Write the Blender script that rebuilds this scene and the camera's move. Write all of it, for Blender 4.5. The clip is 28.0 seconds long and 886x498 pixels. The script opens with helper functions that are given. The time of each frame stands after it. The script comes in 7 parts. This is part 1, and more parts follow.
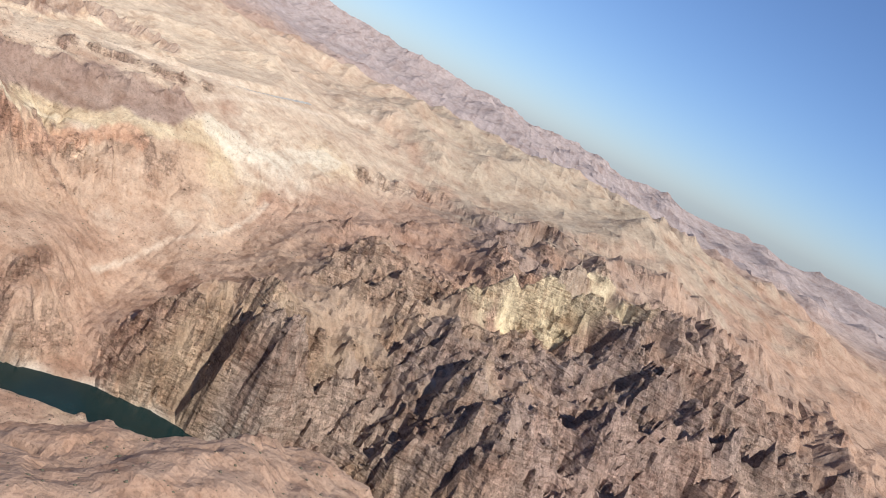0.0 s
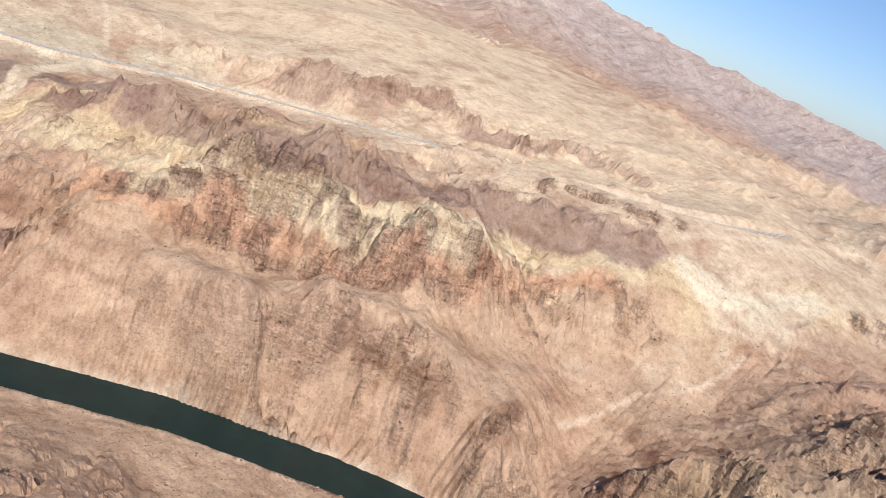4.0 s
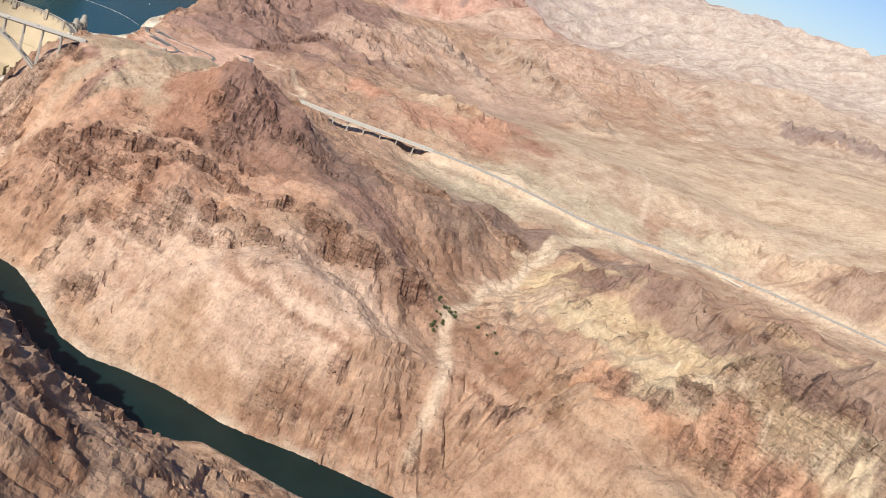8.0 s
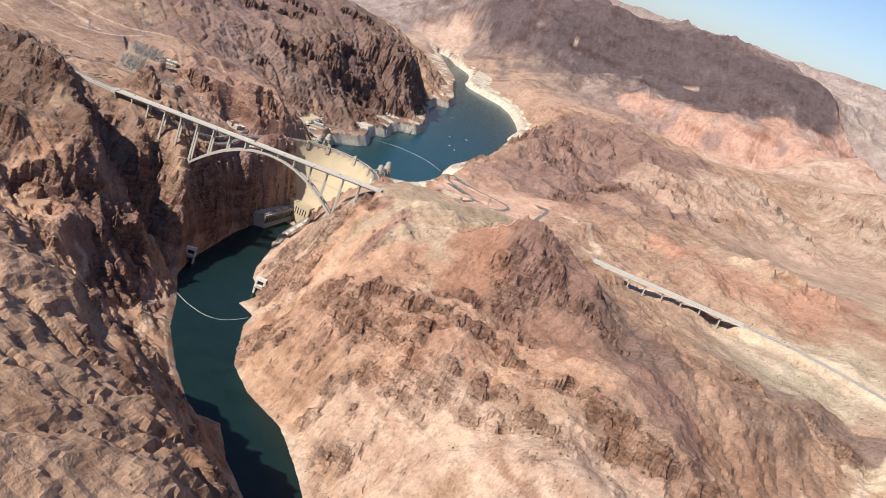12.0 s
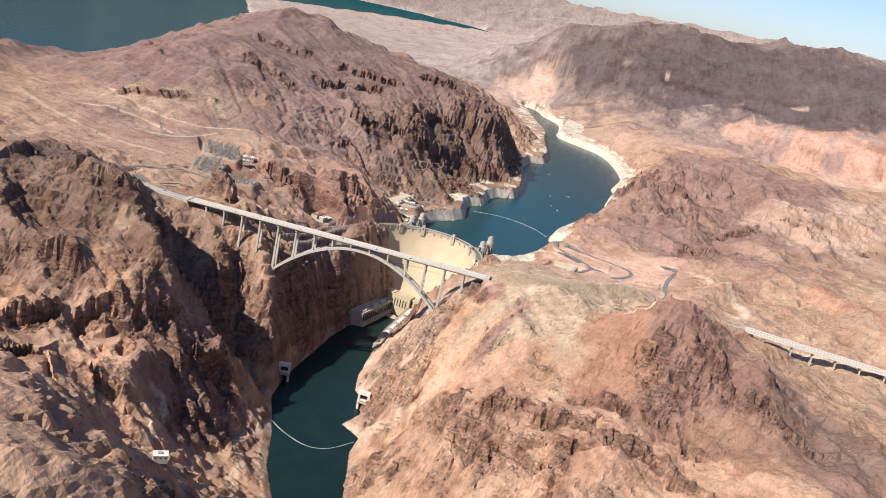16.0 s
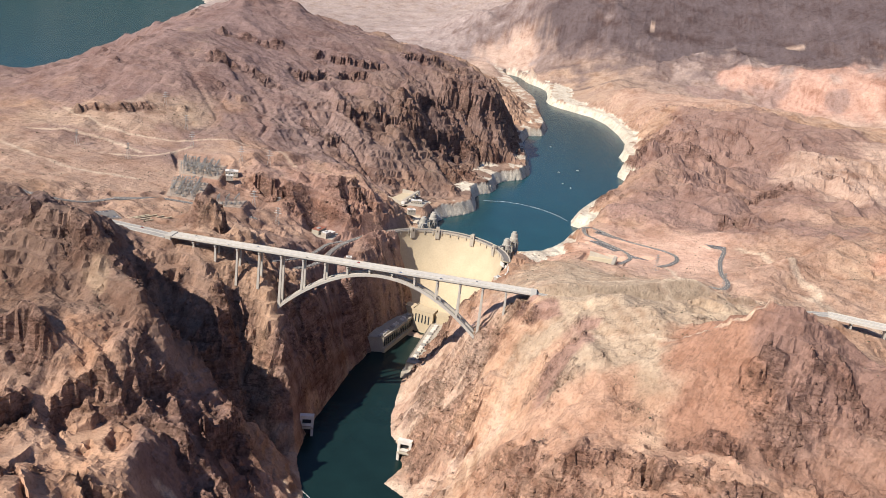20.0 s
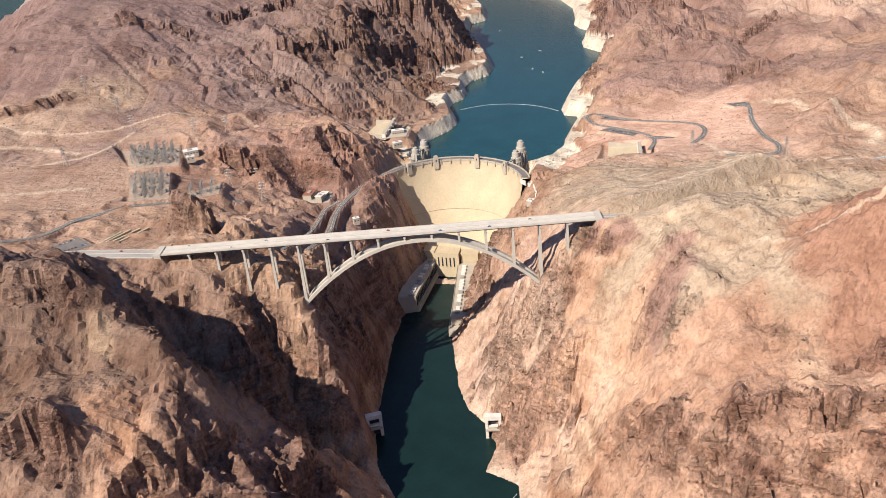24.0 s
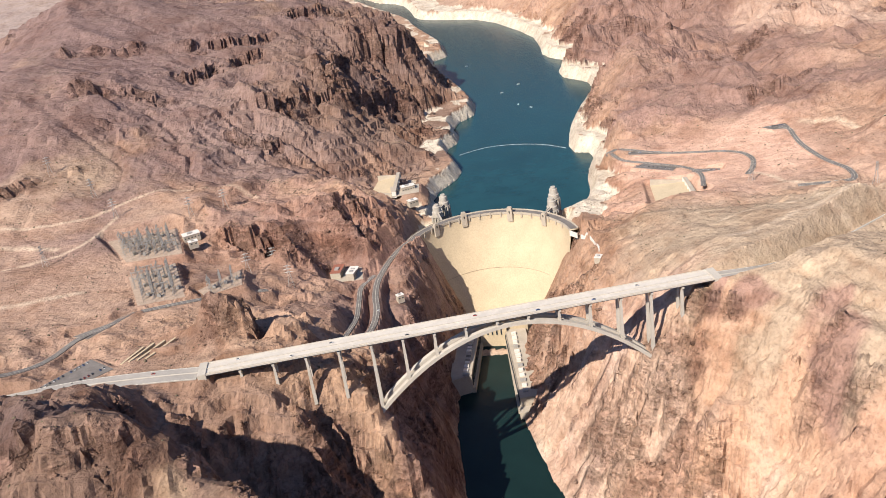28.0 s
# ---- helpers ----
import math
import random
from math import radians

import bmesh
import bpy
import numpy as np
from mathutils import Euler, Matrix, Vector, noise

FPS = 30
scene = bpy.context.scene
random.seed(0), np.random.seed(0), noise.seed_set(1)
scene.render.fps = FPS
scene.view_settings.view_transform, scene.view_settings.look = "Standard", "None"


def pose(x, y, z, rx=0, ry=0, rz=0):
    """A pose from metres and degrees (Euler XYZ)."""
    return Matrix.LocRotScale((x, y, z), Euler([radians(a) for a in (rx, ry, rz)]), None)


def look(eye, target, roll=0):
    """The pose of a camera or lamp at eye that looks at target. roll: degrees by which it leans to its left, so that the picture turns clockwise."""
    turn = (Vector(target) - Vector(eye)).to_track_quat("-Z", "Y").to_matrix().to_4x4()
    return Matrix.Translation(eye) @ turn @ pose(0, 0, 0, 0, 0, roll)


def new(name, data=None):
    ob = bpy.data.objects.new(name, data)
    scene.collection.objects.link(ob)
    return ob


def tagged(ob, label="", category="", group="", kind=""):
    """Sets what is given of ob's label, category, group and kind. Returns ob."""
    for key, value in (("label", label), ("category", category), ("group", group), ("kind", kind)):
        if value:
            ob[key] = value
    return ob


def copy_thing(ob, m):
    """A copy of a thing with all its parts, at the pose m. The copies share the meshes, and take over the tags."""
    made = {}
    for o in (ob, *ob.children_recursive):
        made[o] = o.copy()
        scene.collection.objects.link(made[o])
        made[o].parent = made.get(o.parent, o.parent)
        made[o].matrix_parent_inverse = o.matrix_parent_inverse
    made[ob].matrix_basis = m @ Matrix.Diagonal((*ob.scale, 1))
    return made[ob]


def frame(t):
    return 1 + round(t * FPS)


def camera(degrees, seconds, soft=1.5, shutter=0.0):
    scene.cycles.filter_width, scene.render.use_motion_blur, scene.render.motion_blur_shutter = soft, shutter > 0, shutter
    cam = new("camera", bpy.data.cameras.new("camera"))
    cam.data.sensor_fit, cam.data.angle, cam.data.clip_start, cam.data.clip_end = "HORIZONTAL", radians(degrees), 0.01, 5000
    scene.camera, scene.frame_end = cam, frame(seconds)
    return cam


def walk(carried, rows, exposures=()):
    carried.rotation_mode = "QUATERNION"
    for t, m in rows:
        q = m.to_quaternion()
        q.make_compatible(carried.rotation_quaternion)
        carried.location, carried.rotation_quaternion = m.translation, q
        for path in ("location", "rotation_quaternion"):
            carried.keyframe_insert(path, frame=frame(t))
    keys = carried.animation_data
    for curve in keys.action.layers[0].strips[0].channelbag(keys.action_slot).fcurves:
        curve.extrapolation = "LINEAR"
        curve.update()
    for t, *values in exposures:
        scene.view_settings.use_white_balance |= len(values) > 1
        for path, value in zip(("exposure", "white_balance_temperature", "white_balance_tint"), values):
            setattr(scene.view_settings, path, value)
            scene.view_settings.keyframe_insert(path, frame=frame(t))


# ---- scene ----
cam = camera(54.12, 28.0, 0.9)
PATH = [
    (0.0, 100.59, -1241.72, 400.36, 78.757, -26.411, -82.051),
    (0.5, 110.19, -1234.06, 403.15, 75.939, -27.376, -78.675),
    (1.0, 119.68, -1226.25, 405.95, 70.847, -26.201, -73.320),
    (1.5, 129.14, -1218.20, 408.80, 65.154, -30.894, -66.343),
    (2.0, 138.49, -1209.78, 411.68, 61.685, -28.044, -61.505),
    (2.5, 147.66, -1200.98, 414.56, 67.025, -22.487, -57.115),
    (3.0, 156.57, -1191.80, 417.40, 69.560, -20.343, -54.088),
    (3.5, 165.19, -1182.32, 420.17, 71.598, -20.588, -52.670),
    (5.5, 194.37, -1137.46, 428.62, 70.400, -23.948, -36.518),
    (6.0, 200.16, -1124.85, 429.39, 70.303, -24.170, -29.178),
    (6.5, 205.63, -1112.01, 429.97, 70.682, -23.400, -21.523),
    (7.0, 210.69, -1098.95, 430.43, 68.322, -23.384, -17.640),
    (7.5, 215.25, -1085.65, 430.73, 68.020, -22.900, -15.457),
    (8.0, 219.27, -1072.08, 430.89, 69.001, -21.837, -13.515),
    (8.5, 222.88, -1058.14, 430.97, 70.616, -21.026, -11.116),
    (9.0, 225.98, -1043.83, 431.07, 70.913, -21.930, -8.200),
    (9.5, 228.48, -1029.15, 431.11, 70.229, -21.896, -5.196),
    (10.0, 230.31, -1014.20, 431.02, 69.494, -21.376, -1.953),
    (10.5, 231.38, -999.07, 430.71, 69.050, -20.973, 1.355),
    (11.0, 231.68, -983.80, 430.26, 68.958, -20.545, 4.237),
    (11.5, 231.25, -968.39, 429.76, 69.519, -20.152, 6.183),
    (12.0, 230.14, -952.87, 429.22, 70.458, -19.800, 7.249),
    (12.5, 228.45, -937.20, 428.66, 70.693, -18.830, 8.346),
    (13.0, 226.24, -921.32, 428.03, 71.071, -17.355, 9.740),
    (13.5, 223.61, -905.24, 427.30, 70.621, -16.211, 11.879),
    (15.5, 203.12, -837.92, 421.74, 71.756, -14.462, 11.605),
    (16.0, 196.15, -820.92, 420.33, 72.735, -11.929, 11.591),
    (16.5, 188.84, -804.04, 418.94, 72.544, -10.996, 12.122),
    (17.0, 181.11, -787.43, 417.57, 72.059, -10.496, 13.588),
    (17.5, 172.92, -771.22, 416.24, 71.913, -8.677, 15.132),
    (18.0, 164.32, -755.41, 414.99, 71.417, -7.202, 13.906),
    (18.5, 155.29, -739.85, 413.86, 71.063, -6.031, 12.187),
    (19.0, 145.84, -724.41, 412.92, 71.524, -5.042, 11.325),
    (19.5, 136.14, -708.93, 412.15, 71.569, -6.207, 9.552),
    (20.0, 126.19, -693.52, 411.44, 71.302, -6.585, 8.462),
    (20.5, 116.00, -678.26, 410.78, 70.789, -6.089, 8.982),
    (22.5, 71.86, -618.29, 410.66, 73.217, -2.084, 6.464),
    (23.0, 59.84, -605.01, 410.68, 69.853, -0.988, 4.212),
    (23.5, 47.65, -592.07, 410.73, 66.346, 1.609, 3.181),
    (24.0, 35.36, -579.27, 410.85, 64.411, 4.883, -0.531),
    (24.5, 22.90, -566.38, 411.05, 62.727, 6.338, -3.982),
    (25.0, 10.25, -552.98, 411.30, 61.190, 7.122, -5.907),
    (25.5, -2.62, -539.13, 411.59, 61.286, 6.667, -6.873),
    (26.0, -15.71, -525.36, 411.94, 64.157, 5.893, -6.649),
    (26.5, -28.99, -511.68, 412.25, 65.698, 6.214, -6.876),
    (27.0, -42.34, -498.01, 412.49, 66.646, 6.693, -7.663),
    (27.5, -55.76, -484.39, 412.63, 66.723, 7.431, -7.675),
    (28.0, -69.23, -470.77, 412.68, 65.685, 7.883, -7.608),
]
EXPOSURES = [(0.0, 0.35, 6100, 9), (3.0, 0.35, 6200, 9), (8.0, 0.27, 6700, 10), (17.0, 0.55, 6700, 12), (23.0, 0.5, 6900, 12), (24.5, 0.57, 7000, 15), (28.0, 0.59, 6950, 14)]
walk(cam, [(t, pose(x, y, z, rx, ry, rz)) for t, x, y, z, rx, ry, rz in PATH], EXPOSURES)


# ---- light ----
SCALE = 0.55  # one metre of the real place, in the model
SUN_TO = Vector((-0.78, -0.80, 1.0)).normalized()
world = bpy.data.worlds.new("sky")
world.use_nodes = True
scene.world = world
wn = world.node_tree.nodes
sky = wn.new("ShaderNodeTexSky")
sky.sky_type = "NISHITA"
sky.sun_disc = False
sky.sun_elevation = math.asin(SUN_TO.z)
sky.sun_rotation = math.atan2(SUN_TO.x, SUN_TO.y)
sky.altitude = 600
sky.dust_density = 0.6
sky.air_density = 0.9
sky.ozone_density = 4.0
wn["Background"].inputs["Strength"].default_value = 0.085
tone = wn.new("ShaderNodeMix")
tone.data_type, tone.blend_type = "RGBA", "MULTIPLY"
tone.inputs[0].default_value = 1.0
tone.inputs[7].default_value = (0.95, 0.985, 1.13, 1.0)
world.node_tree.links.new(sky.outputs[0], tone.inputs[6])
world.node_tree.links.new(tone.outputs[2], wn["Background"].inputs[0])
sun = new("sun", bpy.data.lights.new("sun", "SUN"))
sun.data.energy, sun.data.angle, sun.data.color = 5.0, radians(0.53), (1.0, 0.95, 0.88)
sun.matrix_world = look(SUN_TO * 900 + Vector((0, -600, 400)), (0, -600, 400))


# ---- noise on arrays ----
TURNS = np.random.RandomState(7).rand(65536).astype(np.float32) * 2 * np.pi
TURN_X, TURN_Y = np.cos(TURNS), np.sin(TURNS)


def lattice(ix, iy, seed):
    return (ix * 7919 + iy * 104729 + (ix * iy) * 31 + seed * 15731) & 65535


def perlin(x, y, seed=0):
    x, y = x.astype(np.float32), y.astype(np.float32)
    fx, fy = np.floor(x), np.floor(y)
    ix, iy = fx.astype(np.int32), fy.astype(np.int32)
    fx, fy = x - fx, y - fy
    u, v = fx * fx * fx * (fx * (fx * 6 - 15) + 10), fy * fy * fy * (fy * (fy * 6 - 15) + 10)
    out = 0.0
    for dx in (0, 1):
        for dy in (0, 1):
            a = lattice(ix + dx, iy + dy, seed)
            g = TURN_X[a] * (fx - dx) + TURN_Y[a] * (fy - dy)
            out = out + g * (u if dx else 1 - u) * (v if dy else 1 - v)
    return out * 1.45


def fbm(x, y, size, octaves, seed=0, gain=0.5):
    out, amp = 0.0, 1.0
    for o in range(octaves):
        out = out + amp * perlin(x / size + 17.3 * o, y / size - 9.1 * o, seed + o)
        size, amp = size / 2.03, amp * gain
    return out


def ridged(x, y, size, octaves, seed=0, gain=0.5):
    out, amp, carry = 0.0, 1.0, 1.0
    for o in range(octaves):
        n = 1 - np.abs(perlin(x / size + 5.7 * o, y / size + 3.3 * o, seed + o)) * 1.6
        n = np.clip(n, 0, 1) ** 2
        out = out + amp * (n * carry - 0.35)
        carry = np.clip(n * 1.6, 0, 1)
        size, amp = size / 2.1, amp * gain
    return out


def blocks(x, y, size, seed=0):
    """Joint-bounded blocks: each cell of a broken pavement has a height of its own, 0 to 1."""
    x, y = (x / size).astype(np.float32), (y / size).astype(np.float32)
    ix, iy = np.floor(x).astype(np.int32), np.floor(y).astype(np.int32)
    best, out = np.full(x.shape, 1e9, np.float32), np.zeros(x.shape, np.float32)
    for dx in (-1, 0, 1):
        for dy in (-1, 0, 1):
            a = lattice(ix + dx, iy + dy, seed)
            d = (ix + dx + 0.5 + 0.45 * TURN_X[a] - x) ** 2 + (iy + dy + 0.5 + 0.45 * TURN_Y[a] - y) ** 2
            near = d < best
            best = np.where(near, d, best)
            out = np.where(near, TURNS[(a * 37 + 11) & 65535] / (2 * np.pi), out)
    return out


# ---- the land's main lines: crests, rims, benches, washes and shores (x, y, z) ----
LINES = []


def land(*points, step=70.0):
    pts = [Vector(p) for p in points]
    LINES.append(tuple(pts[0]))
    for a, b in zip(pts, pts[1:]):
        n = max(1, int(round((b - a).to_2d().length / step)))
        for i in range(1, n + 1):
            LINES.append(tuple(a.lerp(b, i / n)))


RIVER_WEST = [(1380, -2500), (1400, -2150), (1429, -1926), (1436, -1870), (1410, -1740), (1370, -1640), (1290, -1500), (1130, -1280), (930, -1080), (720, -980),
              (590, -900), (506, -915), (431, -850), (370, -820), (290, -740), (225, -655), (184, -575), (135, -575), (95, -515), (63, -468), (0, -350), (-30, -255),
              (-52, -200), (-78, -140), (-86, -61), (-84, -11), (-78, 60), (-70, 178), (-50, 290), (-20, 372)]
RIVER_EAST = [(58, 352), (36, 270), (26, 196), (30, 100), (35, 25), (47, -29), (72, -69), (82, -115), (64, -165), (104, -195), (103, -245), (137, -390), (190, -465),
              (267, -525), (315, -605), (365, -704), (411, -745), (470, -762), (532, -789), (620, -850), (760, -900), (960, -990), (1180, -1190), (1350, -1420),
              (1420, -1540), (1475, -1660), (1530, -1760), (1550, -1860), (1540, -1990), (1500, -2150), (1480, -2500)]
RIVER = [(1700, -4200), (1400, -3000)] + RIVER_WEST + RIVER_EAST + [(1500, -3000), (1850, -4200)]
LAKE_WEST = [(-30, 600), (-10, 700), (-15, 780), (66, 880), (62, 960), (45, 1056), (98, 1120), (92, 1251), (185, 1340), (170, 1592), (115, 2019), (225, 2120), (150, 2684), (150, 2850), (60, 3200), (-36, 3620), (-110, 3900)]
LAKE_EAST = [(-20, 3900), (60, 3620), (160, 3450), (180, 3200), (176, 2960), (260, 2850), (432, 2692), (520, 2225), (500, 2000), (472, 1853), (540, 1715), (440, 1600), (524, 1410), (400, 1190), (351, 1081), (300, 905), (352, 873), (296, 752),
             (274, 640), (215, 548), (110, 560)]


def rounded(poly, times=2):
    for _ in range(times):
        poly = [tuple(np.array(a) * (1 - k) + np.array(b) * k) for a, b in zip(poly, poly[1:] + poly[:1]) for k in (0.25, 0.75)]
    return poly


LAKE = rounded(LAKE_WEST + LAKE_EAST, 1)
BASIN = [(-1980, 1400), (-1830, 1390), (-1690, 1990), (-1600, 2160), (-1850, 2620), (-2300, 4200), (-2800, 6000), (-3500, 7600), (-3300, 8600), (-2600, 10500), (-1300, 12800),
         (-2800, 13600), (-5200, 13800), (-9000, 14000), (-14000, 12000), (-9000, 5000), (-3800, 2000)]

# water's edge
land(*[(x, y, 1) for x, y in RIVER_WEST])
land(*[(x, y, 1) for x, y in RIVER_EAST])
land(*[(x, y, 135) for x, y in LAKE_WEST])
land(*[(x, y, 135) for x, y in LAKE_EAST])
land(*[(x, y, 135) for x, y in BASIN[:12]], step=400)
# Nevada side: ridge west of the bridge, its spurs and the canyon wall
land((-900, -200, 325), (-560, -170, 338), (-470, -180, 354), (-386, -187, 347), (-330, -180, 312))
land((-386, -187, 347), (-362, -280, 262), (-376, -486, 225), (-520, -640, 250), (-700, -800, 300))
land((-330, -330, 250), (-265, -353, 227), (-204, -328, 176), (-137, -286, 130), (-80, -275, 52))
land((-352, -186, 322), (-322, -216, 294), (-283, -251, 265), (-245, -226, 208), (-206, -202, 154), (-150, -192, 72), (-98, -168, 18), step=35)
land((-345, -70, 226), (-300, -112, 172), (-250, -142, 132), (-200, -150, 80), (-150, -150, 28), (-100, -140, 6), step=30)
land((-283, -4, 248), (-262, -40, 230), (-238, -78, 194), (-214, -112, 144), (-190, -134, 92), step=30)
land((-335, -160, 258), (-295, -182, 218), (-262, -182, 180), (-225, -178, 142), step=30)
land((-222, -6, 196), (-208, -52, 134), (-192, -100, 88), (-168, -140, 44), step=30)
land((-165, 0, 186), (-156, -36, 170), (-151, -62, 155), (-128, -52, 122), (-108, -38, 94), (-94, -24, 62), step=25)
land((-160, -98, 92), (-132, -104, 54), (-110, -96, 28), (-93, -82, 4), step=25)
land((-420, 0, 272), (-344, 0, 271), (-290, 0, 246), (-240, 0, 214), (-195, 0, 200), (-165, 0, 186))
land((-260, 40, 250), (-200, 60, 228), (-160, 90, 205), (-120, 120, 150), (-96, 130, 60))
land((-147, -472, 128), (-110, -530, 110), (-69, -599, 131), (-126, -735, 259), (-93, -865, 366), (-60, -1000, 380))
land((-30, -420, 24), (20, -520, 30), (60, -620, 60), (130, -700, 110), (200, -900, 230), (320, -1100, 250), (500, -1200, 200))
land((-60, -340, 26), (-90, -420, 60))
land((-200, -600, 190), (-260, -760, 280), (-240, -950, 380))
# benches and hills behind the bridge
land((-700, 120, 282), (-546, 206, 270), (-440, 120, 272), (-390, 90, 268))
land((-372, 118, 276), (-350, 118, 294), (-330, 106, 302), (-312, 92, 296), step=20)
land((-292, 130, 262), (-288, 95, 264), (-290, 66, 260), step=25)
land((-272, 100, 290), (-258, 84, 292), (-246, 72, 280), step=20)
land((-215, 110, 240), (-190, 160, 225))
land((-370, 80, 264), (-320, 50, 261), (-285, 52, 258), (-240, 48, 246))
land((-350, 190, 262), (-280, 180, 255))
land((-600, 330, 268), (-498, 380, 258), (-420, 300, 258), (-360, 270, 252), (-300, 250, 240))
land((-420, 500, 274), (-372, 490, 277), (-323, 482, 277), (-271, 464, 276), (-222, 438, 271), (-180, 404, 248), (-150, 405, 204), step=40)
land((-390, 430, 252), (-327, 396, 236), (-277, 364, 233), (-230, 332, 226), (-195, 298, 198))
land((-130, 600, 226), (-131, 488, 224), (-90, 460, 196), (-74, 400, 186), (-96, 330, 178), (-90, 250, 150))
land((-150, 330, 176), (-156, 220, 178), (-175, 150, 190))
land((-603, 686, 300), (-500, 640, 285), (-380, 700, 270), (-250, 700, 240), (-160, 760, 196), (-90, 690, 184), (-60, 600, 182))
land((-900, 560, 300), (-1250, 630, 310), (-1600, 900, 260))
land((-657, 716, 335), (-760, 840, 400), (-870, 936, 445), (-960, 980, 400), (-1120, 1100, 330), (-1400, 1200, 250))
land((-870, 936, 445), (-860, 1250, 470), (-890, 1600, 530), (-760, 1750, 540), (-560, 1750, 480), (-400, 1650, 460), (-209, 1640, 435), (-60, 1700, 390), (43, 1835, 290), (70, 1950, 200))
land((-420, 945, 354), (-460, 1172, 380), (-600, 1250, 420))
land((-267, 845, 260), (-200, 1000, 290), (-150, 1210, 322), (-60, 1300, 260), (17, 1341, 200), (60, 1330, 160))
land((-100, 950, 215), (-20, 900, 178), (20, 880, 160))
land((-20, 1120, 210), (50, 1130, 172))
land((40, 1560, 330), (120, 1600, 190))
land((-500, 2200, 400), (-200, 2500, 330), (60, 2500, 220))
land((-900, 2300, 380), (-1300, 2500, 230))
# Arizona side, by the bridge
land((70, -80, 40), (110, -75, 96), (150, -70, 132), (161, 0, 190), (200, 0, 240), (235, 0, 272), (262, -10, 280), (330, -14, 288), (400, 22, 292), (520, 82, 290), (640, 140, 280), (730, 168, 258))
land((160, -120, 150), (230, -117, 222), (297, -150, 268), (339, -92, 298), (300, -40, 282))
land((177, -190, 99), (250, -178, 196), (297, -218, 248), (378, -196, 268), (407, -196, 286), (455, -125, 306), (500, -180, 340), (535, -239, 371))
land((150, -250, 60), (247, -294, 176), (284, -264, 210), (365, -377, 209), (452, -445, 214), (578, -583, 172), (666, -712, 192), (800, -820, 150))
land((200, -380, 90), (298, -363, 196))
land((330, -520, 70), (440, -533, 122), (520, -650, 130), (600, -760, 90))
land((535, -239, 371), (491, -297, 262), (606, -380, 228), (726, -435, 255), (822, -585, 220), (905, -599, 198), (967, -552, 168))
land((535, -239, 371), (610, -215, 352), (723, -204, 300), (812, -180, 286), (950, -230, 275), (1047, -294, 248), (1103, -367, 214), (1160, -380, 205))
land((700, -551, 222), (760, -640, 190), (870, -700, 165))
land((335, 145, 258), (250, 180, 240), (190, 240, 205), (130, 300, 140), (80, 330, 60))
land((120, 180, 150), (60, 180, 60))
land((110, 60, 120), (60, 40, 40))
land((190, 430, 178), (230, 380, 196), (300, 330, 220), (420, 260, 236))
land((455, -125, 306), (470, 0, 276), (560, 60, 270), (700, 60, 275))
land((609, 267, 230), (586, 307, 228), (511, 461, 210), (430, 520, 196), (350, 560, 188), (300, 600, 178))
land((347, 705, 183), (372, 835, 188), (430, 900, 206), (396, 1010, 198), (432, 1120, 222), (500, 1240, 236), (580, 1350, 236), (560, 1480, 200), (500, 1610, 206), (560, 1680, 216))
land((420, 700, 190), (560, 640, 208), (640, 573, 226), (760, 520, 250), (869, 671, 275), (1000, 760, 262), (1132, 902, 246))
land((633, 1070, 236), (784, 1169, 224), (960, 1252, 226), (1300, 1180, 215), (1502, 1093, 208))
land((640, 1600, 205), (757, 1577, 205), (854, 1720, 254), (1089, 1516, 308), (1250, 1700, 330))
land((600, 1850, 240), (682, 1807, 290), (873, 1875, 324), (1000, 2100, 330), (1199, 2426, 300))
land((560, 2150, 200), (620, 2400, 240), (560, 2700, 230), (404, 3121, 210))
# wash with the new highway and the fan east of it
land((640, 400, 238), (727, 301, 240), (828, 172, 232), (960, 120, 226), (1083, 125, 236), (1290, 24, 266), (1441, -199, 253), (1600, -250, 270), (1791, -313, 287), (2000, -600, 330), (2150, -900, 380))
land((900, 60, 218), (1050, -20, 222), (1180, -120, 232), (1300, -200, 240))
land((1233, -340, 208), (1200, -450, 196), (1150, -500, 186), (1020, -560, 166), (991, -624, 156), (960, -760, 130), (900, -900, 60))
land((1074, -715, 200), (1120, -900, 190), (1227, -1240, 166), (1306, -1450, 150))
land((1132, 500, 300), (1350, 450, 320), (1552, 416, 331), (1700, 200, 350), (1924, -47, 372))
land((1000, 350, 290), (900, 480, 280))
land((1562, 538, 300), (1502, 1093, 208), (1700, 1600, 250), (1883, 2204, 322))
land((2113, 126, 350), (2645, 154, 520), (3400, 300, 560), (4300, 110, 600))
land((2024, -443, 400), (2500, -500, 470), (3200, -700, 540))
# badlands between the highway and the river
land((1320, -810, 311), (1379, -931, 336), (1484, -1082, 328), (1579, -1259, 350), (1680, -1330, 330), (1907, -1283, 292), (2030, -1480, 300), (2250, -1600, 340), (2518, -1767, 392))
land((1200, -640, 260), (1320, -600, 300), (1500, -560, 320), (1640, -640, 330), (1800, -800, 350), (1956, -891, 390), (2150, -1150, 420), (2400, -1350, 450), (2700, -1500, 480))
land((1277, -948, 262), (1357, -1026, 222), (1440, -1180, 222), (1500, -1330, 236), (1760, -1420, 200))
land((1200, -1000, 190), (1383, -1329, 200), (1480, -1453, 190), (1600, -1500, 168), (1824, -1535, 150), (1783, -1621, 112), (1640, -1660, 60))
land((1952, -937, 330), (2000, -700, 340), (2250, -950, 390), (2600, -1250, 440))
land((1454, -1607, 120), (1560, -1590, 140), (1700, -1560, 140))
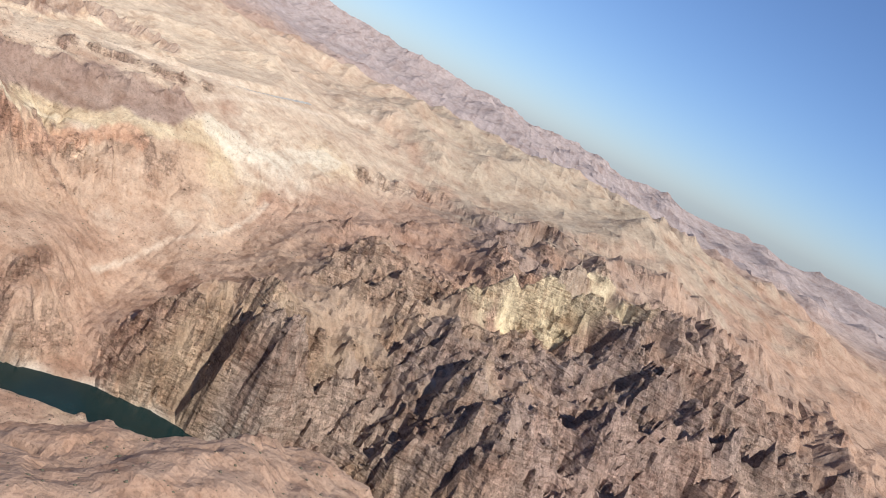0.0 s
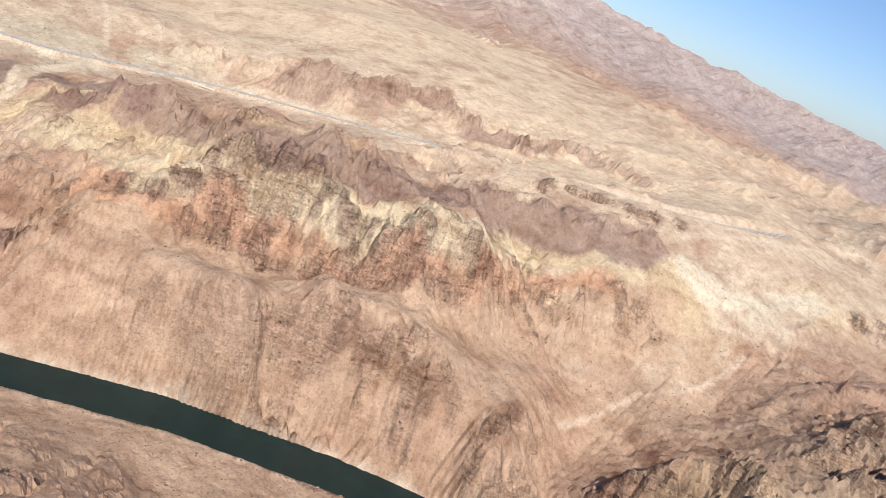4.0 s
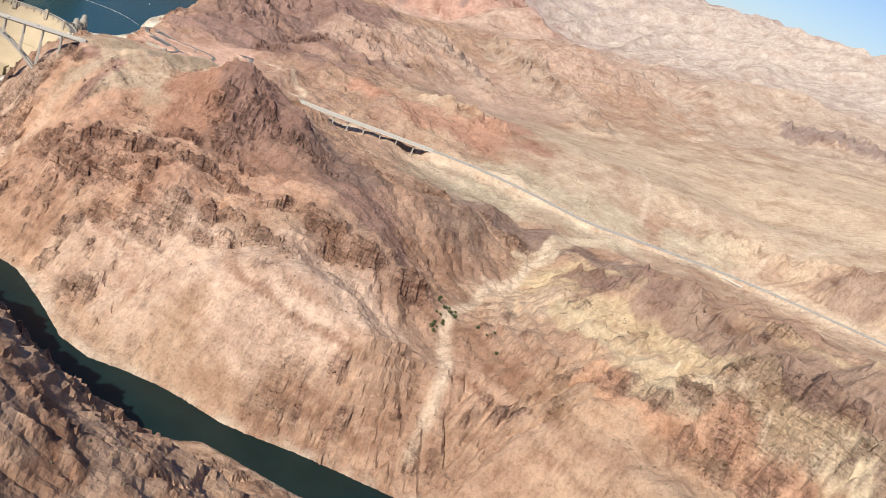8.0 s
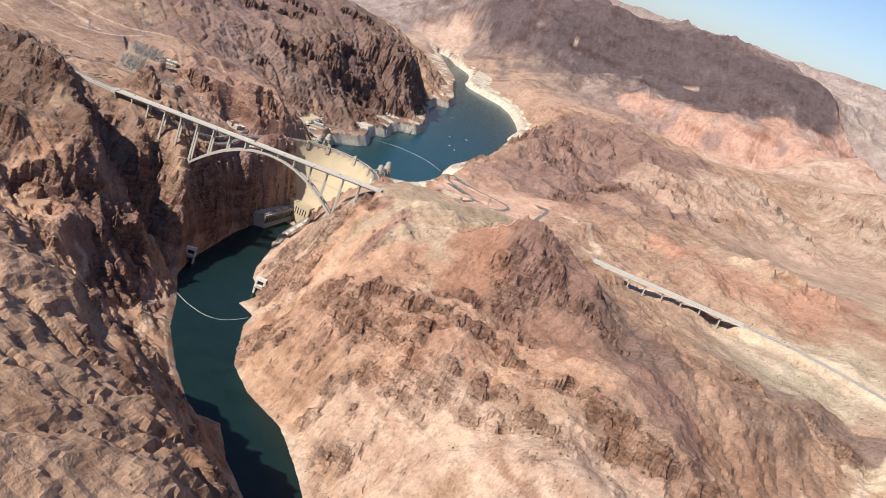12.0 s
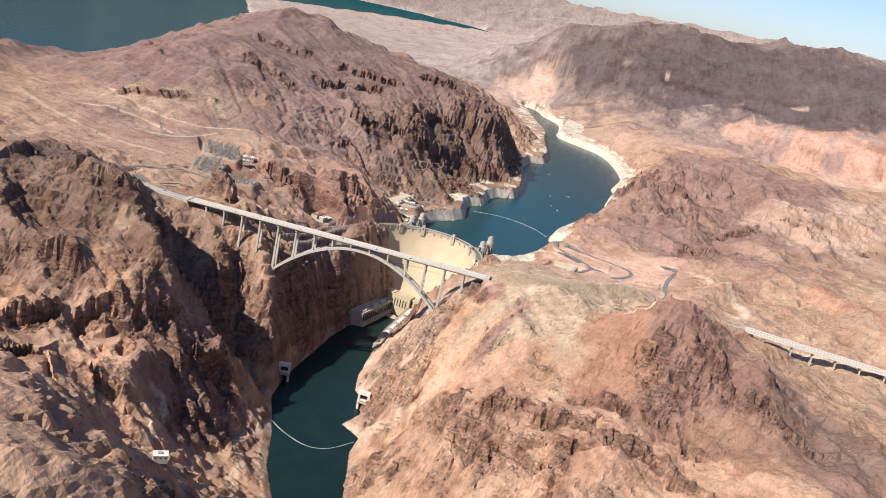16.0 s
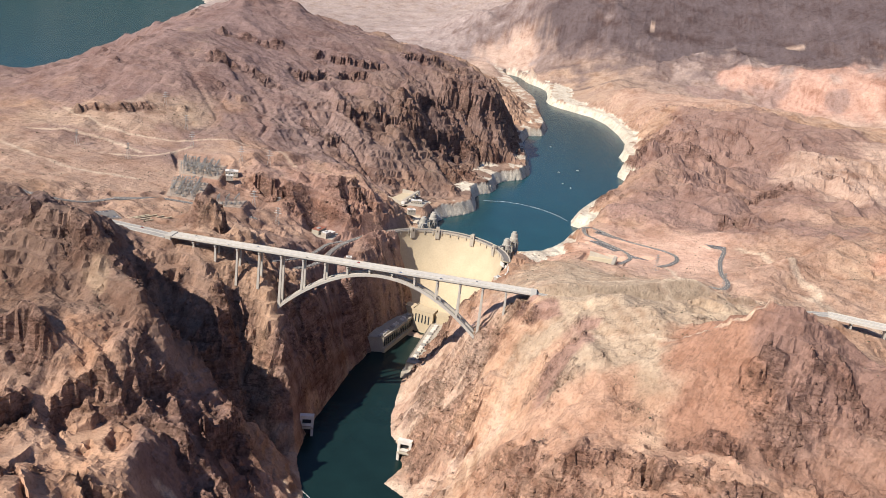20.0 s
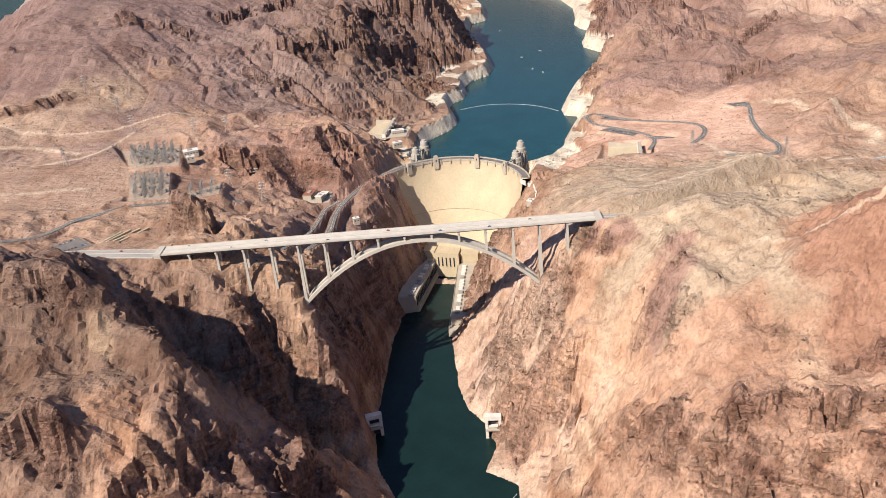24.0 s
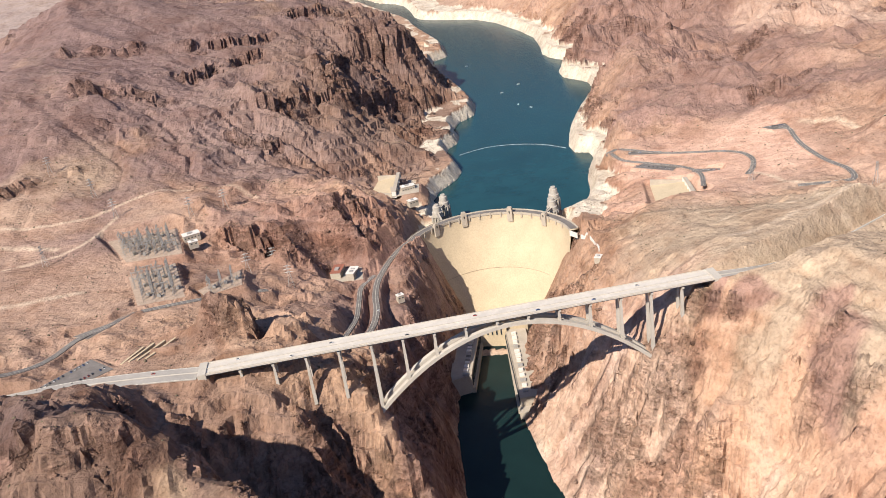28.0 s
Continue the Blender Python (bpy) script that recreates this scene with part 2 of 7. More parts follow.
land((2030, -1535, 249), (2152, -1737, 244), (2000, -1780, 190), (1878, -1800, 170), (1700, -1780, 140))
land((1600, -1830, 170), (1511, -1860, 256), (1543, -2003, 262), (1463, -2047, 248), (1480, -2100, 60))
land((1570, -1950, 240), (1700, -2000, 230), (1878, -1930, 226))
land((1976, -2060, 329), (1927, -2118, 276), (1785, -2330, 296), (1640, -2350, 280), (1524, -2426, 260))
land((2156, -2141, 346), (2381, -2047, 318), (2518, -1900, 350), (2800, -2000, 400))
land((2169, -2722, 410), (2290, -2506, 425), (2420, -2420, 400), (2630, -2281, 440), (2900, -2200, 450))
land((2401, -2969, 348), (2200, -3100, 300), (1900, -3000, 260), (1650, -2800, 200))
land((2591, -2494, 472), (3040, -2885, 536), (3400, -3300, 500), (3000, -3700, 330))
land((3290, -1685, 540), (3000, -1600, 480), (2700, -1750, 430))
land((3290, -1685, 540), (3900, -1900, 560), (4400, -2300, 590))
# rim of the place: ranges all round
land((2670, 1800, 440), (3180, 1450, 490), (3610, 1050, 560), (4070, 490, 560), (4310, 110, 560), step=300)
land((5100, -1420, 450), (5170, -2050, 480), (5160, -2660, 490), (5090, -3160, 500), (4980, -3640, 500), (4820, -4100, 490), step=300)
land((6900, 500, 720), (6950, -400, 660), (7100, -1200, 640), (7170, -2080, 650), (7140, -2960, 560), (7000, -3900, 510), (6700, -4900, 540), (6000, -7000, 560), step=500)
land((3700, 5500, 900), (4700, 4200, 960), (5200, 3100, 1080), (5700, 2500, 990), (6270, 1700, 1060), (6700, 900, 900), step=500)
land((2142, 1933, 442), (2480, 2030, 480), (2970, 1730, 530), (3520, 1270, 580), step=200)
land((1200, 3000, 200), (1350, 3250, 230), (1674, 3205, 296), (1900, 3100, 260), step=200)
land((-300, 3400, 200), (-170, 3600, 220), (270, 3700, 250), (730, 3650, 300), (1140, 3500, 380), (1590, 3400, 430), (2000, 3250, 460), (2320, 3040, 520), step=250)
land((-60, 4600, 520), (40, 4640, 650), (490, 4600, 690), (1020, 4520, 740), (1710, 4300, 820), (2100, 4000, 830), (2230, 3900, 800), step=200)
land((2235, 3880, 790), (2290, 3650, 610), (2330, 3400, 450), (2360, 3100, 340), step=120)
land((2500, 3900, 470), (2600, 3500, 390), (2550, 3000, 330), step=200)
land((-150, 4200, 250), (300, 3950, 330), (800, 3750, 350), (1200, 3560, 370), (1600, 3430, 420), (1950, 3420, 500), (2150, 3350, 480), step=150)
land((200, 5600, 660), (1200, 5600, 740), (2200, 5200, 820), (2700, 4600, 700), step=400)
land((-700, 3300, 180), (-1300, 3500, 150), (-1500, 5000, 150), (-1000, 6500, 180), (-600, 5200, 260), step=400)
land((-1000, 9000, 170), (0, 9500, 320), (1500, 9000, 420), (-800, 13500, 260), (600, 15000, 700), step=900)
land((-2000, 15000, 420), (-5000, 16000, 700), (-9000, 17000, 900), (-14000, 17000, 900), step=1500)
land((-1700, 300, 300), (-2400, 900, 240), (-2600, -400, 420), (-2000, -1600, 520), (-1200, -2600, 480), (-300, -3600, 450), (700, -4200, 350), step=400)
land((-900, -1300, 400), (-300, -1700, 380), (300, -1900, 320), (800, -1700, 240), (1000, -2200, 330), (600, -2900, 360), step=300)
land((-5000, -3000, 600), (0, -7000, 600), (4000, -7500, 600), step=1500)
LINES = np.array(LINES)


def lines_z(x, y):
    """Height of the smooth land, drawn over its main lines."""
    soft = 28.0
    d = np.hypot(LINES[:, None, 0] - LINES[None, :, 0], LINES[:, None, 1] - LINES[None, :, 1])
    k = np.sqrt(d * d + soft * soft) + np.eye(len(LINES)) * -3.0
    one = np.c_[np.ones(len(LINES)), LINES[:, 0] / 1000, LINES[:, 1] / 1000]
    a = np.block([[k, one], [one.T, np.zeros((3, 3))]])
    w = np.linalg.solve(a, np.r_[LINES[:, 2], 0, 0, 0])
    shape, x, y = x.shape, x.ravel(), y.ravel()
    out = np.empty(x.size)
    for i in range(0, x.size, 20000):
        s = slice(i, i + 20000)
        out[s] = np.sqrt((x[s, None] - LINES[:, 0]) ** 2 + (y[s, None] - LINES[:, 1]) ** 2 + soft * soft) @ w[:-3] + w[-3] + w[-2] * x[s] / 1000 + w[-1] * y[s] / 1000
    return out.reshape(shape)


def edge_distance(x, y, poly):
    """Signed distance to a closed outline, negative inside."""
    best, inside = np.full(x.shape, 1e12), np.zeros(x.shape, bool)
    p = np.array(poly, float)
    x, y = x.astype(np.float32), y.astype(np.float32)
    for (ax, ay), (bx, by) in zip(p, np.roll(p, -1, 0)):
        ex, ey = bx - ax, by - ay
        t = np.clip(((x - ax) * ex + (y - ay) * ey) / (ex * ex + ey * ey), 0, 1)
        best = np.minimum(best, (x - ax - t * ex) ** 2 + (y - ay - t * ey) ** 2)
        cross = (ay > y) != (by > y)
        with np.errstate(divide="ignore", invalid="ignore"):
            inside ^= cross & (x < ex * (y - ay) / (ey if ey else 1e-9) + ax)
    return np.where(inside, -1, 1) * np.sqrt(best)


def steps(*stretches):
    """Grid lines: (end, spacing) one after another; spacing below 0 grows by that share."""
    out = [stretches[0]]
    for end, gap in stretches[1:]:
        n = max(1, int(math.ceil((end - out[-1]) / gap)))
        out += list(np.linspace(out[-1], end, n + 1)[1:])
    return np.array(out)


GX = np.r_[-16000, -12000, -9000, -7000, -5600, -4600, -3900, steps(-3400.0, (-2000, 50), (-1300, 20), (-620, 9), (900, 3.4), (1300, 6), (2600, 7.5), (3600, 25), (5600, 60), (9000, 170))]
GY = np.r_[-10000, -8500, steps(-7000.0, (-4600, 140), (-3900, 40), (-3450, 15), (-2700, 10), (-950, 7.5), (-600, 6), (750, 3.4), (1300, 6), (2700, 10), (3600, 20), (5600, 50), (9000, 200), (18000, 500))]
X, Y = np.meshgrid(GX, GY, indexing="ij")
print("grid", X.shape)


def resample(gx, gy, h, x, y):
    """Bilinear look-up of h on the grid gx, gy."""
    i = np.clip(np.searchsorted(gx, x) - 1, 0, len(gx) - 2)
    j = np.clip(np.searchsorted(gy, y) - 1, 0, len(gy) - 2)
    u, v = np.clip((x - gx[i]) / (gx[i + 1] - gx[i]), 0, 1), np.clip((y - gy[j]) / (gy[j + 1] - gy[j]), 0, 1)
    return h[i, j] * (1 - u) * (1 - v) + h[i + 1, j] * u * (1 - v) + h[i, j + 1] * (1 - u) * v + h[i + 1, j + 1] * u * v


def erode(h, cell, fixed, rounds, strength):
    """Running water: cuts gullies that join downhill, round by round."""
    n, m = h.shape
    nb = [(-1, 0), (1, 0), (0, -1), (0, 1), (-1, -1), (-1, 1), (1, -1), (1, 1)]
    idx = np.arange(n * m).reshape(n, m)
    for _ in range(rounds):
        best, rec = np.zeros((n, m)), idx.copy()
        for dx, dy in nb:
            q = np.roll(h, (-dx, -dy), (0, 1))
            s = (h - q) / (cell * math.hypot(dx, dy))
            s[[0, -1], :] = 0
            s[:, [0, -1]] = 0
            better = s > best
            best = np.where(better, s, best)
            rec = np.where(better, np.roll(idx, (-dx, -dy), (0, 1)), rec)
        order = np.argsort(-h.ravel(), kind="stable").tolist()
        r, area = rec.ravel().tolist(), [1.0] * (n * m)
        for i in order:
            if r[i] != i:
                area[r[i]] += area[i]
        a = np.minimum(np.array(area).reshape(n, m), 350)
        cut = strength * np.sqrt(a) * best
        drop = best * cell
        h = np.where(fixed, h, h - np.minimum(cut, drop * 0.7))
        lap = sum(np.roll(h, s, (0, 1)) for s in ((1, 0), (-1, 0), (0, 1), (0, -1))) / 4 - h
        h = h + np.where(fixed, 0, 0.06 * lap)
    return h


def to_line(x, y, pts):
    best = np.full(x.shape, 1e9)
    for p, q in zip(pts, pts[1:]):
        ex, ey = q[0] - p[0], q[1] - p[1]
        t = np.clip(((x - p[0]) * ex + (y - p[1]) * ey) / (ex * ex + ey * ey + 1e-9), 0, 1)
        best = np.minimum(best, (x - p[0] - t * ex) ** 2 + (y - p[1] - t * ey) ** 2)
    return np.sqrt(best)


def blob(x, y, cx, cy, r, wobble):
    """Soft-edged patch round a place, 0 to 1; wobble makes its outline uneven."""
    k = np.clip(1.5 - np.hypot(x - cx, y - cy) / r - wobble, 0, 1)
    return k * k * (3 - 2 * k)


def patch(gx, gy, cx, cy, r):
    """The part of a grid that a patch can touch."""
    i0, i1 = np.searchsorted(gx, (cx - 2.4 * r, cx + 2.4 * r))
    j0, j1 = np.searchsorted(gy, (cy - 2.4 * r, cy + 2.4 * r))
    return slice(max(0, i0 - 1), i1 + 1), slice(max(0, j0 - 1), j1 + 1)


SMOOTH = [(660, -775, 110, 0.6), (-375, -190, 60, 0.5), (1500, 330, 330, 0.85), (1850, 900, 600, 0.93), (1400, 950, 220, 0.5), (2300, -1150, 400, 0.9), (1950, -750, 250, 0.8), (-620, 1230, 330, 0.6), (-420, 1500, 300, 0.5), (-900, 500, 350, 0.6),
          (2300, 100, 800, 0.97), (3000, 300, 1000, 0.97), (1650, 760, 480, 0.85), (1450, -60, 230, 0.7), (330, 170, 170, 0.7), (330, -330, 150, 0.35), (560, -420, 190, 0.35), (640, -150, 130, 0.3), (800, -420, 150, 0.3), (1150, -1150, 260, 0.75), (1650, -1500, 230, 0.7),
          (2000, -1700, 260, 0.6), (-500, 350, 190, 0.75), (480, 540, 190, 0.92), (-600, 650, 200, 0.5), (2700, -1600, 500, 0.7), (3600, -1200, 900, 0.8), (560, -700, 160, 0.5),
          (1050, -60, 140, 0.7), (-390, 50, 60, 0.8), (250, 10, 80, 0.6), (-150, 330, 110, 0.5)]


WILD = [(2150, -650, 260, 0.3), (1850, -2650, 350, 0.9), (2250, -3250, 450, 1.0), (1750, -3050, 300, 0.8), (-190, -60, 110, 0.35), (-210, 450, 110, 0.4), (-130, 470, 60, 0.5), (-150, 1200, 200, 0.6), (60, 1500, 250, 0.6), (560, -270, 170, 0.5), (760, -260, 120, 0.5), (-220, 300, 90, 0.4), (-290, 480, 140, 0.5), (-310, 105, 60, 0.7), (-270, 420, 90, 0.5), (-110, 430, 70, 0.6), (1950, -2900, 500, 0.8), (2200, -2100, 300, 0.6), (1750, -2350, 520, 1.3), (1500, -2000, 260, 0.6), (2400, -2700, 500, 1.0), (-450, -350, 350, 0.3), (1500, -900, 350, 0.5), (1750, -1150, 250, 0.5), (800, 1300, 450, 0.45), (650, 1750, 300, 0.5), (700, 1000, 200, 0.3), (-300, 1080, 200, 0.5), (-600, 1050, 150, 0.4)]


# ---- cliff bands: (drop, rim points); they fall towards the lower side ----
CLIFFS = [
    (9, [(1164, -822), (1253, -950), (1350, -1002), (1406, -1067), (1461, -1184), (1547, -1269), (1689, -1338)]), (9, [(353, -456), (422, -491), (492, -524), (562, -577), (616, -567)]), (8, [(280, -371), (355, -382), (447, -429), (501, -402)]), (9, [(685, -508), (761, -575), (817, -601), (886, -621), (961, -587)]),
    (10, [(205, -231), (287, -367), (360, -354), (460, -392), (548, -408), (625, -492), (679, -476), (753, -533), (805, -602), (874, -612), (950, -602)]),
    (9, [(338, -452), (388, -487), (460, -513), (534, -508), (617, -551), (700, -640)]), (8, [(321, -575), (361, -600), (407, -624)]), (8, [(964, -233), (1040, -210), (1137, -250), (1196, -287), (1251, -325)]),
    (8, [(230, -300), (263, -374), (320, -400), (381, -430), (447, -455)]), (7, [(400, -300), (470, -330), (560, -345), (640, -390)]), (6, [(600, -230), (640, -290), (720, -330), (800, -330)]),
    (20, [(-680, -190), (-552, -172), (-470, -200), (-400, -210), (-350, -195)]), (14, [(-511, -384), (-442, -399), (-369, -385), (-303, -372)]), (28, [(-374, -518), (-333, -469), (-293, -398), (-240, -364), (-206, -290), (-165, -230)]),
    (18, [(-290, -640), (-270, -540), (-202, -521), (-150, -490)]), (14, [(-178, -333), (-142, -285), (-115, -220)]), (14, [(-246, -15), (-200, -60), (-160, -40)]), (16, [(-300, -250), (-250, -240), (-200, -225)]),
    (30, [(-312, 140), (-308, 110), (-302, 88), (-304, 64)]), (14, [(-366, 98), (-340, 84), (-312, 74)]), (20, [(-240, 104), (-238, 84), (-240, 62)]), (24, [(-392, 466), (-323, 448), (-271, 424), (-222, 396), (-180, 356)]), (12, [(-330, 420), (-271, 392), (-232, 366)]), (14, [(-160, 500), (-125, 470), (-105, 440)]),
    (32, [(-330, 940), (-227, 1040), (-141, 1120), (-75, 1230), (0, 1330)]), (26, [(-200, 1127), (-140, 1300), (-110, 1430), (0, 1480), (60, 1560)]), (14, [(-930, 1039), (-897, 1158)]), (12, [(-530, 1110), (-416, 1222), (-330, 1280)]),
    (16, [(-287, 1511), (-170, 1640), (10, 1640)]), (12, [(-650, 870), (-600, 885)]), (12, [(-720, 980), (-600, 1005), (-480, 1010)]), (14, [(-560, 1300), (-420, 1330), (-300, 1400)]), (11, [(-800, 1230), (-700, 1270), (-600, 1310)]), (9, [(-900, 620), (-780, 640), (-690, 690)]), (12, [(-420, 860), (-330, 850), (-240, 870)]), (10, [(633, 800), (717, 790), (814, 840)]), (9, [(560, 1780), (665, 1655), (777, 1610)]), (10, [(700, 1100), (800, 1200), (960, 1280)]),
    (8, [(205, 25), (228, -20), (259, -54)]), (9, [(284, -75), (300, -110), (308, -161)]), (9, [(275, -146), (289, -196), (304, -232)]), (7, [(150, -60), (165, -110), (190, -150)]),
    (15, [(1250, -960), (1360, -1060), (1443, -1157), (1487, -1226), (1549, -1275), (1662, -1335), (1800, -1345), (1935, -1399)]), (10, [(1268, -904), (1300, -960), (1323, -1000)]), (10, [(1950, -800), (2050, -950), (2108, -1036)]),
    (9, [(2089, -1144), (2176, -1194), (2225, -1267), (2310, -1374), (2384, -1437)]), (8, [(1402, -1340), (1462, -1385), (1510, -1424)]), (8, [(1495, -1555), (1531, -1571), (1620, -1574)]),
    (24, [(1490, -1850), (1540, -1845), (1600, -1870), (1656, -1900)]), (24, [(1740, -2150), (1775, -2220), (1800, -2277), (1899, -2311)]), (24, [(1475, -2000), (1520, -2010), (1581, -2036), (1690, -2110)]),
    (16, [(2483, -2216), (2540, -2236), (2582, -2300)]), (18, [(2233, -2401), (2277, -2437), (2368, -2503)]), (20, [(1600, -2370), (1694, -2428), (1803, -2463)]), (20, [(1922, -2553), (1980, -2589), (1968, -2647), (1933, -2714)]),
    (22, [(1879, -2797), (1940, -2858), (2073, -2940)]), (12, [(2556, -1807), (2686, -1924), (2798, -2079)]), (16, [(1640, -2280), (1690, -2310), (1760, -2380)]), (16, [(2020, -2200), (2100, -2260), (2160, -2350)]),
]


# ---- low ridges and hill rows on the plains: (height, half width, crest points) ----
RIDGES = [
    (30, 62, [(1999, -409), (2092, -500), (2230, -545), (2324, -613), (2337, -770), (2375, -885)]), (22, 50, [(2420, -880), (2524, -906), (2625, -989), (2639, -1161)]), (20, 45, [(1800, -150), (1900, -260), (2020, -330)]),
    (26, 60, [(1339, -600), (1362, -770), (1397, -937), (1487, -1031), (1584, -1059)]), (18, 55, [(1800, -1080), (1942, -1110), (2078, -1273), (2215, -1400)]), (16, 40, [(1279, -462), (1335, -514), (1303, -640)]),
    (34, 130, [(1855, 2204), (1910, 1639), (1958, 1314), (1965, 1030)]), (28, 100, [(1458, 1823), (1544, 1658), (1600, 1350)]), (34, 70, [(3149, 1523), (3428, 1410), (3499, 1248), (3577, 1011)]), (24, 60, [(3767, 449), (3600, 250), (3470, 81)]),
    (14, 40, [(2150, -1040), (2290, -1180), (2420, -1260)]), (20, 60, [(1150, 480), (1230, 380), (1330, 330)]),
]


def ridge_rows():
    out = np.zeros(X.shape)
    for tall, half, pts in RIDGES:
        a = np.array(pts, float)
        i0, i1 = np.searchsorted(GX, (a[:, 0].min() - 2 * half, a[:, 0].max() + 2 * half))
        j0, j1 = np.searchsorted(GY, (a[:, 1].min() - 2 * half, a[:, 1].max() + 2 * half))
        w = (slice(i0, i1), slice(j0, j1))
        x, y = X[w], Y[w]
        d = to_line(x + 0.5 * half * fbm(x, y, 2.2 * half, 3, 121), y + 0.5 * half * fbm(x, y, 2.2 * half, 3, 123), pts)
        out[w] += tall * np.clip(1.25 - d / half, 0, 1) ** 1.4 * np.clip(0.85 + 0.9 * ridged(x, y, 1.1 * half, 3, 125), 0.15, 1.6)
    return out


def cliff_steps(base):
    """Lift above and drop below each cliff's rim, and the share of bare rock on its face."""
    lift, face = np.zeros(X.shape), np.zeros(X.shape)
    for drop, pts in CLIFFS:
        drop = drop * 1.6 + 3 if drop < 16 else drop * 1.1 + 2
        a = np.array(pts, float)
        i0, i1 = np.searchsorted(GX, (a[:, 0].min() - 110, a[:, 0].max() + 110))
        j0, j1 = np.searchsorted(GY, (a[:, 1].min() - 110, a[:, 1].max() + 110))
        w = (slice(i0, i1), slice(j0, j1))
        x, y = X[w], Y[w]
        ragged = 7 * ridged(x, y, 42, 3, 101) + 7 * (blocks(x, y, 15, 103) - 0.5)
        wx, wy = x + 14 * fbm(x, y, 70, 2, 105), y + 14 * fbm(x, y, 70, 2, 107)
        best, sign, taper, start = np.full(x.shape, 1e9), np.zeros(x.shape), np.zeros(x.shape), 0.0
        total = np.hypot(*np.diff(a, axis=0).T).sum()
        for p, q in zip(a, a[1:]):
            e = q - p
            size = np.hypot(*e)
            n = np.array((-e[1], e[0])) / size
            mid = (p + q) / 2
            up, down = (resample(GX, GY, base, np.array([mid[0] + s * 30 * n[0]]), np.array([mid[1] + s * 30 * n[1]]))[0] for s in (1, -1))
            if up < down:
                n = -n
            t = np.clip(((wx - p[0]) * e[0] + (wy - p[1]) * e[1]) / (size * size), 0, 1)
            d = np.hypot(wx - p[0] - t * e[0], wy - p[1] - t * e[1])
            s = (wx - p[0]) * n[0] + (wy - p[1]) * n[1]
            near = d < best
            best = np.where(near, d, best)
            sign = np.where(near, s, sign)
            taper = np.where(near, np.clip(np.minimum(start + t * size, total - start - t * size) / 30, 0, 1), taper)
            start += size
        d = np.where(sign > 0, best, -best) + ragged
        reach = 2.2 * drop + 8
        step = np.where(d > 0, np.exp(-np.abs(d) / reach), -np.exp(-np.abs(d) / reach)) * 0.5 * drop
        share = taper * np.clip(0.75 + 1.1 * fbm(x, y, 55, 2, 109), 0.1, 1.15)
        lift[w] += step * share
        face[w] = np.maximum(face[w], np.clip(1.6 - np.abs(d + drop * 0.25) / (5 + 0.45 * drop), 0, 1) * np.clip(share * 1.3, 0, 1))
    return lift, face


def wild_at(x, y):
    return 1 + sum(a * blob(x, y, cx, cy, r, 0) for cx, cy, r, a in WILD)


def rough_at(gx, gy, x, y):
    k, n = np.ones(x.shape), 0.25 * fbm(x, y, 150, 3, 31)
    for cx, cy, r, a in SMOOTH:
        w = patch(gx, gy, cx, cy, r)
        k[w] *= 1 - a * blob(x[w], y[w], cx, cy, r, n[w])
    return k


SPURS = [
    [(-168, -5, 190), (-151, -58, 160), (-122, -54, 120), (-97, -34, 70), (-88, -30, 40)], [(-158, -72, 140), (-134, -90, 92), (-108, -88, 44), (-92, -84, 16)], [(-146, 38, 150), (-114, 44, 104), (-92, 30, 48)],
    [(-262, -40, 228), (-240, -78, 190), (-216, -112, 140), (-192, -134, 92)], [(-150, 110, 176), (-112, 104, 110), (-90, 96, 50)],
]


def spur_tops():
    """Buttresses that stand out of the western wall: crests that fall off evenly to both sides."""
    out = np.full(X.shape, -1e3)
    w = (slice(*np.searchsorted(GX, (-330, -60))), slice(*np.searchsorted(GY, (-230, 190))))
    x, y = X[w], Y[w]
    wx, wy = x + 9 * fbm(x, y, 38, 3, 131), y + 9 * fbm(x, y, 38, 3, 133)
    rough = 7 * ridged(x, y, 24, 3, 135) + 5 * (blocks(wx, wy, 11, 137) - 0.5)
    for pts in SPURS:
        for p, q in zip(pts, pts[1:]):
            ex, ey = q[0] - p[0], q[1] - p[1]
            t = np.clip(((wx - p[0]) * ex + (wy - p[1]) * ey) / (ex * ex + ey * ey), 0, 1)
            d = np.hypot(wx - p[0] - t * ex, wy - p[1] - t * ey)
            out[w] = np.maximum(out[w], p[2] + t * (q[2] - p[2]) - 1.55 * d + rough)
    return out


def bedding(h):
    """Height above a gently folded and tilted bedding plane."""
    return h + 14 * fbm(X, Y, 240, 4, 65) + 0.10 * X + 0.05 * Y


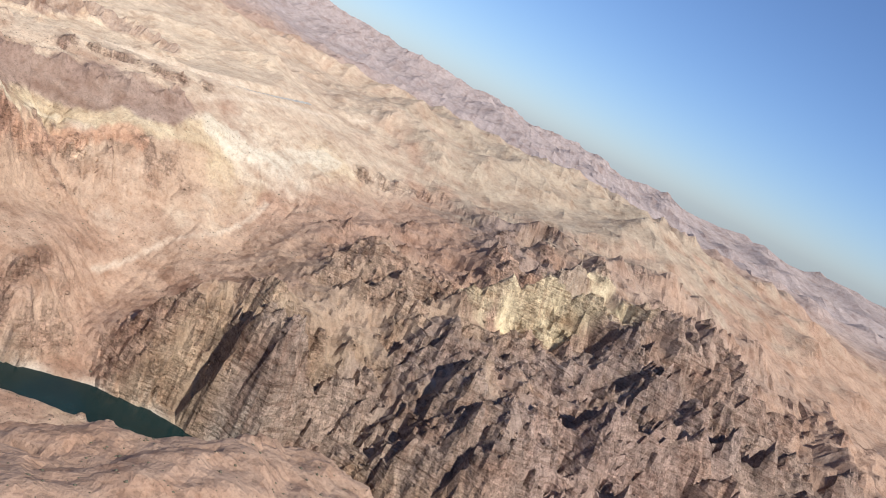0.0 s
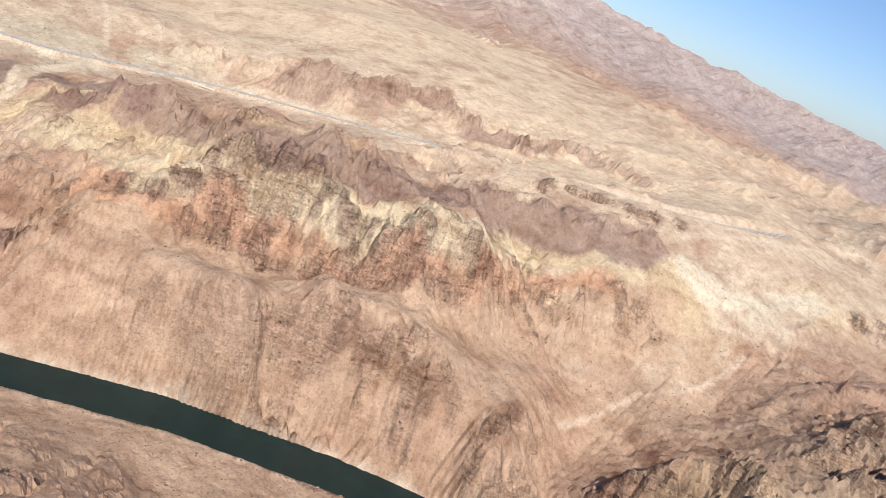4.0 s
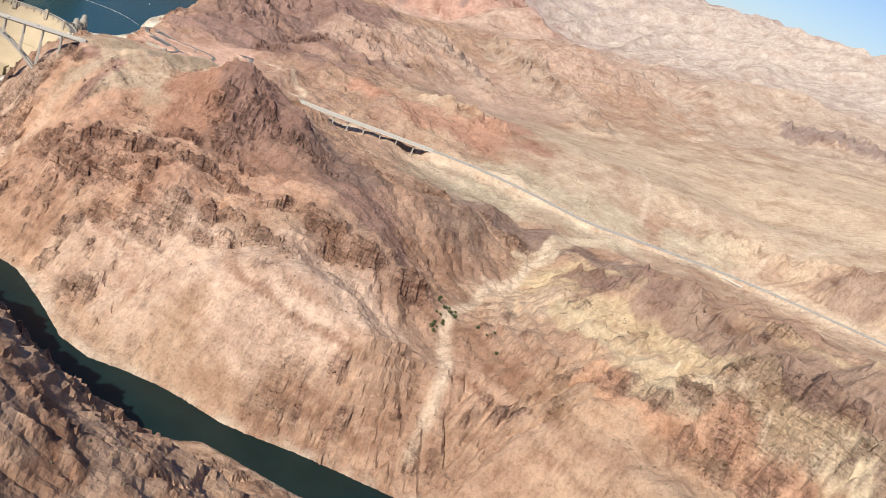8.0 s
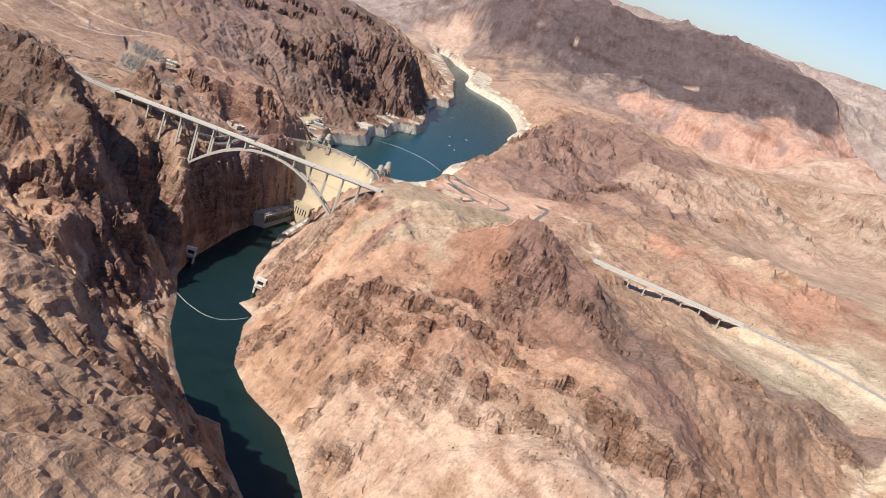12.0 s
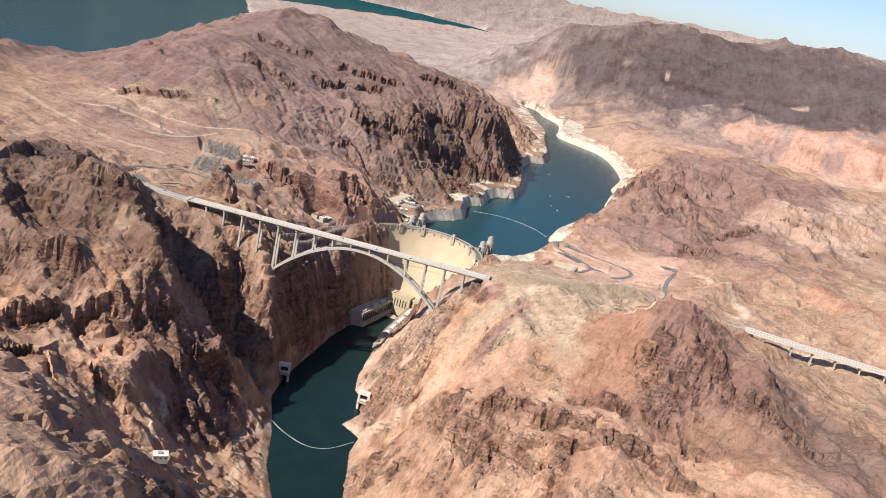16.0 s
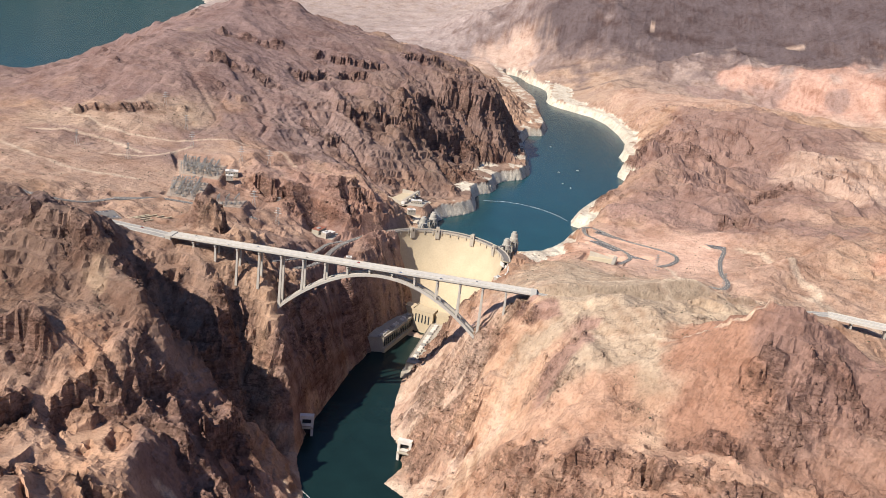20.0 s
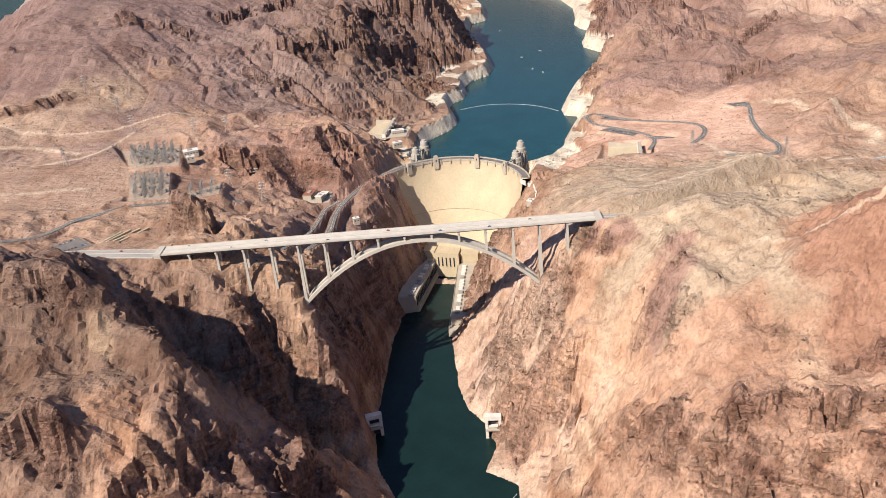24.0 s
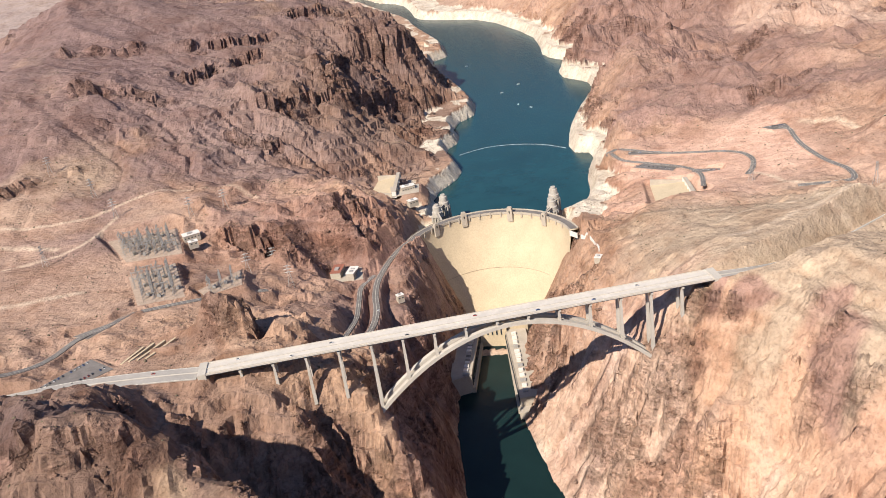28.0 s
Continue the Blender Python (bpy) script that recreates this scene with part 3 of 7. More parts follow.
def make_land():
    half = (GX[::2], GY[::2])
    base = lines_z(*np.meshgrid(*half, indexing="ij"))
    base = resample(*half, base, X, Y)
    cell = 8.0
    ex, ey = np.arange(-1400, 3001, cell), np.arange(-3700, 2701, cell)
    EX, EY = np.meshgrid(ex, ey, indexing="ij")
    e0 = resample(GX, GY, base, EX, EY)
    rough = rough_at(ex, ey, EX, EY)
    dr, dl = edge_distance(EX, EY, RIVER), edge_distance(EX, EY, LAKE)
    near = np.clip(np.minimum(dr, dl) / 60, 0.12, 1)
    wx, wy = EX + 40 * fbm(EX, EY, 260, 3, 5), EY + 40 * fbm(EX, EY, 260, 3, 9)
    wild = wild_at(EX, EY)
    e1 = e0 + rough * near * wild * (20 * ridged(wx, wy, 330, 4, 11) + 8 * fbm(EX, EY, 80, 3, 23, 0.55))
    e1 = np.where(dr < 0, np.minimum(e1, -10), e1)
    e1 = np.where(dl < 0, np.minimum(e1, 124), e1)
    fixed = (dr < 0) | (dl < 0)
    e2 = e1 + (erode(e1, cell, fixed, 9, 0.28) - e1) * (0.1 + 0.9 * rough) * (1 - 0.7 * blob(EX, EY, 1850, -2350, 800, 0)) * (1 - 0.6 * blob(EX, EY, 330, -260, 380, 0))
    inner = np.clip(np.minimum(np.minimum(X + 1400, 3000 - X), np.minimum(Y + 3700, 2700 - Y)) / 250, 0, 1)
    delta = resample(ex, ey, e2 - e0, np.clip(X, -1390, 2990), np.clip(Y, -3690, 2690))
    far_rough = 60 * ridged(X, Y, 900, 5, 41) * np.clip(1 - 0.8 * blob(X, Y, 2900, 300, 1200, 0), 0.1, 1)
    h = base + inner * delta + (1 - inner) * far_rough * np.clip((base - 150) / 150, 0.05, 1)
    r2 = rough_at(GX, GY, X, Y)
    dr, dl = edge_distance(X, Y, RIVER), edge_distance(X, Y, LAKE)
    db = edge_distance(X, Y, BASIN)
    gx, gy = np.gradient(base, GX, GY)
    steep = np.clip(np.hypot(gx, gy), 0, 1.6)
    wild = wild_at(X, Y)
    keen = inner * (0.12 + 0.88 * r2) * (0.4 + 0.6 * wild)
    bend = 9 * fbm(X, Y, 45, 3, 3)
    h = h + keen * (0.35 + 0.75 * steep) * (3.4 * ridged(X + bend, Y - bend, 66, 3, 51) + 1.2 * ridged(X - 2 * bend, Y + bend, 27, 3, 57, 0.6) + 0.9 * fbm(X, Y, 10, 2, 61, 0.7))
    # crags: broken rock crops out in bands on steep and rounded ground, talus lies between
    low = resample(GX[::6], GY[::6], h[::6, ::6], X, Y)
    crag = 0.8 * (steep - 0.9) + 0.05 * np.clip(h - low, -8, 10) + 0.8 * fbm(X, Y, 150, 4, 63, 0.55) + 0.35 * fbm(X, Y, 32, 3, 64) + 0.5 * (wild - 1) - 0.42
    crag = np.clip(crag * 3.2 + 0.25, 0, 1) * np.clip(r2 * 1.3, 0, 1) * inner
    lift, face = cliff_steps(base)
    h = h + lift + ridge_rows()
    crag = np.maximum(crag, face)
    wx, wy = X + 1.2 * bend, Y - 0.9 * bend
    h = h + keen * (0.4 + 0.8 * steep) * (2.6 * (blocks(wx, wy, 21, 78) - 0.5) + 2.8 * (blocks(wy, wx, 11, 79) - 0.5) + 1.4 * (blocks(wx, wy, 6, 80) - 0.5))
    block = 4.0 * (blocks(wx, wy, 34, 75) - 0.5) + 4.0 * (blocks(wx, wy, 17, 76) - 0.5) + 2.6 * (blocks(wx, wy, 9, 77) - 0.5) + 8.0 * ridged(wx, wy, 52, 4, 82, 0.6)
    h = h + crag * (0.65 + 0.4 * np.minimum(wild, 2.2)) * block
    # ledges: harder beds stand out as small cliffs
    for tier, share, seed in ((19.0, 0.75, 65), (8.0, 0.6, 69)):
        f = bedding(h) / tier
        ledge = (np.floor(f) + np.clip((f % 1 - 0.6) / 0.4, 0, 1) ** 1.5 - f + 0.35) * tier
        h = h + ledge * keen * np.clip(steep * 1.3, 0.05, share) * np.clip(0.5 + 1.2 * fbm(X, Y, 130, 3, seed + 2), 0, 1.0)
    # the sheer wall under the western abutments
    sheer = np.clip(np.minimum((Y - 20) / 40, (400 - Y) / 40), 0, 1) * (X < -30)
    h = np.maximum(h, sheer * np.minimum(158 + 10 * fbm(X, Y, 45, 3, 73), 2.5 * (dr + 7 * fbm(X, Y, 28, 3, 74)) - 6))
    h = np.where(dr > 1, np.maximum(h, np.minimum(spur_tops(), 3.2 * dr)), h)
    bank = np.minimum(dr * 0.55, 7) + 2.0 * fbm(X, Y, 25, 3, 71)
    h = np.where(dr > 0, np.maximum(h, np.maximum(bank, 0.4)), np.minimum(h, dr * 0.7 - 0.5))
    wet = np.minimum(dl, db)
    upstream = (X - 37) * 0.36 + (Y - 402) * 0.93 > 60
    shore = 134 + np.minimum(wet * 1.7, 30) + 2.0 * fbm(X, Y, 25, 3, 72)
    h = np.where(upstream & (dl > 0) & (db > 0), np.maximum(h, np.maximum(shore, 134.5)), h)
    h = np.where((dl < 0) | (db < 0), np.minimum(h, 134 + wet * 0.7 - 0.5), h)
    return h, r2, crag, dr, wet


# ---- materials ----
def material(name, rough=0.8, metal=0.0, spec=0.3):
    m = bpy.data.materials.new(name)
    m.use_nodes = True
    b = m.node_tree.nodes["Principled BSDF"]
    b.inputs["Roughness"].default_value, b.inputs["Metallic"].default_value = rough, metal
    b.inputs["Specular IOR Level"].default_value = spec
    return m, m.node_tree, b


def node(tree, kind, **values):
    n = tree.nodes.new(kind)
    for k, v in values.items():
        n.inputs[k.replace("_", " ")].default_value = v
    return n


def mixed(tree, kind, fac, a, b):
    n = tree.nodes.new("ShaderNodeMix")
    n.data_type, n.blend_type = "RGBA", kind
    for sock, v in ((n.inputs[0], fac), (n.inputs[6], a), (n.inputs[7], b)):
        if isinstance(v, bpy.types.NodeSocket):
            tree.links.new(v, sock)
        else:
            sock.default_value = v if isinstance(v, float) else (*v, 1.0)
    return n.outputs[2]


def ramp(tree, value, *stops):
    n = tree.nodes.new("ShaderNodeValToRGB")
    while len(n.color_ramp.elements) < len(stops):
        n.color_ramp.elements.new(0.5)
    for e, (p, c) in zip(n.color_ramp.elements, stops):
        e.position, e.color = p, (*c, 1.0) if isinstance(c, tuple) else (c, c, c, 1.0)
    tree.links.new(value, n.inputs[0])
    return n.outputs[0]


def speckle(tree, scale, detail=6.0, rough=0.6, stretch=None, distort=0.0):
    geo = tree.nodes.new("ShaderNodeNewGeometry")
    src = geo.outputs["Position"]
    if stretch:
        mp = tree.nodes.new("ShaderNodeMapping")
        mp.inputs["Scale"].default_value = stretch
        tree.links.new(src, mp.inputs[0])
        src = mp.outputs[0]
    n = node(tree, "ShaderNodeTexNoise", Scale=scale / SCALE, Detail=detail, Roughness=rough, Distortion=distort)
    tree.links.new(src, n.inputs["Vector"])
    return n.outputs["Fac"]


def bumped(tree, b, height, strength, distance):
    n = node(tree, "ShaderNodeBump", Strength=strength, Distance=distance * SCALE)
    tree.links.new(height, n.inputs["Height"])
    tree.links.new(n.outputs[0], b.inputs["Normal"])


def plain(name, color, rough=0.8, metal=0.0, vary=0.25, scale=0.3, bump=0.0, spec=0.3):
    """A painted, cast or weathered surface: one colour, varied at two scales."""
    m, t, b = material(name, rough, metal, spec)
    big, fine = speckle(t, scale, 4.0), speckle(t, scale * 14, 3.0)
    dark, light = tuple(c * (1 - vary) for c in color), tuple(min(1, c * (1 + vary * 0.6)) for c in color)
    c = ramp(t, big, (0.3, dark), (0.7, light))
    c = mixed(t, "MULTIPLY", 0.5, c, ramp(t, fine, (0.3, 0.7), (0.75, 1.1)))
    t.links.new(c, b.inputs["Base Color"])
    if bump:
        bumped(t, b, fine, 0.5, bump)
    return m


def shards(tree, scale, wobble):
    """A random value for each piece of broken ground, in uneven cells."""
    geo = tree.nodes.new("ShaderNodeNewGeometry")
    n = node(tree, "ShaderNodeTexNoise", Scale=scale * 1.3 / SCALE, Detail=4.0, Roughness=0.7)
    tree.links.new(geo.outputs["Position"], n.inputs["Vector"])
    v = tree.nodes.new("ShaderNodeVectorMath")
    v.operation = "MULTIPLY_ADD"
    tree.links.new(n.outputs["Color"], v.inputs[0])
    v.inputs[1].default_value = (wobble * SCALE / scale,) * 3
    tree.links.new(geo.outputs["Position"], v.inputs[2])
    c = node(tree, "ShaderNodeTexVoronoi", Scale=scale / SCALE)
    tree.links.new(v.outputs[0], c.inputs["Vector"])
    s = tree.nodes.new("ShaderNodeSeparateColor")
    tree.links.new(c.outputs["Color"], s.inputs[0])
    return s.outputs[0]


def summed(tree, *parts):
    total = None
    for src, k in parts:
        n = tree.nodes.new("ShaderNodeMath")
        n.operation = "MULTIPLY_ADD"
        tree.links.new(src, n.inputs[0])
        n.inputs[1].default_value = k
        if total is None:
            n.inputs[2].default_value = 0.0
        else:
            tree.links.new(total, n.inputs[2])
        total = n.outputs[0]
    return total


def ground_material():
    """Desert ground: smooth tan talus with scrub and stones; where the crag share is high, dark, jointed and ledged rock."""
    m, t, b = material("rock_and_sand", 0.95, 0.0, 0.1)
    at = t.nodes.new("ShaderNodeAttribute")
    at.attribute_name = "tint"
    share = at.outputs["Alpha"]
    big, mid, fine = speckle(t, 0.012, 6.0, 0.62, None, 0.4), speckle(t, 0.05, 6.0, 0.62, (1, 1, 0.9), 0.3), speckle(t, 0.3, 4.0, 0.62)
    beds = speckle(t, 0.04, 6.0, 0.62, (0.4, 0.4, 3.0), 1.2)
    chips, plates = shards(t, 0.22, 0.9), shards(t, 0.07, 1.4)
    c = mixed(t, "MULTIPLY", 0.95, at.outputs["Color"], ramp(t, big, (0.36, (0.84, 0.78, 0.75)), (0.46, (0.99, 0.97, 0.96)), (0.54, (1.04, 1.04, 1.04)), (0.66, (1.16, 1.16, 1.15))))
    talus = mixed(t, "MULTIPLY", 0.95, c, ramp(t, mid, (0.34, (0.84, 0.79, 0.76)), (0.45, (0.98, 0.97, 0.96)), (0.56, (1.03, 1.03, 1.03)), (0.68, (1.14, 1.14, 1.13))))
    talus = mixed(t, "MULTIPLY", 0.5, talus, ramp(t, fine, (0.33, 0.6), (0.44, 1.0), (0.62, 1.2)))
    talus = mixed(t, "MULTIPLY", 0.4, talus, ramp(t, chips, (0.0, 0.62), (0.2, 1.0), (1.0, 1.2)))
    talus = mixed(t, "MULTIPLY", 0.2, talus, ramp(t, plates, (0.0, 0.78), (1.0, 1.3)))
    rock = mixed(t, "MULTIPLY", 0.85, c, ramp(t, beds, (0.36, (0.6, 0.52, 0.49)), (0.45, (1.0, 0.97, 0.95)), (0.54, (1.1, 1.1, 1.1)), (0.66, (1.35, 1.32, 1.29))))
    rock = mixed(t, "MULTIPLY", 0.7, rock, ramp(t, plates, (0.0, 0.6), (0.5, 1.0), (1.0, 1.3)))
    rock = mixed(t, "MULTIPLY", 0.6, rock, ramp(t, chips, (0.0, 0.55), (0.4, 1.0), (1.0, 1.25)))
    rock = mixed(t, "MULTIPLY", 0.6, rock, ramp(t, fine, (0.33, 0.4), (0.46, 1.0), (0.64, 1.25)))
    t.links.new(mixed(t, "MIX", share, talus, rock), b.inputs["Base Color"])
    h = t.nodes.new("ShaderNodeMix")
    h.data_type = "FLOAT"
    for i, s in ((0, share), (2, summed(t, (mid, 1.5), (fine, 0.4), (chips, 0.12))), (3, summed(t, (plates, 1.0), (beds, 1.8), (mid, 1.6), (chips, 0.5), (fine, 0.7)))):
        t.links.new(s, h.inputs[i])
    bumped(t, b, h.outputs[0], 1.0, 3.0)
    return m


def water_material(name, color):
    m, t, b = material(name, 0.25, 0.0, 0.16)
    n = speckle(t, 0.02, 5.0)
    t.links.new(ramp(t, n, (0.3, tuple(c * 0.85 for c in color)), (0.7, tuple(c * 1.15 for c in color))), b.inputs["Base Color"])
    bumped(t, b, speckle(t, 0.35, 4.0), 0.25, 0.25)
    return m


MAT_GROUND = ground_material()
MAT_RIVER = water_material("river_water", (0.007, 0.021, 0.020))
MAT_LAKE = water_material("lake_water", (0.009, 0.050, 0.057))
MAT_CONCRETE = plain("pale_concrete", (0.42, 0.37, 0.295), 0.85, vary=0.16, scale=0.05, bump=0.1)
MAT_BRIDGE = plain("bridge_concrete", (0.47, 0.435, 0.37), 0.8, vary=0.12, scale=0.08)
MAT_DECK = plain("deck_concrete", (0.55, 0.51, 0.44), 0.85, vary=0.12, scale=0.1)
MAT_STEEL = plain("painted_steel", (0.30, 0.285, 0.255), 0.5, vary=0.15, scale=0.2)
MAT_ASPHALT = plain("grey_asphalt", (0.17, 0.155, 0.14), 0.9, vary=0.25, scale=0.08)

# ---- drawing the far ranges in towards the middle of the flight ----
MIDDLE = np.array([280.0, -1750.0, 770.0])


def drawn_in(p):
    v = p - MIDDLE
    r = np.linalg.norm(v, axis=-1)
    s = np.where(r < 5000, 1.0, (5000 + 2600 * (1 - np.exp(-np.maximum(r - 5000, 0) / 2600))) / np.maximum(r, 1))
    return MIDDLE + v * s[..., None]


def grid_mesh(name, p, mat, smooth=True):
    n, m = p.shape[:2]
    me = bpy.data.meshes.new(name)
    i = np.arange(n * m).reshape(n, m)
    q = np.stack([i[:-1, :-1], i[1:, :-1], i[1:, 1:], i[:-1, 1:]], -1).reshape(-1, 4)
    me.vertices.add(n * m)
    me.vertices.foreach_set("co", (p * SCALE).astype(np.float32).ravel())
    me.loops.add(q.size)
    me.loops.foreach_set("vertex_index", q.astype(np.int32).ravel())
    me.polygons.add(len(q))
    me.polygons.foreach_set("loop_start", np.arange(0, q.size, 4, dtype=np.int32))
    me.polygons.foreach_set("use_smooth", np.full(len(q), smooth))
    me.update(calc_edges=True)
    me.materials.append(mat)
    return me


H, ROUGH, CRAG, D_RIVER, D_LAKE = make_land()

# ---- dam axes: u along the crest, v upstream ----
DAM = Vector((37, 402))
DU, DV = Vector((0.973, -0.23)), Vector((0.23, 0.973))


def carve_canyon():
    u = (X - DAM.x) * DU.x + (Y - DAM.y) * DU.y
    v = (X - DAM.x) * DV.x + (Y - DAM.y) * DV.y
    inside = np.clip(np.minimum(v + 60, 190 - v) / 30, 0, 1)
    floor = np.maximum(0.0, (np.abs(u - 2) - 38) * np.where((u < 0) & (v < 45), 2.4, 1.75)) + 4 * fbm(X, Y, 40, 3, 45) - 8
    h = np.where((np.abs(u) < 150) & (inside > 0), np.minimum(H, floor * inside + (1 - inside) * 400), H)
    return h


H = carve_canyon()


# ---- roads: (x, y, z); z None follows the ground ----
def curve(points, gap=8.0):
    """An even, smooth line through the points."""
    p = [Vector(q) for q in points]
    out = []
    for i in range(len(p) - 1):
        a, b, c, d = p[max(0, i - 1)], p[i], p[i + 1], p[min(len(p) - 1, i + 2)]
        n = max(1, int((c - b).length / gap))
        for k in range(n):
            t = k / n
            out.append(0.5 * (2 * b + (c - a) * t + (2 * a - 5 * b + 4 * c - d) * t * t + (3 * b - a - 3 * c + d) * t ** 3))
    return out + [p[-1]]


ROADS = {
    "highway_west": (26, 272, [(-353, 0), (-420, 12), (-500, 20), (-600, 15), (-760, -10)]),
    "highway_east": (20, None, [(235, 0, 273), (290, 4, 268), (350, 24, 258), (420, 58, 250), (520, 112, 246), (640, 165, 247), (740, 190, 249)]),
    "highway_valley": (20, None, [(1088, 124, 250), (1200, 60, 258), (1309, -35, 265), (1441, -145, 268), (1620, -220, 279), (1776, -310, 292), (1890, -420, 306), (2000, -590, 330),
                                  (2100, -780, 362), (2200, -1000, 404), (2330, -1250, 432), (2560, -1450, 452), (2800, -1560, 474)]),
    "old_road": (9, None, [(-300, 268), (-340, 250), (-393, 222), (-461, 192), (-489, 162), (-519, 138), (-554, 75), (-620, 40), (-760, 30)]),
    "dam_road_west": (9, None, [(-72, 486, 180), (-96, 455, 182), (-112, 425, 184), (-130, 380, 186), (-146, 330, 187), (-153, 280, 188), (-154, 230, 189), (-162, 180, 192), (-178, 130, 200)]),
    "side_road": (7, None, [(-150, 350, 187), (-172, 320, 186), (-178, 260, 190), (-184, 195, 198), (-206, 90, 222)]),
    "canyon_road": (9, None, [(328, 700, 185), (334, 716, 185), (350, 722, 187), (366, 704, 190), (422, 637, 194), (512, 568, 202), (527, 515, 206),
                              (508, 464, 208), (480, 425, 212)]),
    "terrace_road": (8, None, [(336, 706, 187), (342, 650, 189.5), (378, 605, 191.4), (421, 552, 193.6), (430, 499, 197), (404, 425, 206)]),
    "hook_road": (9, None, [(613, 600, 220), (631, 583, 220), (622, 544, 219), (609, 490, 220), (596, 396, 226), (597, 332, 231), (584, 290, 233), (562, 281, 234), (500, 300, 232)]),
}
PADS = [([(-549, 27), (-492, 82), (-458, 48), (-509, 14)], 271), ([(-530, 150), (-483, 172), (-458, 192), (-508, 136)], 272), ([(595, 612), (640, 612), (636, 584), (606, 590)], 220),
        ([(-566, 500), (-455, 505), (-430, 392), (-515, 395)], 262), ([(-500, 335), (-436, 358), (-404, 232), (-466, 225)], 262), ([(-392, 262), (-336, 308), (-330, 256), (-380, 240)], 254),
        ([(-214, 392), (-168, 384), (-168, 340), (-212, 344)], 190), ([(345, 600), (372, 612), (420, 570), (400, 550)], 191), ([(-96, 745), (-40, 735), (-45, 690), (-98, 690)], 184),
        ([(366, 690), (420, 662), (414, 646), (360, 674)], 190), ([(430, 534), (472, 514), (466, 500), (424, 520)], 194)]

# ground graded for the spillways and the reddish terraces round them
GRADED = [([(405, 500), (392, 420), (322, 420), (344, 526)], 181), ([(-88, 690), (-68, 805), (-122, 822), (-148, 735)], 175)]


def level_roads():
    """Cuts and fills the land along the roads and under the paved yards."""
    h = H.copy()
    lines = {}
    for name, (width, level, pts) in ROADS.items():
        line = curve([(p[0], p[1], p[2] if len(p) > 2 else (level or 0)) for p in pts], 10)
        z = np.array([p.z for p in line])
        if not level and len(pts[0]) < 3:
            z = resample(GX, GY, H, np.array([p.x for p in line]), np.array([p.y for p in line]))
            z = np.convolve(np.pad(z, 6, mode="edge"), np.ones(13) / 13, mode="valid")
        line = [(p.x, p.y, float(q)) for p, q in zip(line, z)]
        lines[name] = line
        a = np.array(line)
        i0, i1 = np.searchsorted(GX, (a[:, 0].min() - 90, a[:, 0].max() + 90))
        j0, j1 = np.searchsorted(GY, (a[:, 1].min() - 90, a[:, 1].max() + 90))
        w = (slice(i0, i1), slice(j0, j1))
        x, y, best, zz = X[w], Y[w], np.full(X[w].shape, 1e9), np.zeros(X[w].shape)
        for p, q in zip(line, line[1:]):
            ex, ey = q[0] - p[0], q[1] - p[1]
            t = np.clip(((x - p[0]) * ex + (y - p[1]) * ey) / (ex * ex + ey * ey + 1e-9), 0, 1)
            d = (x - p[0] - t * ex) ** 2 + (y - p[1] - t * ey) ** 2
            zz = np.where(d < best, p[2] + t * (q[2] - p[2]), zz)
            best = np.minimum(best, d)
        d = np.sqrt(best) - width / 2 - 3
        side = np.clip(d, 0, None)
        rise = 1.7 if name == "highway_east" else 0.2 if name in ("canyon_road", "terrace_road", "hook_road") else 0.5 if name == "highway_valley" else 1.6
        h[w] = np.minimum(h[w], zz + rise * side + 3.0 * np.clip(side - 40, 0, None) - 0.6)
        h[w] = np.maximum(h[w], zz - 2.2 * side - 1.0 - 1e4 * (side > 9))
        h[w] = np.where(d < 0, zz - 0.7, h[w])
    for poly, z in PADS + GRADED:
        d = edge_distance(X, Y, poly) - 4
        side = np.clip(d, 0, None)
        h = np.minimum(h, z + 1.2 * side - 0.3)
        h = np.maximum(h, z - 1.2 * side - 0.5 - 1e4 * (side > 14))
    h = np.where((np.abs(Y) < 26) & (X > -340) & (X < 232), np.minimum(h, 262), h)
    return h, lines


H, ROAD_LINES = level_roads()


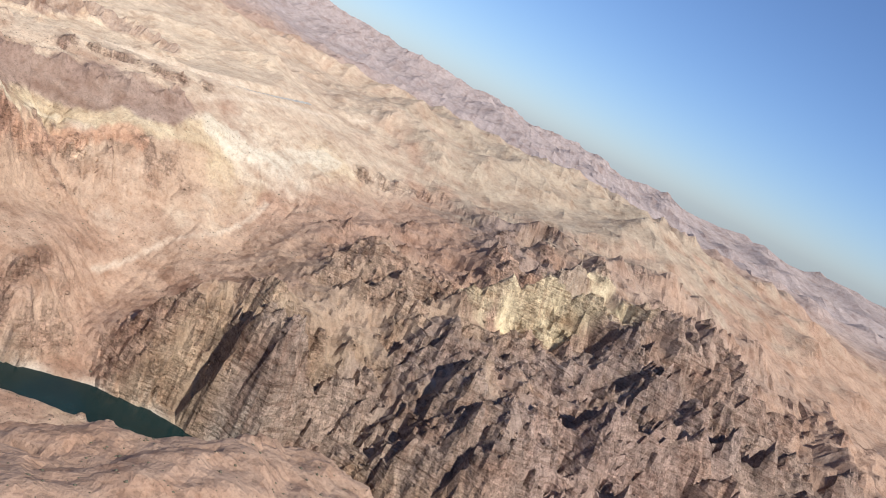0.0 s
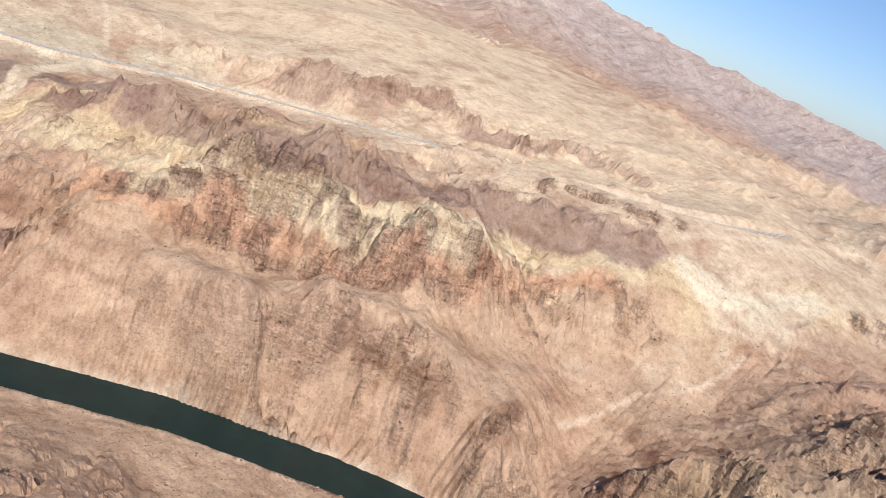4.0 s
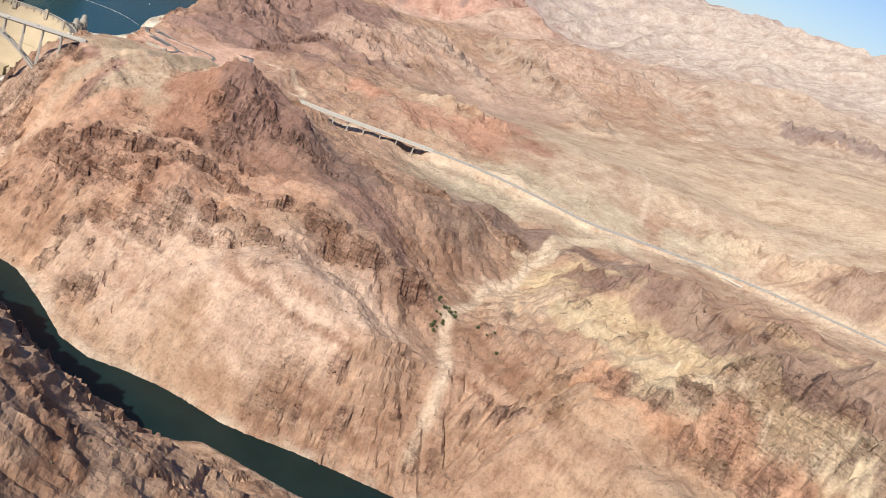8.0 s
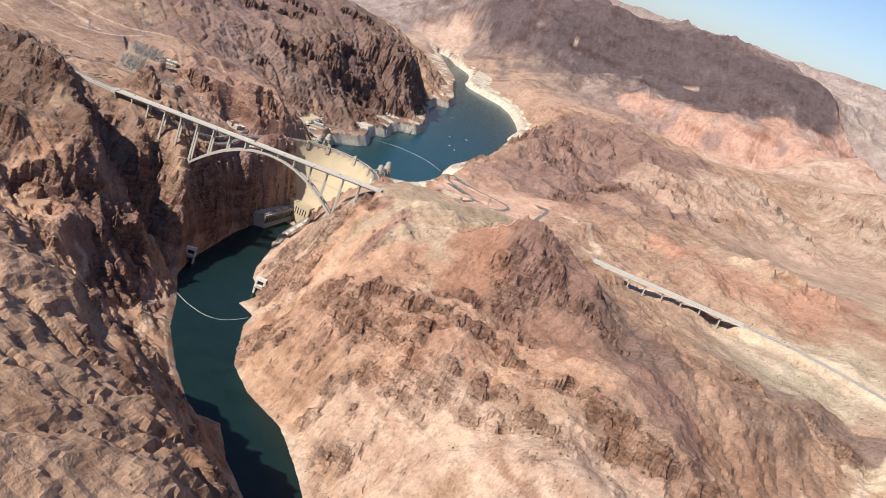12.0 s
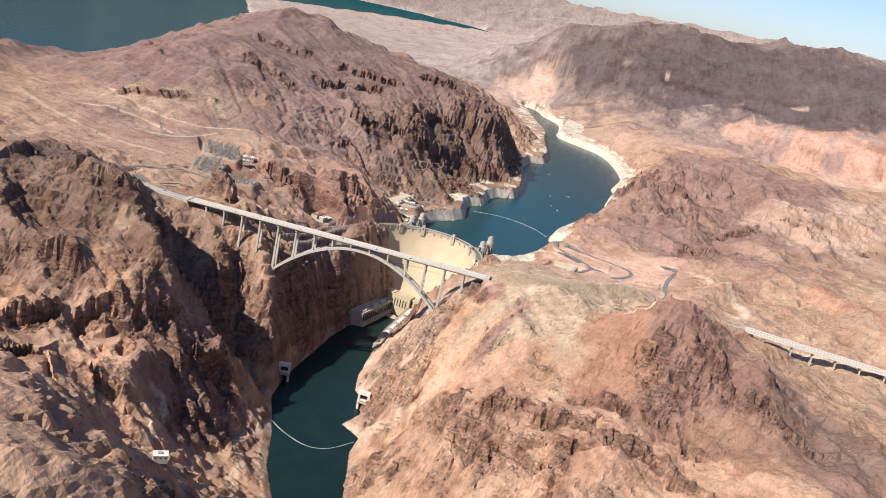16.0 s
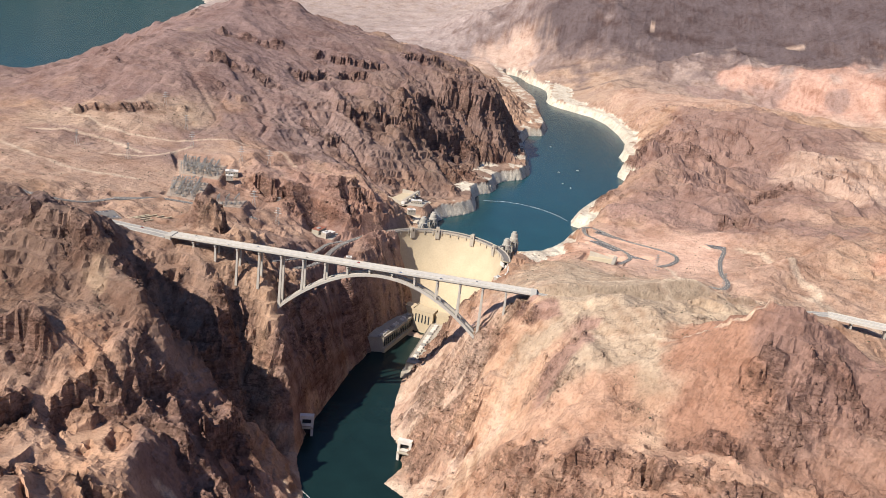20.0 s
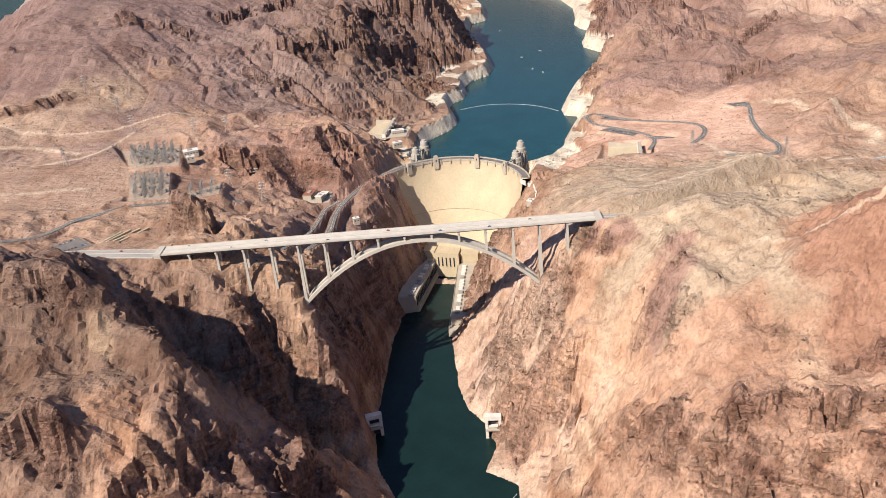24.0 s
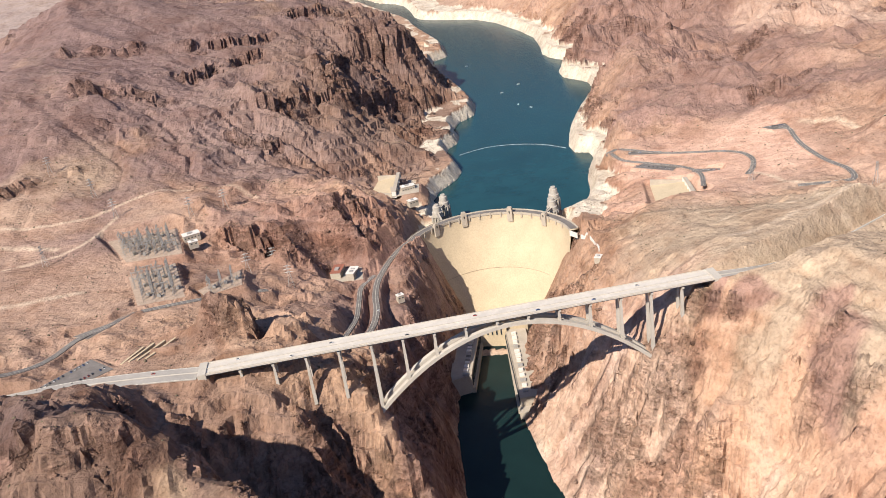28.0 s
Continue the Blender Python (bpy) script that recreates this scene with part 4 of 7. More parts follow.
# ---- pale tracks and dry stream beds: (width, points) ----
TRACKS = [
    (34, [(1088, 124), (1200, 60), (1309, -35), (1441, -145), (1620, -220), (1776, -310), (1890, -420), (2000, -590), (2100, -780), (2200, -1000), (2330, -1250), (2560, -1450)]),
    (4, [(480, 330), (520, 300), (600, 250), (700, 230)]), (6, [(430, 120), (520, 160), (600, 190), (700, 215)]), (4, [(500, 330), (505, 400), (490, 440)]),
    (5, [(-74, -348), (-50, -366), (-20, -398), (-24, -441), (-3, -475), (20, -540)]), (4, [(-67, -238), (-48, -266), (-55, -323), (-61, -390)]), (5, [(-160, -437), (-144, -429), (-127, -468), (-119, -521), (-100, -570)]),
    (5, [(1721, -1602), (1790, -1612), (1850, -1625), (1916, -1639), (1970, -1670), (2040, -1704), (2120, -1722), (2203, -1725)]), (7, [(727, 444), (701, 547), (664, 594)]), (9, [(740, 300), (763, 346), (727, 444)]),
    (16, [(740, 310), (800, 240), (880, 195), (980, 140), (1060, 70), (1150, -20)]), (10, [(1224, -361), (1174, -440), (1110, -470), (1050, -560), (990, -610), (965, -690), (950, -780), (900, -900)]),
    (7, [(1100, -455), (1150, -470), (1200, -400), (1260, -330), (1320, -310)]), (3, [(-900, 620), (-760, 560), (-640, 560), (-560, 600), (-500, 640), (-420, 640), (-330, 600)]), (3, [(-700, 420), (-600, 470), (-560, 560)]),
    (5, [(-560, 300), (-700, 280), (-850, 330), (-1000, 420)]), (5, [(-640, 470), (-760, 500), (-900, 480)]), (6, [(295, 85), (350, 95), (420, 116), (520, 80)]), (5, [(330, 190), (400, 200), (470, 160), (560, 150)]),
    (8, [(1700, -200), (1800, 0), (1820, 200), (1950, 420)]), (8, [(1791, -313), (1880, -250), (2050, -200), (2200, -100)]), (7, [(1600, -100), (1720, 150), (1760, 380)]), (9, [(2312, -1435), (2507, -1505), (2661, -1578), (2980, -1660), (3083, -1696), (3244, -1659)]),
    (3, [(560, -215), (470, -190), (400, -160), (330, -150)]),
]


# ---- rock beds that crop out along the badland scarp: (half width, strength, colour, points) ----
BEDS = [
    (45, 0.75, (0.30, 0.205, 0.155), [(1999, -409), (2092, -500), (2230, -545), (2324, -613), (2337, -770), (2375, -885)]), (38, 0.7, (0.30, 0.21, 0.16), [(2420, -880), (2524, -906), (2625, -989), (2639, -1161)]), (90, 0.6, (0.36, 0.28, 0.21), [(1855, 2204), (1910, 1639), (1958, 1314), (1965, 1030)]),
    (45, 0.8, (0.22, 0.165, 0.145), [(3149, 1523), (3428, 1410), (3499, 1248), (3577, 1011)]), (35, 0.7, (0.25, 0.185, 0.155), [(3767, 449), (3600, 250), (3470, 81)]), (60, 0.6, (0.33, 0.255, 0.195), [(1458, 1823), (1544, 1658), (1600, 1350)]),
    (75, 0.8, (0.42, 0.285, 0.19), [(1150, -860), (1285, -976), (1409, -1075), (1453, -1170), (1520, -1290), (1620, -1360), (1760, -1390), (1925, -1420), (2050, -1560)]),
    (60, 0.85, (0.26, 0.175, 0.135), [(1347, -509), (1360, -690), (1400, -880), (1490, -1000), (1617, -1109), (1720, -1190), (1900, -1160), (2040, -1270), (2180, -1430)]),
    (26, 0.75, (0.50, 0.385, 0.24), [(1190, -640), (1279, -750), (1330, -880), (1380, -965), (1469, -1092), (1560, -1180), (1630, -1275), (1760, -1300), (1888, -1258), (1990, -1350), (2060, -1440), (2223, -1532)]),
    (9, 0.7, (0.60, 0.49, 0.34), [(1300, -860), (1360, -970), (1455, -1110), (1540, -1200), (1610, -1290), (1740, -1318), (1880, -1285), (1980, -1372)]),
    (18, 0.8, (0.50, 0.30, 0.19), [(1164, -830), (1253, -960), (1350, -1012), (1406, -1077), (1461, -1194), (1547, -1275), (1689, -1345), (1964, -1372), (2020, -1450)]),
    (30, 0.75, (0.53, 0.425, 0.28), [(1177, -640), (1200, -740), (1250, -840), (1300, -925)]), (26, 0.8, (0.54, 0.44, 0.30), [(1465, -1090), (1553, -1190), (1640, -1285), (1760, -1300)]), (34, 0.7, (0.255, 0.165, 0.13), [(1279, -462), (1335, -540), (1339, -660), (1303, -687)]),
    (30, 0.7, (0.58, 0.50, 0.38), [(2222, -1519), (2265, -1605), (2400, -1690), (2500, -1752)]),
    (45, 0.8, (0.60, 0.49, 0.31), [(2060, -2350), (2170, -2440), (2260, -2465), (2330, -2520)]),
    (40, 0.8, (0.20, 0.14, 0.115), [(1104, -170), (1180, -230), (1290, -270), (1380, -330), (1440, -420)]),
    (26, 0.8, (0.56, 0.46, 0.33), [(1240, -330), (1330, -280), (1440, -225), (1500, -230)]),
    (60, 0.7, (0.28, 0.21, 0.17), [(2300, -2466), (2440, -2270), (2620, -2250)]), (70, 0.6, (0.29, 0.22, 0.175), [(1560, -2020), (1640, -2200), (1600, -2400)]), (60, 0.6, (0.29, 0.22, 0.18), [(1750, -2240), (1980, -2577), (1943, -2839)]),
    (70, 0.6, (0.42, 0.30, 0.20), [(1480, -2200), (1450, -2350)]), (50, 0.7, (0.17, 0.12, 0.10), [(700, -150), (760, -240), (800, -330)]), (45, 0.7, (0.25, 0.155, 0.115), [(540, -330), (640, -350), (740, -300)]),
        (50, 0.55, (0.40, 0.29, 0.21), [(-700, 700), (-760, 600), (-900, 560)]), (60, 0.6, (0.17, 0.115, 0.10), [(-60, 1180), (-90, 1330), (-20, 1500), (20, 1700)]),
]


# ---- geology, with some haze and shade put into the colours: patches (x, y, radius, colour) ----
TAN, RUST, BROWN, UMBER = (0.42, 0.275, 0.185), (0.32, 0.17, 0.115), (0.32, 0.205, 0.145), (0.21, 0.14, 0.105)
PINK, SAND, YELLOW, WHITE = (0.415, 0.285, 0.195), (0.52, 0.40, 0.285), (0.54, 0.42, 0.26), (0.60, 0.52, 0.40)
OLIVE, BASALT, RED, PURPLE = (0.40, 0.315, 0.225), (0.17, 0.125, 0.115), (0.41, 0.245, 0.19), (0.24, 0.155, 0.135)
VARNISH, PALE, CREAM, MAUVE = (0.19, 0.115, 0.09), (0.48, 0.35, 0.26), (0.50, 0.355, 0.245), (0.27, 0.17, 0.14)
PATCHES = [
    # last entry: western canyon wall, its shade put into the colour
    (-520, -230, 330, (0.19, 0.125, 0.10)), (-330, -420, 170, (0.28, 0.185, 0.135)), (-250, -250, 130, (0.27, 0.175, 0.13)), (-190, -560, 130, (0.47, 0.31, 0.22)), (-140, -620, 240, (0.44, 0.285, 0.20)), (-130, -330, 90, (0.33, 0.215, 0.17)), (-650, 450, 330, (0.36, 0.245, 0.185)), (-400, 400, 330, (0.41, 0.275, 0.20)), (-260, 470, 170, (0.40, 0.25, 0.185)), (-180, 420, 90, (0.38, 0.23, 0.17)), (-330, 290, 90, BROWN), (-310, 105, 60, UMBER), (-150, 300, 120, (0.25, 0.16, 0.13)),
    (-500, 1200, 600, (0.205, 0.14, 0.125)), (-800, 1500, 600, (0.205, 0.14, 0.125)), (-350, 950, 240, (0.25, 0.175, 0.15)), (-150, 1150, 260, UMBER), (-300, 1700, 420, UMBER), (-660, 740, 70, (0.50, 0.37, 0.24)), (-620, 690, 50, (0.50, 0.37, 0.24)), (-900, 900, 200, PURPLE), (-1250, 700, 300, BROWN), (-820, 950, 330, (0.225, 0.15, 0.13)), (-1120, 1000, 350, (0.225, 0.15, 0.13)), (-1300, 1250, 400, (0.225, 0.15, 0.13)), (-700, 1600, 500, (0.215, 0.145, 0.13)), (780, 820, 380, (0.32, 0.215, 0.165)), (1000, 400, 300, (0.34, 0.23, 0.175)), (620, 240, 160, (0.37, 0.26, 0.19)),
    (540, -240, 200, (0.37, 0.205, 0.145)), (650, -230, 170, (0.27, 0.165, 0.125)), (760, -280, 150, BROWN), (330, 150, 170, OLIVE), (460, 20, 160, OLIVE), (280, -200, 230, (0.44, 0.27, 0.185)), (420, -400, 230, (0.45, 0.29, 0.20)), (640, -560, 210, (0.42, 0.28, 0.19)), (130, 60, 130, (0.52, 0.36, 0.28)), (160, -150, 90, (0.62, 0.46, 0.36)), (125, 0, 60, (0.58, 0.46, 0.38)), (200, -10, 60, CREAM), (250, -110, 60, CREAM), (190, -230, 60, CREAM), (120, -90, 55, PALE), (240, -330, 70, CREAM), (302, -125, 30, (0.33, 0.19, 0.14)), (288, -185, 32, (0.33, 0.19, 0.14)), (230, -25, 18, (0.33, 0.2, 0.15)), (262, -58, 18, (0.36, 0.22, 0.16)), (400, -300, 50, CREAM), (470, -480, 70, (0.37, 0.215, 0.155)), (350, -450, 60, CREAM),
    (560, -690, 170, PINK), (800, -600, 120, BROWN), (1000, -420, 200, BROWN), (1050, -330, 90, UMBER), (530, 540, 230, (0.54, 0.355, 0.265)), (420, 500, 120, (0.54, 0.355, 0.265)), (900, 600, 300, BROWN), (700, 1150, 340, MAUVE), (520, 850, 130, MAUVE), (800, 1750, 380, MAUVE), (560, 1450, 150, MAUVE), (900, 1450, 250, BROWN), (470, 1050, 110, BROWN),
    (1150, 350, 260, PINK), (1300, 600, 260, TAN), (1200, 1000, 320, BROWN), (1100, -20, 150, OLIVE), (1400, -60, 200, OLIVE), (1600, 600, 400, SAND), (2200, 200, 800, SAND), (3000, 300, 900, SAND),
    (1250, 230, 70, RUST), (1400, 250, 60, RUST), (1150, -560, 90, SAND), (1300, -480, 120, YELLOW), (1400, -620, 150, UMBER), (1350, -780, 130, YELLOW), (1430, -900, 130, YELLOW), (1560, -720, 160, BROWN),
    (1250, -900, 130, PINK), (1330, -1020, 130, PINK), (1150, -1150, 260, PINK), (1500, -1130, 120, YELLOW), (1600, -1270, 110, YELLOW), (1720, -1310, 110, YELLOW), (1850, -1270, 120, YELLOW), (1960, -1330, 100, YELLOW),
    (1640, -1150, 120, BROWN), (1800, -1100, 160, BROWN), (1500, -1350, 160, PINK), (1700, -1430, 140, PINK), (1560, -1520, 130, PINK), (1800, -1530, 180, TAN), (2030, -1480, 130, WHITE), (2150, -1600, 110, YELLOW),
    (2000, -1700, 200, PINK), (2350, -1650, 130, WHITE), (2520, -1760, 120, YELLOW), (2000, -900, 260, SAND), (2300, -1100, 320, SAND), (2700, -1500, 420, SAND), (3300, -1200, 900, SAND),
    (1530, -1950, 200, (0.36, 0.265, 0.17)), (1500, -2080, 110, UMBER), (1700, -2200, 260, (0.33, 0.24, 0.16)), (1950, -2080, 200, (0.34, 0.24, 0.165)), (1850, -2550, 260, (0.30, 0.215, 0.15)), (2150, -2900, 300, (0.29, 0.21, 0.155)), (2000, -3200, 300, (0.28, 0.205, 0.155)), (2290, -2500, 130, YELLOW), (2230, -2560, 80, WHITE), (2300, -2100, 260, BROWN),
    (2630, -2281, 220, UMBER), (2400, -2800, 420, (0.33, 0.235, 0.175)), (3200, -2400, 500, OLIVE), (4000, -2500, 900, OLIVE), (1650, -2650, 260, (0.33, 0.235, 0.185)),
    (1450, 3200, 170, RED), (1800, 3150, 150, RED), (900, 2700, 420, (0.42, 0.28, 0.21)), (2300, 2900, 200, RED), (1150, 3100, 150, PALE), (2050, 2950, 140, PALE), (2700, 2000, 420, (0.44, 0.32, 0.25)), (200, 3500, 500, PINK), (500, 4500, 900, BASALT), (1100, 4400, 1000, BASALT), (1800, 4150, 750, BASALT),
    # last two: far ranges, paled to imitate haze
    (2300, 3500, 250, RED), (4500, 3300, 1700, (0.49, 0.41, 0.34)), (3300, 1500, 700, (0.46, 0.36, 0.275)),
]

# ---- narrower zones over them: (colour, places as x, y, radius) ----
ZONES = [
    ((0.52, 0.42, 0.26), [(2001, -2285, 40), (2060, -2356, 60), (2087, -2424, 60), (2110, -2490, 60), (2270, -2600, 55)]),
    ((0.405, 0.31, 0.22), [(300, -60, 110), (430, -60, 120), (380, -140, 90), (256, -40, 60), (350, -110, 75), (400, -185, 60), (321, -190, 45), (420, -225, 45), (351, -30, 85), (470, 40, 110), (330, 120, 130)]),
    ((0.44, 0.275, 0.19), [(295, -377, 75), (395, -440, 85), (458, -400, 70), (528, -430, 80), (633, -440, 80), (137, -117, 60), (230, -290, 70), (330, -300, 70)]),
    ((0.52, 0.375, 0.28), [(350, -560, 80), (500, -600, 110), (640, -680, 110), (780, -720, 100)]), ((0.50, 0.32, 0.215), [(215, -54, 34), (255, -176, 40), (191, -128, 40), (390, -470, 35), (560, -470, 30)]),
    ((0.50, 0.36, 0.27), [(125, 0, 50), (120, -215, 40), (95, 120, 60)]), ((0.33, 0.185, 0.125), [(600, -250, 120), (516, -253, 80), (477, -257, 65), (550, -290, 75), (491, -195, 60), (440, -300, 40), (596, -325, 60), (640, -350, 50), (530, -200, 70)]),
    ((0.23, 0.14, 0.11), [(550, -226, 34), (606, -228, 60), (650, -250, 65), (700, -285, 65), (571, -305, 26), (750, -320, 80), (810, -400, 70), (860, -500, 60)]), ((0.30, 0.185, 0.145), [(302, -125, 26), (288, -185, 28), (232, -25, 14), (262, -58, 14)]),
    # first: ridge rim, darkened for shadowed faces; last: canyon wall's shade below the bridge
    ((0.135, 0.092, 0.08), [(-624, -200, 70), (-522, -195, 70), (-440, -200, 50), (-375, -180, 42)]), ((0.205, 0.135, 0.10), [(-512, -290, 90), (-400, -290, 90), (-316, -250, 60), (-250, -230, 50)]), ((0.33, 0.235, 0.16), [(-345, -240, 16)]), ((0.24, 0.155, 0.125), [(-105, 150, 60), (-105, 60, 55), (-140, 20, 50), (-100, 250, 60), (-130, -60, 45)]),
    ((0.45, 0.28, 0.185), [(-253, -600, 80), (-190, -520, 60), (-376, -490, 50), (-289, -350, 45), (-250, -440, 50)]), ((0.24, 0.155, 0.125), [(-180, -390, 50), (-150, -290, 50), (-120, -420, 50)]),
    ((0.25, 0.16, 0.13), [(801, 1546, 260), (1150, 1750, 250), (900, 2000, 250), (987, 1258, 220), (620, 920, 160), (700, 730, 110), (850, 720, 120)]), ((0.57, 0.37, 0.275), [(430, 590, 90), (500, 540, 90), (560, 590, 80), (560, 480, 60), (600, 640, 60)]),
    ((0.40, 0.225, 0.155), [(1088, 330, 90), (1250, 290, 80), (1385, 400, 80), (980, 420, 80)]), ((0.45, 0.37, 0.265), [(1300, 20, 110), (1500, -120, 120), (1700, -220, 110), (1180, -60, 90)]), ((0.58, 0.445, 0.31), [(2400, 100, 500), (3100, 300, 700), (2000, 500, 300), (2700, -900, 500)]),
    ((0.44, 0.31, 0.235), [(1799, 1449, 350), (1479, 1620, 250), (2137, 1952, 300), (1550, 1150, 260), (1083, 1382, 150)]), ((0.105, 0.08, 0.08), [(1806, 3960, 330), (1400, 4150, 420), (950, 4350, 450), (2150, 3850, 250), (620, 4100, 260), (1000, 4060, 280), (1345, 3760, 240), (1660, 3640, 240), (1968, 3700, 230), (2140, 3620, 150), (238, 4260, 240), (1176, 3980, 250), (1780, 3880, 240), (860, 3900, 170), (2230, 3600, 80)]),
    ((0.47, 0.29, 0.22), [(1445, 3284, 150), (1680, 3246, 160), (1949, 3380, 120), (1209, 3400, 120), (2080, 3200, 150), (1110, 3430, 90), (1850, 3200, 130)]), ((0.29, 0.20, 0.17), [(1560, 3200, 50), (1330, 3340, 45), (1780, 3300, 50), (1240, 3300, 70), (1000, 3250, 120), (1950, 3230, 40)]), ((0.50, 0.36, 0.28), [(1808, 2900, 180), (2182, 2756, 200), (-94, 4118, 200), (-69, 3600, 200), (1500, 2980, 150)]),
    ((0.48, 0.36, 0.28), [(1440, 3745, 24), (700, 4120, 18)]),
]


def geology_and_light():
    wx, wy = X + 30 * fbm(X, Y, 120, 3, 81), Y + 30 * fbm(X, Y, 120, 3, 87)
    c = np.array(BROWN) * 0.5 + np.array(TAN) * 0.5 + np.zeros(X.shape + (3,))
    n = np.clip(0.5 + fbm(X, Y, 500, 5, 91), 0, 1)[..., None]
    c = c * (1 - 0.35 * n) + np.array(PINK) * 0.35 * n
    # distance haze painted into the colour: far land fades to grey-mauve
    far_haze = np.clip((np.hypot(X - 280, Y + 1750) - 4300) / 1500, 0, 1)[..., None]
    c = c * (1 - far_haze) + np.array((0.34, 0.275, 0.25)) * far_haze
    uneven = 0.5 * fbm(X, Y, 130, 5, 33, 0.6)
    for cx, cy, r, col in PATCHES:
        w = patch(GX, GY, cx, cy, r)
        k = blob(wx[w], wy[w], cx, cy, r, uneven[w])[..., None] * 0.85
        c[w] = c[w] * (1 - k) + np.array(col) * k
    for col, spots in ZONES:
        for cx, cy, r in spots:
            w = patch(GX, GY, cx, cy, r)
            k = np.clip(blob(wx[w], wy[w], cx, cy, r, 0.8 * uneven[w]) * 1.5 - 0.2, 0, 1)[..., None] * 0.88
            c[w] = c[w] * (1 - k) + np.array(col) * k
    for half, strength, col, pts in BEDS:
        a = np.array(pts, float)
        i0, i1 = np.searchsorted(GX, (a[:, 0].min() - 2 * half, a[:, 0].max() + 2 * half))
        j0, j1 = np.searchsorted(GY, (a[:, 1].min() - 2 * half, a[:, 1].max() + 2 * half))
        w = (slice(i0, i1), slice(j0, j1))
        k = np.clip((1.25 - to_line(wx[w], wy[w], pts) / half + 0.8 * uneven[w]) * 3.0, 0, 1)[..., None] * strength
        c[w] = c[w] * (1 - k) + np.array(col) * k
    # beds of darker and paler rock show as bands round the steep slopes
    gx, gy = np.gradient(resample(GX[::4], GY[::4], H[::4, ::4], X, Y), GX, GY)
    show = np.clip((np.hypot(gx, gy) - 0.18) * 2.2, 0, 1) * np.clip(0.45 + 1.1 * fbm(X, Y, 170, 4, 111), 0, 1)
    f = bedding(H) + 5 * fbm(X, Y, 30, 3, 113)
    zero = np.zeros(X.shape)
    band = perlin(f / 21, zero + 0.37, 115) + 0.8 * perlin(f / 9, zero + 0.61, 117) + 0.5 * perlin(f / 4.2, zero + 0.23, 119)
    dark = np.clip(-band * 1.5, 0, 1) * show
    pale = np.clip(band * 1.3, 0, 1) * show
    c = c * (1 - dark[..., None] * np.array((0.34, 0.43, 0.47))) * (1 + pale[..., None] * np.array((0.12, 0.12, 0.12)))
    # pale talus and sand on gentle hollows, dark varnish on steep crags
    gx, gy = np.gradient(H, GX, GY)
    slope = np.hypot(gx, gy)
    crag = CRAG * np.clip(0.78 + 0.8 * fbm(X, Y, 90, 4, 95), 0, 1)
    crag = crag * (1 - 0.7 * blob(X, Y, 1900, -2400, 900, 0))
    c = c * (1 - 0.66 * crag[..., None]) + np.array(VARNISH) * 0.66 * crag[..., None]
    wash = np.clip(0.28 - slope, 0, 0.28) / 0.28 * np.clip(0.3 + fbm(X, Y, 80, 4, 97), 0, 1)
    c = c * (1 - 0.25 * wash[..., None]) + np.array(SAND) * 0.25 * wash[..., None]
    for width, pts in TRACKS:
        line = curve([(*p, 0) for p in pts], 15)
        a = np.array([(p.x, p.y) for p in line])
        i0, i1 = np.searchsorted(GX, (a[:, 0].min() - 40, a[:, 0].max() + 40))
        j0, j1 = np.searchsorted(GY, (a[:, 1].min() - 40, a[:, 1].max() + 40))
        w = (slice(i0, i1), slice(j0, j1))
        k = np.clip(1.6 - to_line(X[w], Y[w], a) / width, 0, 1)[..., None] * 0.7
        c[w] = c[w] * (1 - k) + np.array((0.58, 0.46, 0.34)) * k
    # bleached band that the falling lake has left
    fringe = np.clip(1 - D_RIVER / 26, 0, 1) * np.clip((11 - H) / 5, 0, 1) * np.clip(0.5 + fbm(X, Y, 50, 3, 94), 0, 1) * 0.7
    c = c * (1 - fringe[..., None]) + np.array((0.55, 0.47, 0.37)) * fringe[..., None]
    ring = (D_LAKE < 130) & (H < np.where(X < -900, 146, np.where(X < 200, 163, 168)) + 7 * fbm(X, Y, 70, 3, 99)) & ((X - 37) * 0.23 + (Y - 402) * 0.97 > 120)
    c = np.where(ring[..., None], np.array((0.64, 0.57, 0.455)) * (0.92 + 0.1 * fbm(X, Y, 30, 3, 98))[..., None], c)
    CRAG[ring] *= 0.25
    grey = c.mean(-1, keepdims=True)
    c = (grey + (c - grey) * 1.0) * 0.86
    return np.clip(c * np.array((1.0, 1.0, 0.995)), 0.02, 0.9)


TINT = None


def tint_at(x, y):
    return np.stack([resample(GX, GY, TINT[..., k], x, y) for k in range(3)], -1)


def build_ground():
    global TINT
    TINT = geology_and_light()
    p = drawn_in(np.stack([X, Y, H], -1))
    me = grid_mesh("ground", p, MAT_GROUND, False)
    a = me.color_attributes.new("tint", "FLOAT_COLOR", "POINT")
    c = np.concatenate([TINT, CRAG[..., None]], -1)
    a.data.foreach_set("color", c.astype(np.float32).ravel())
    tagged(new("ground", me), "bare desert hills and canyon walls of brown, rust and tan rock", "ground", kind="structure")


def ground_z(x, y):
    return float(resample(GX, GY, H, np.array([float(x)]), np.array([float(y)]))[0])


build_ground()


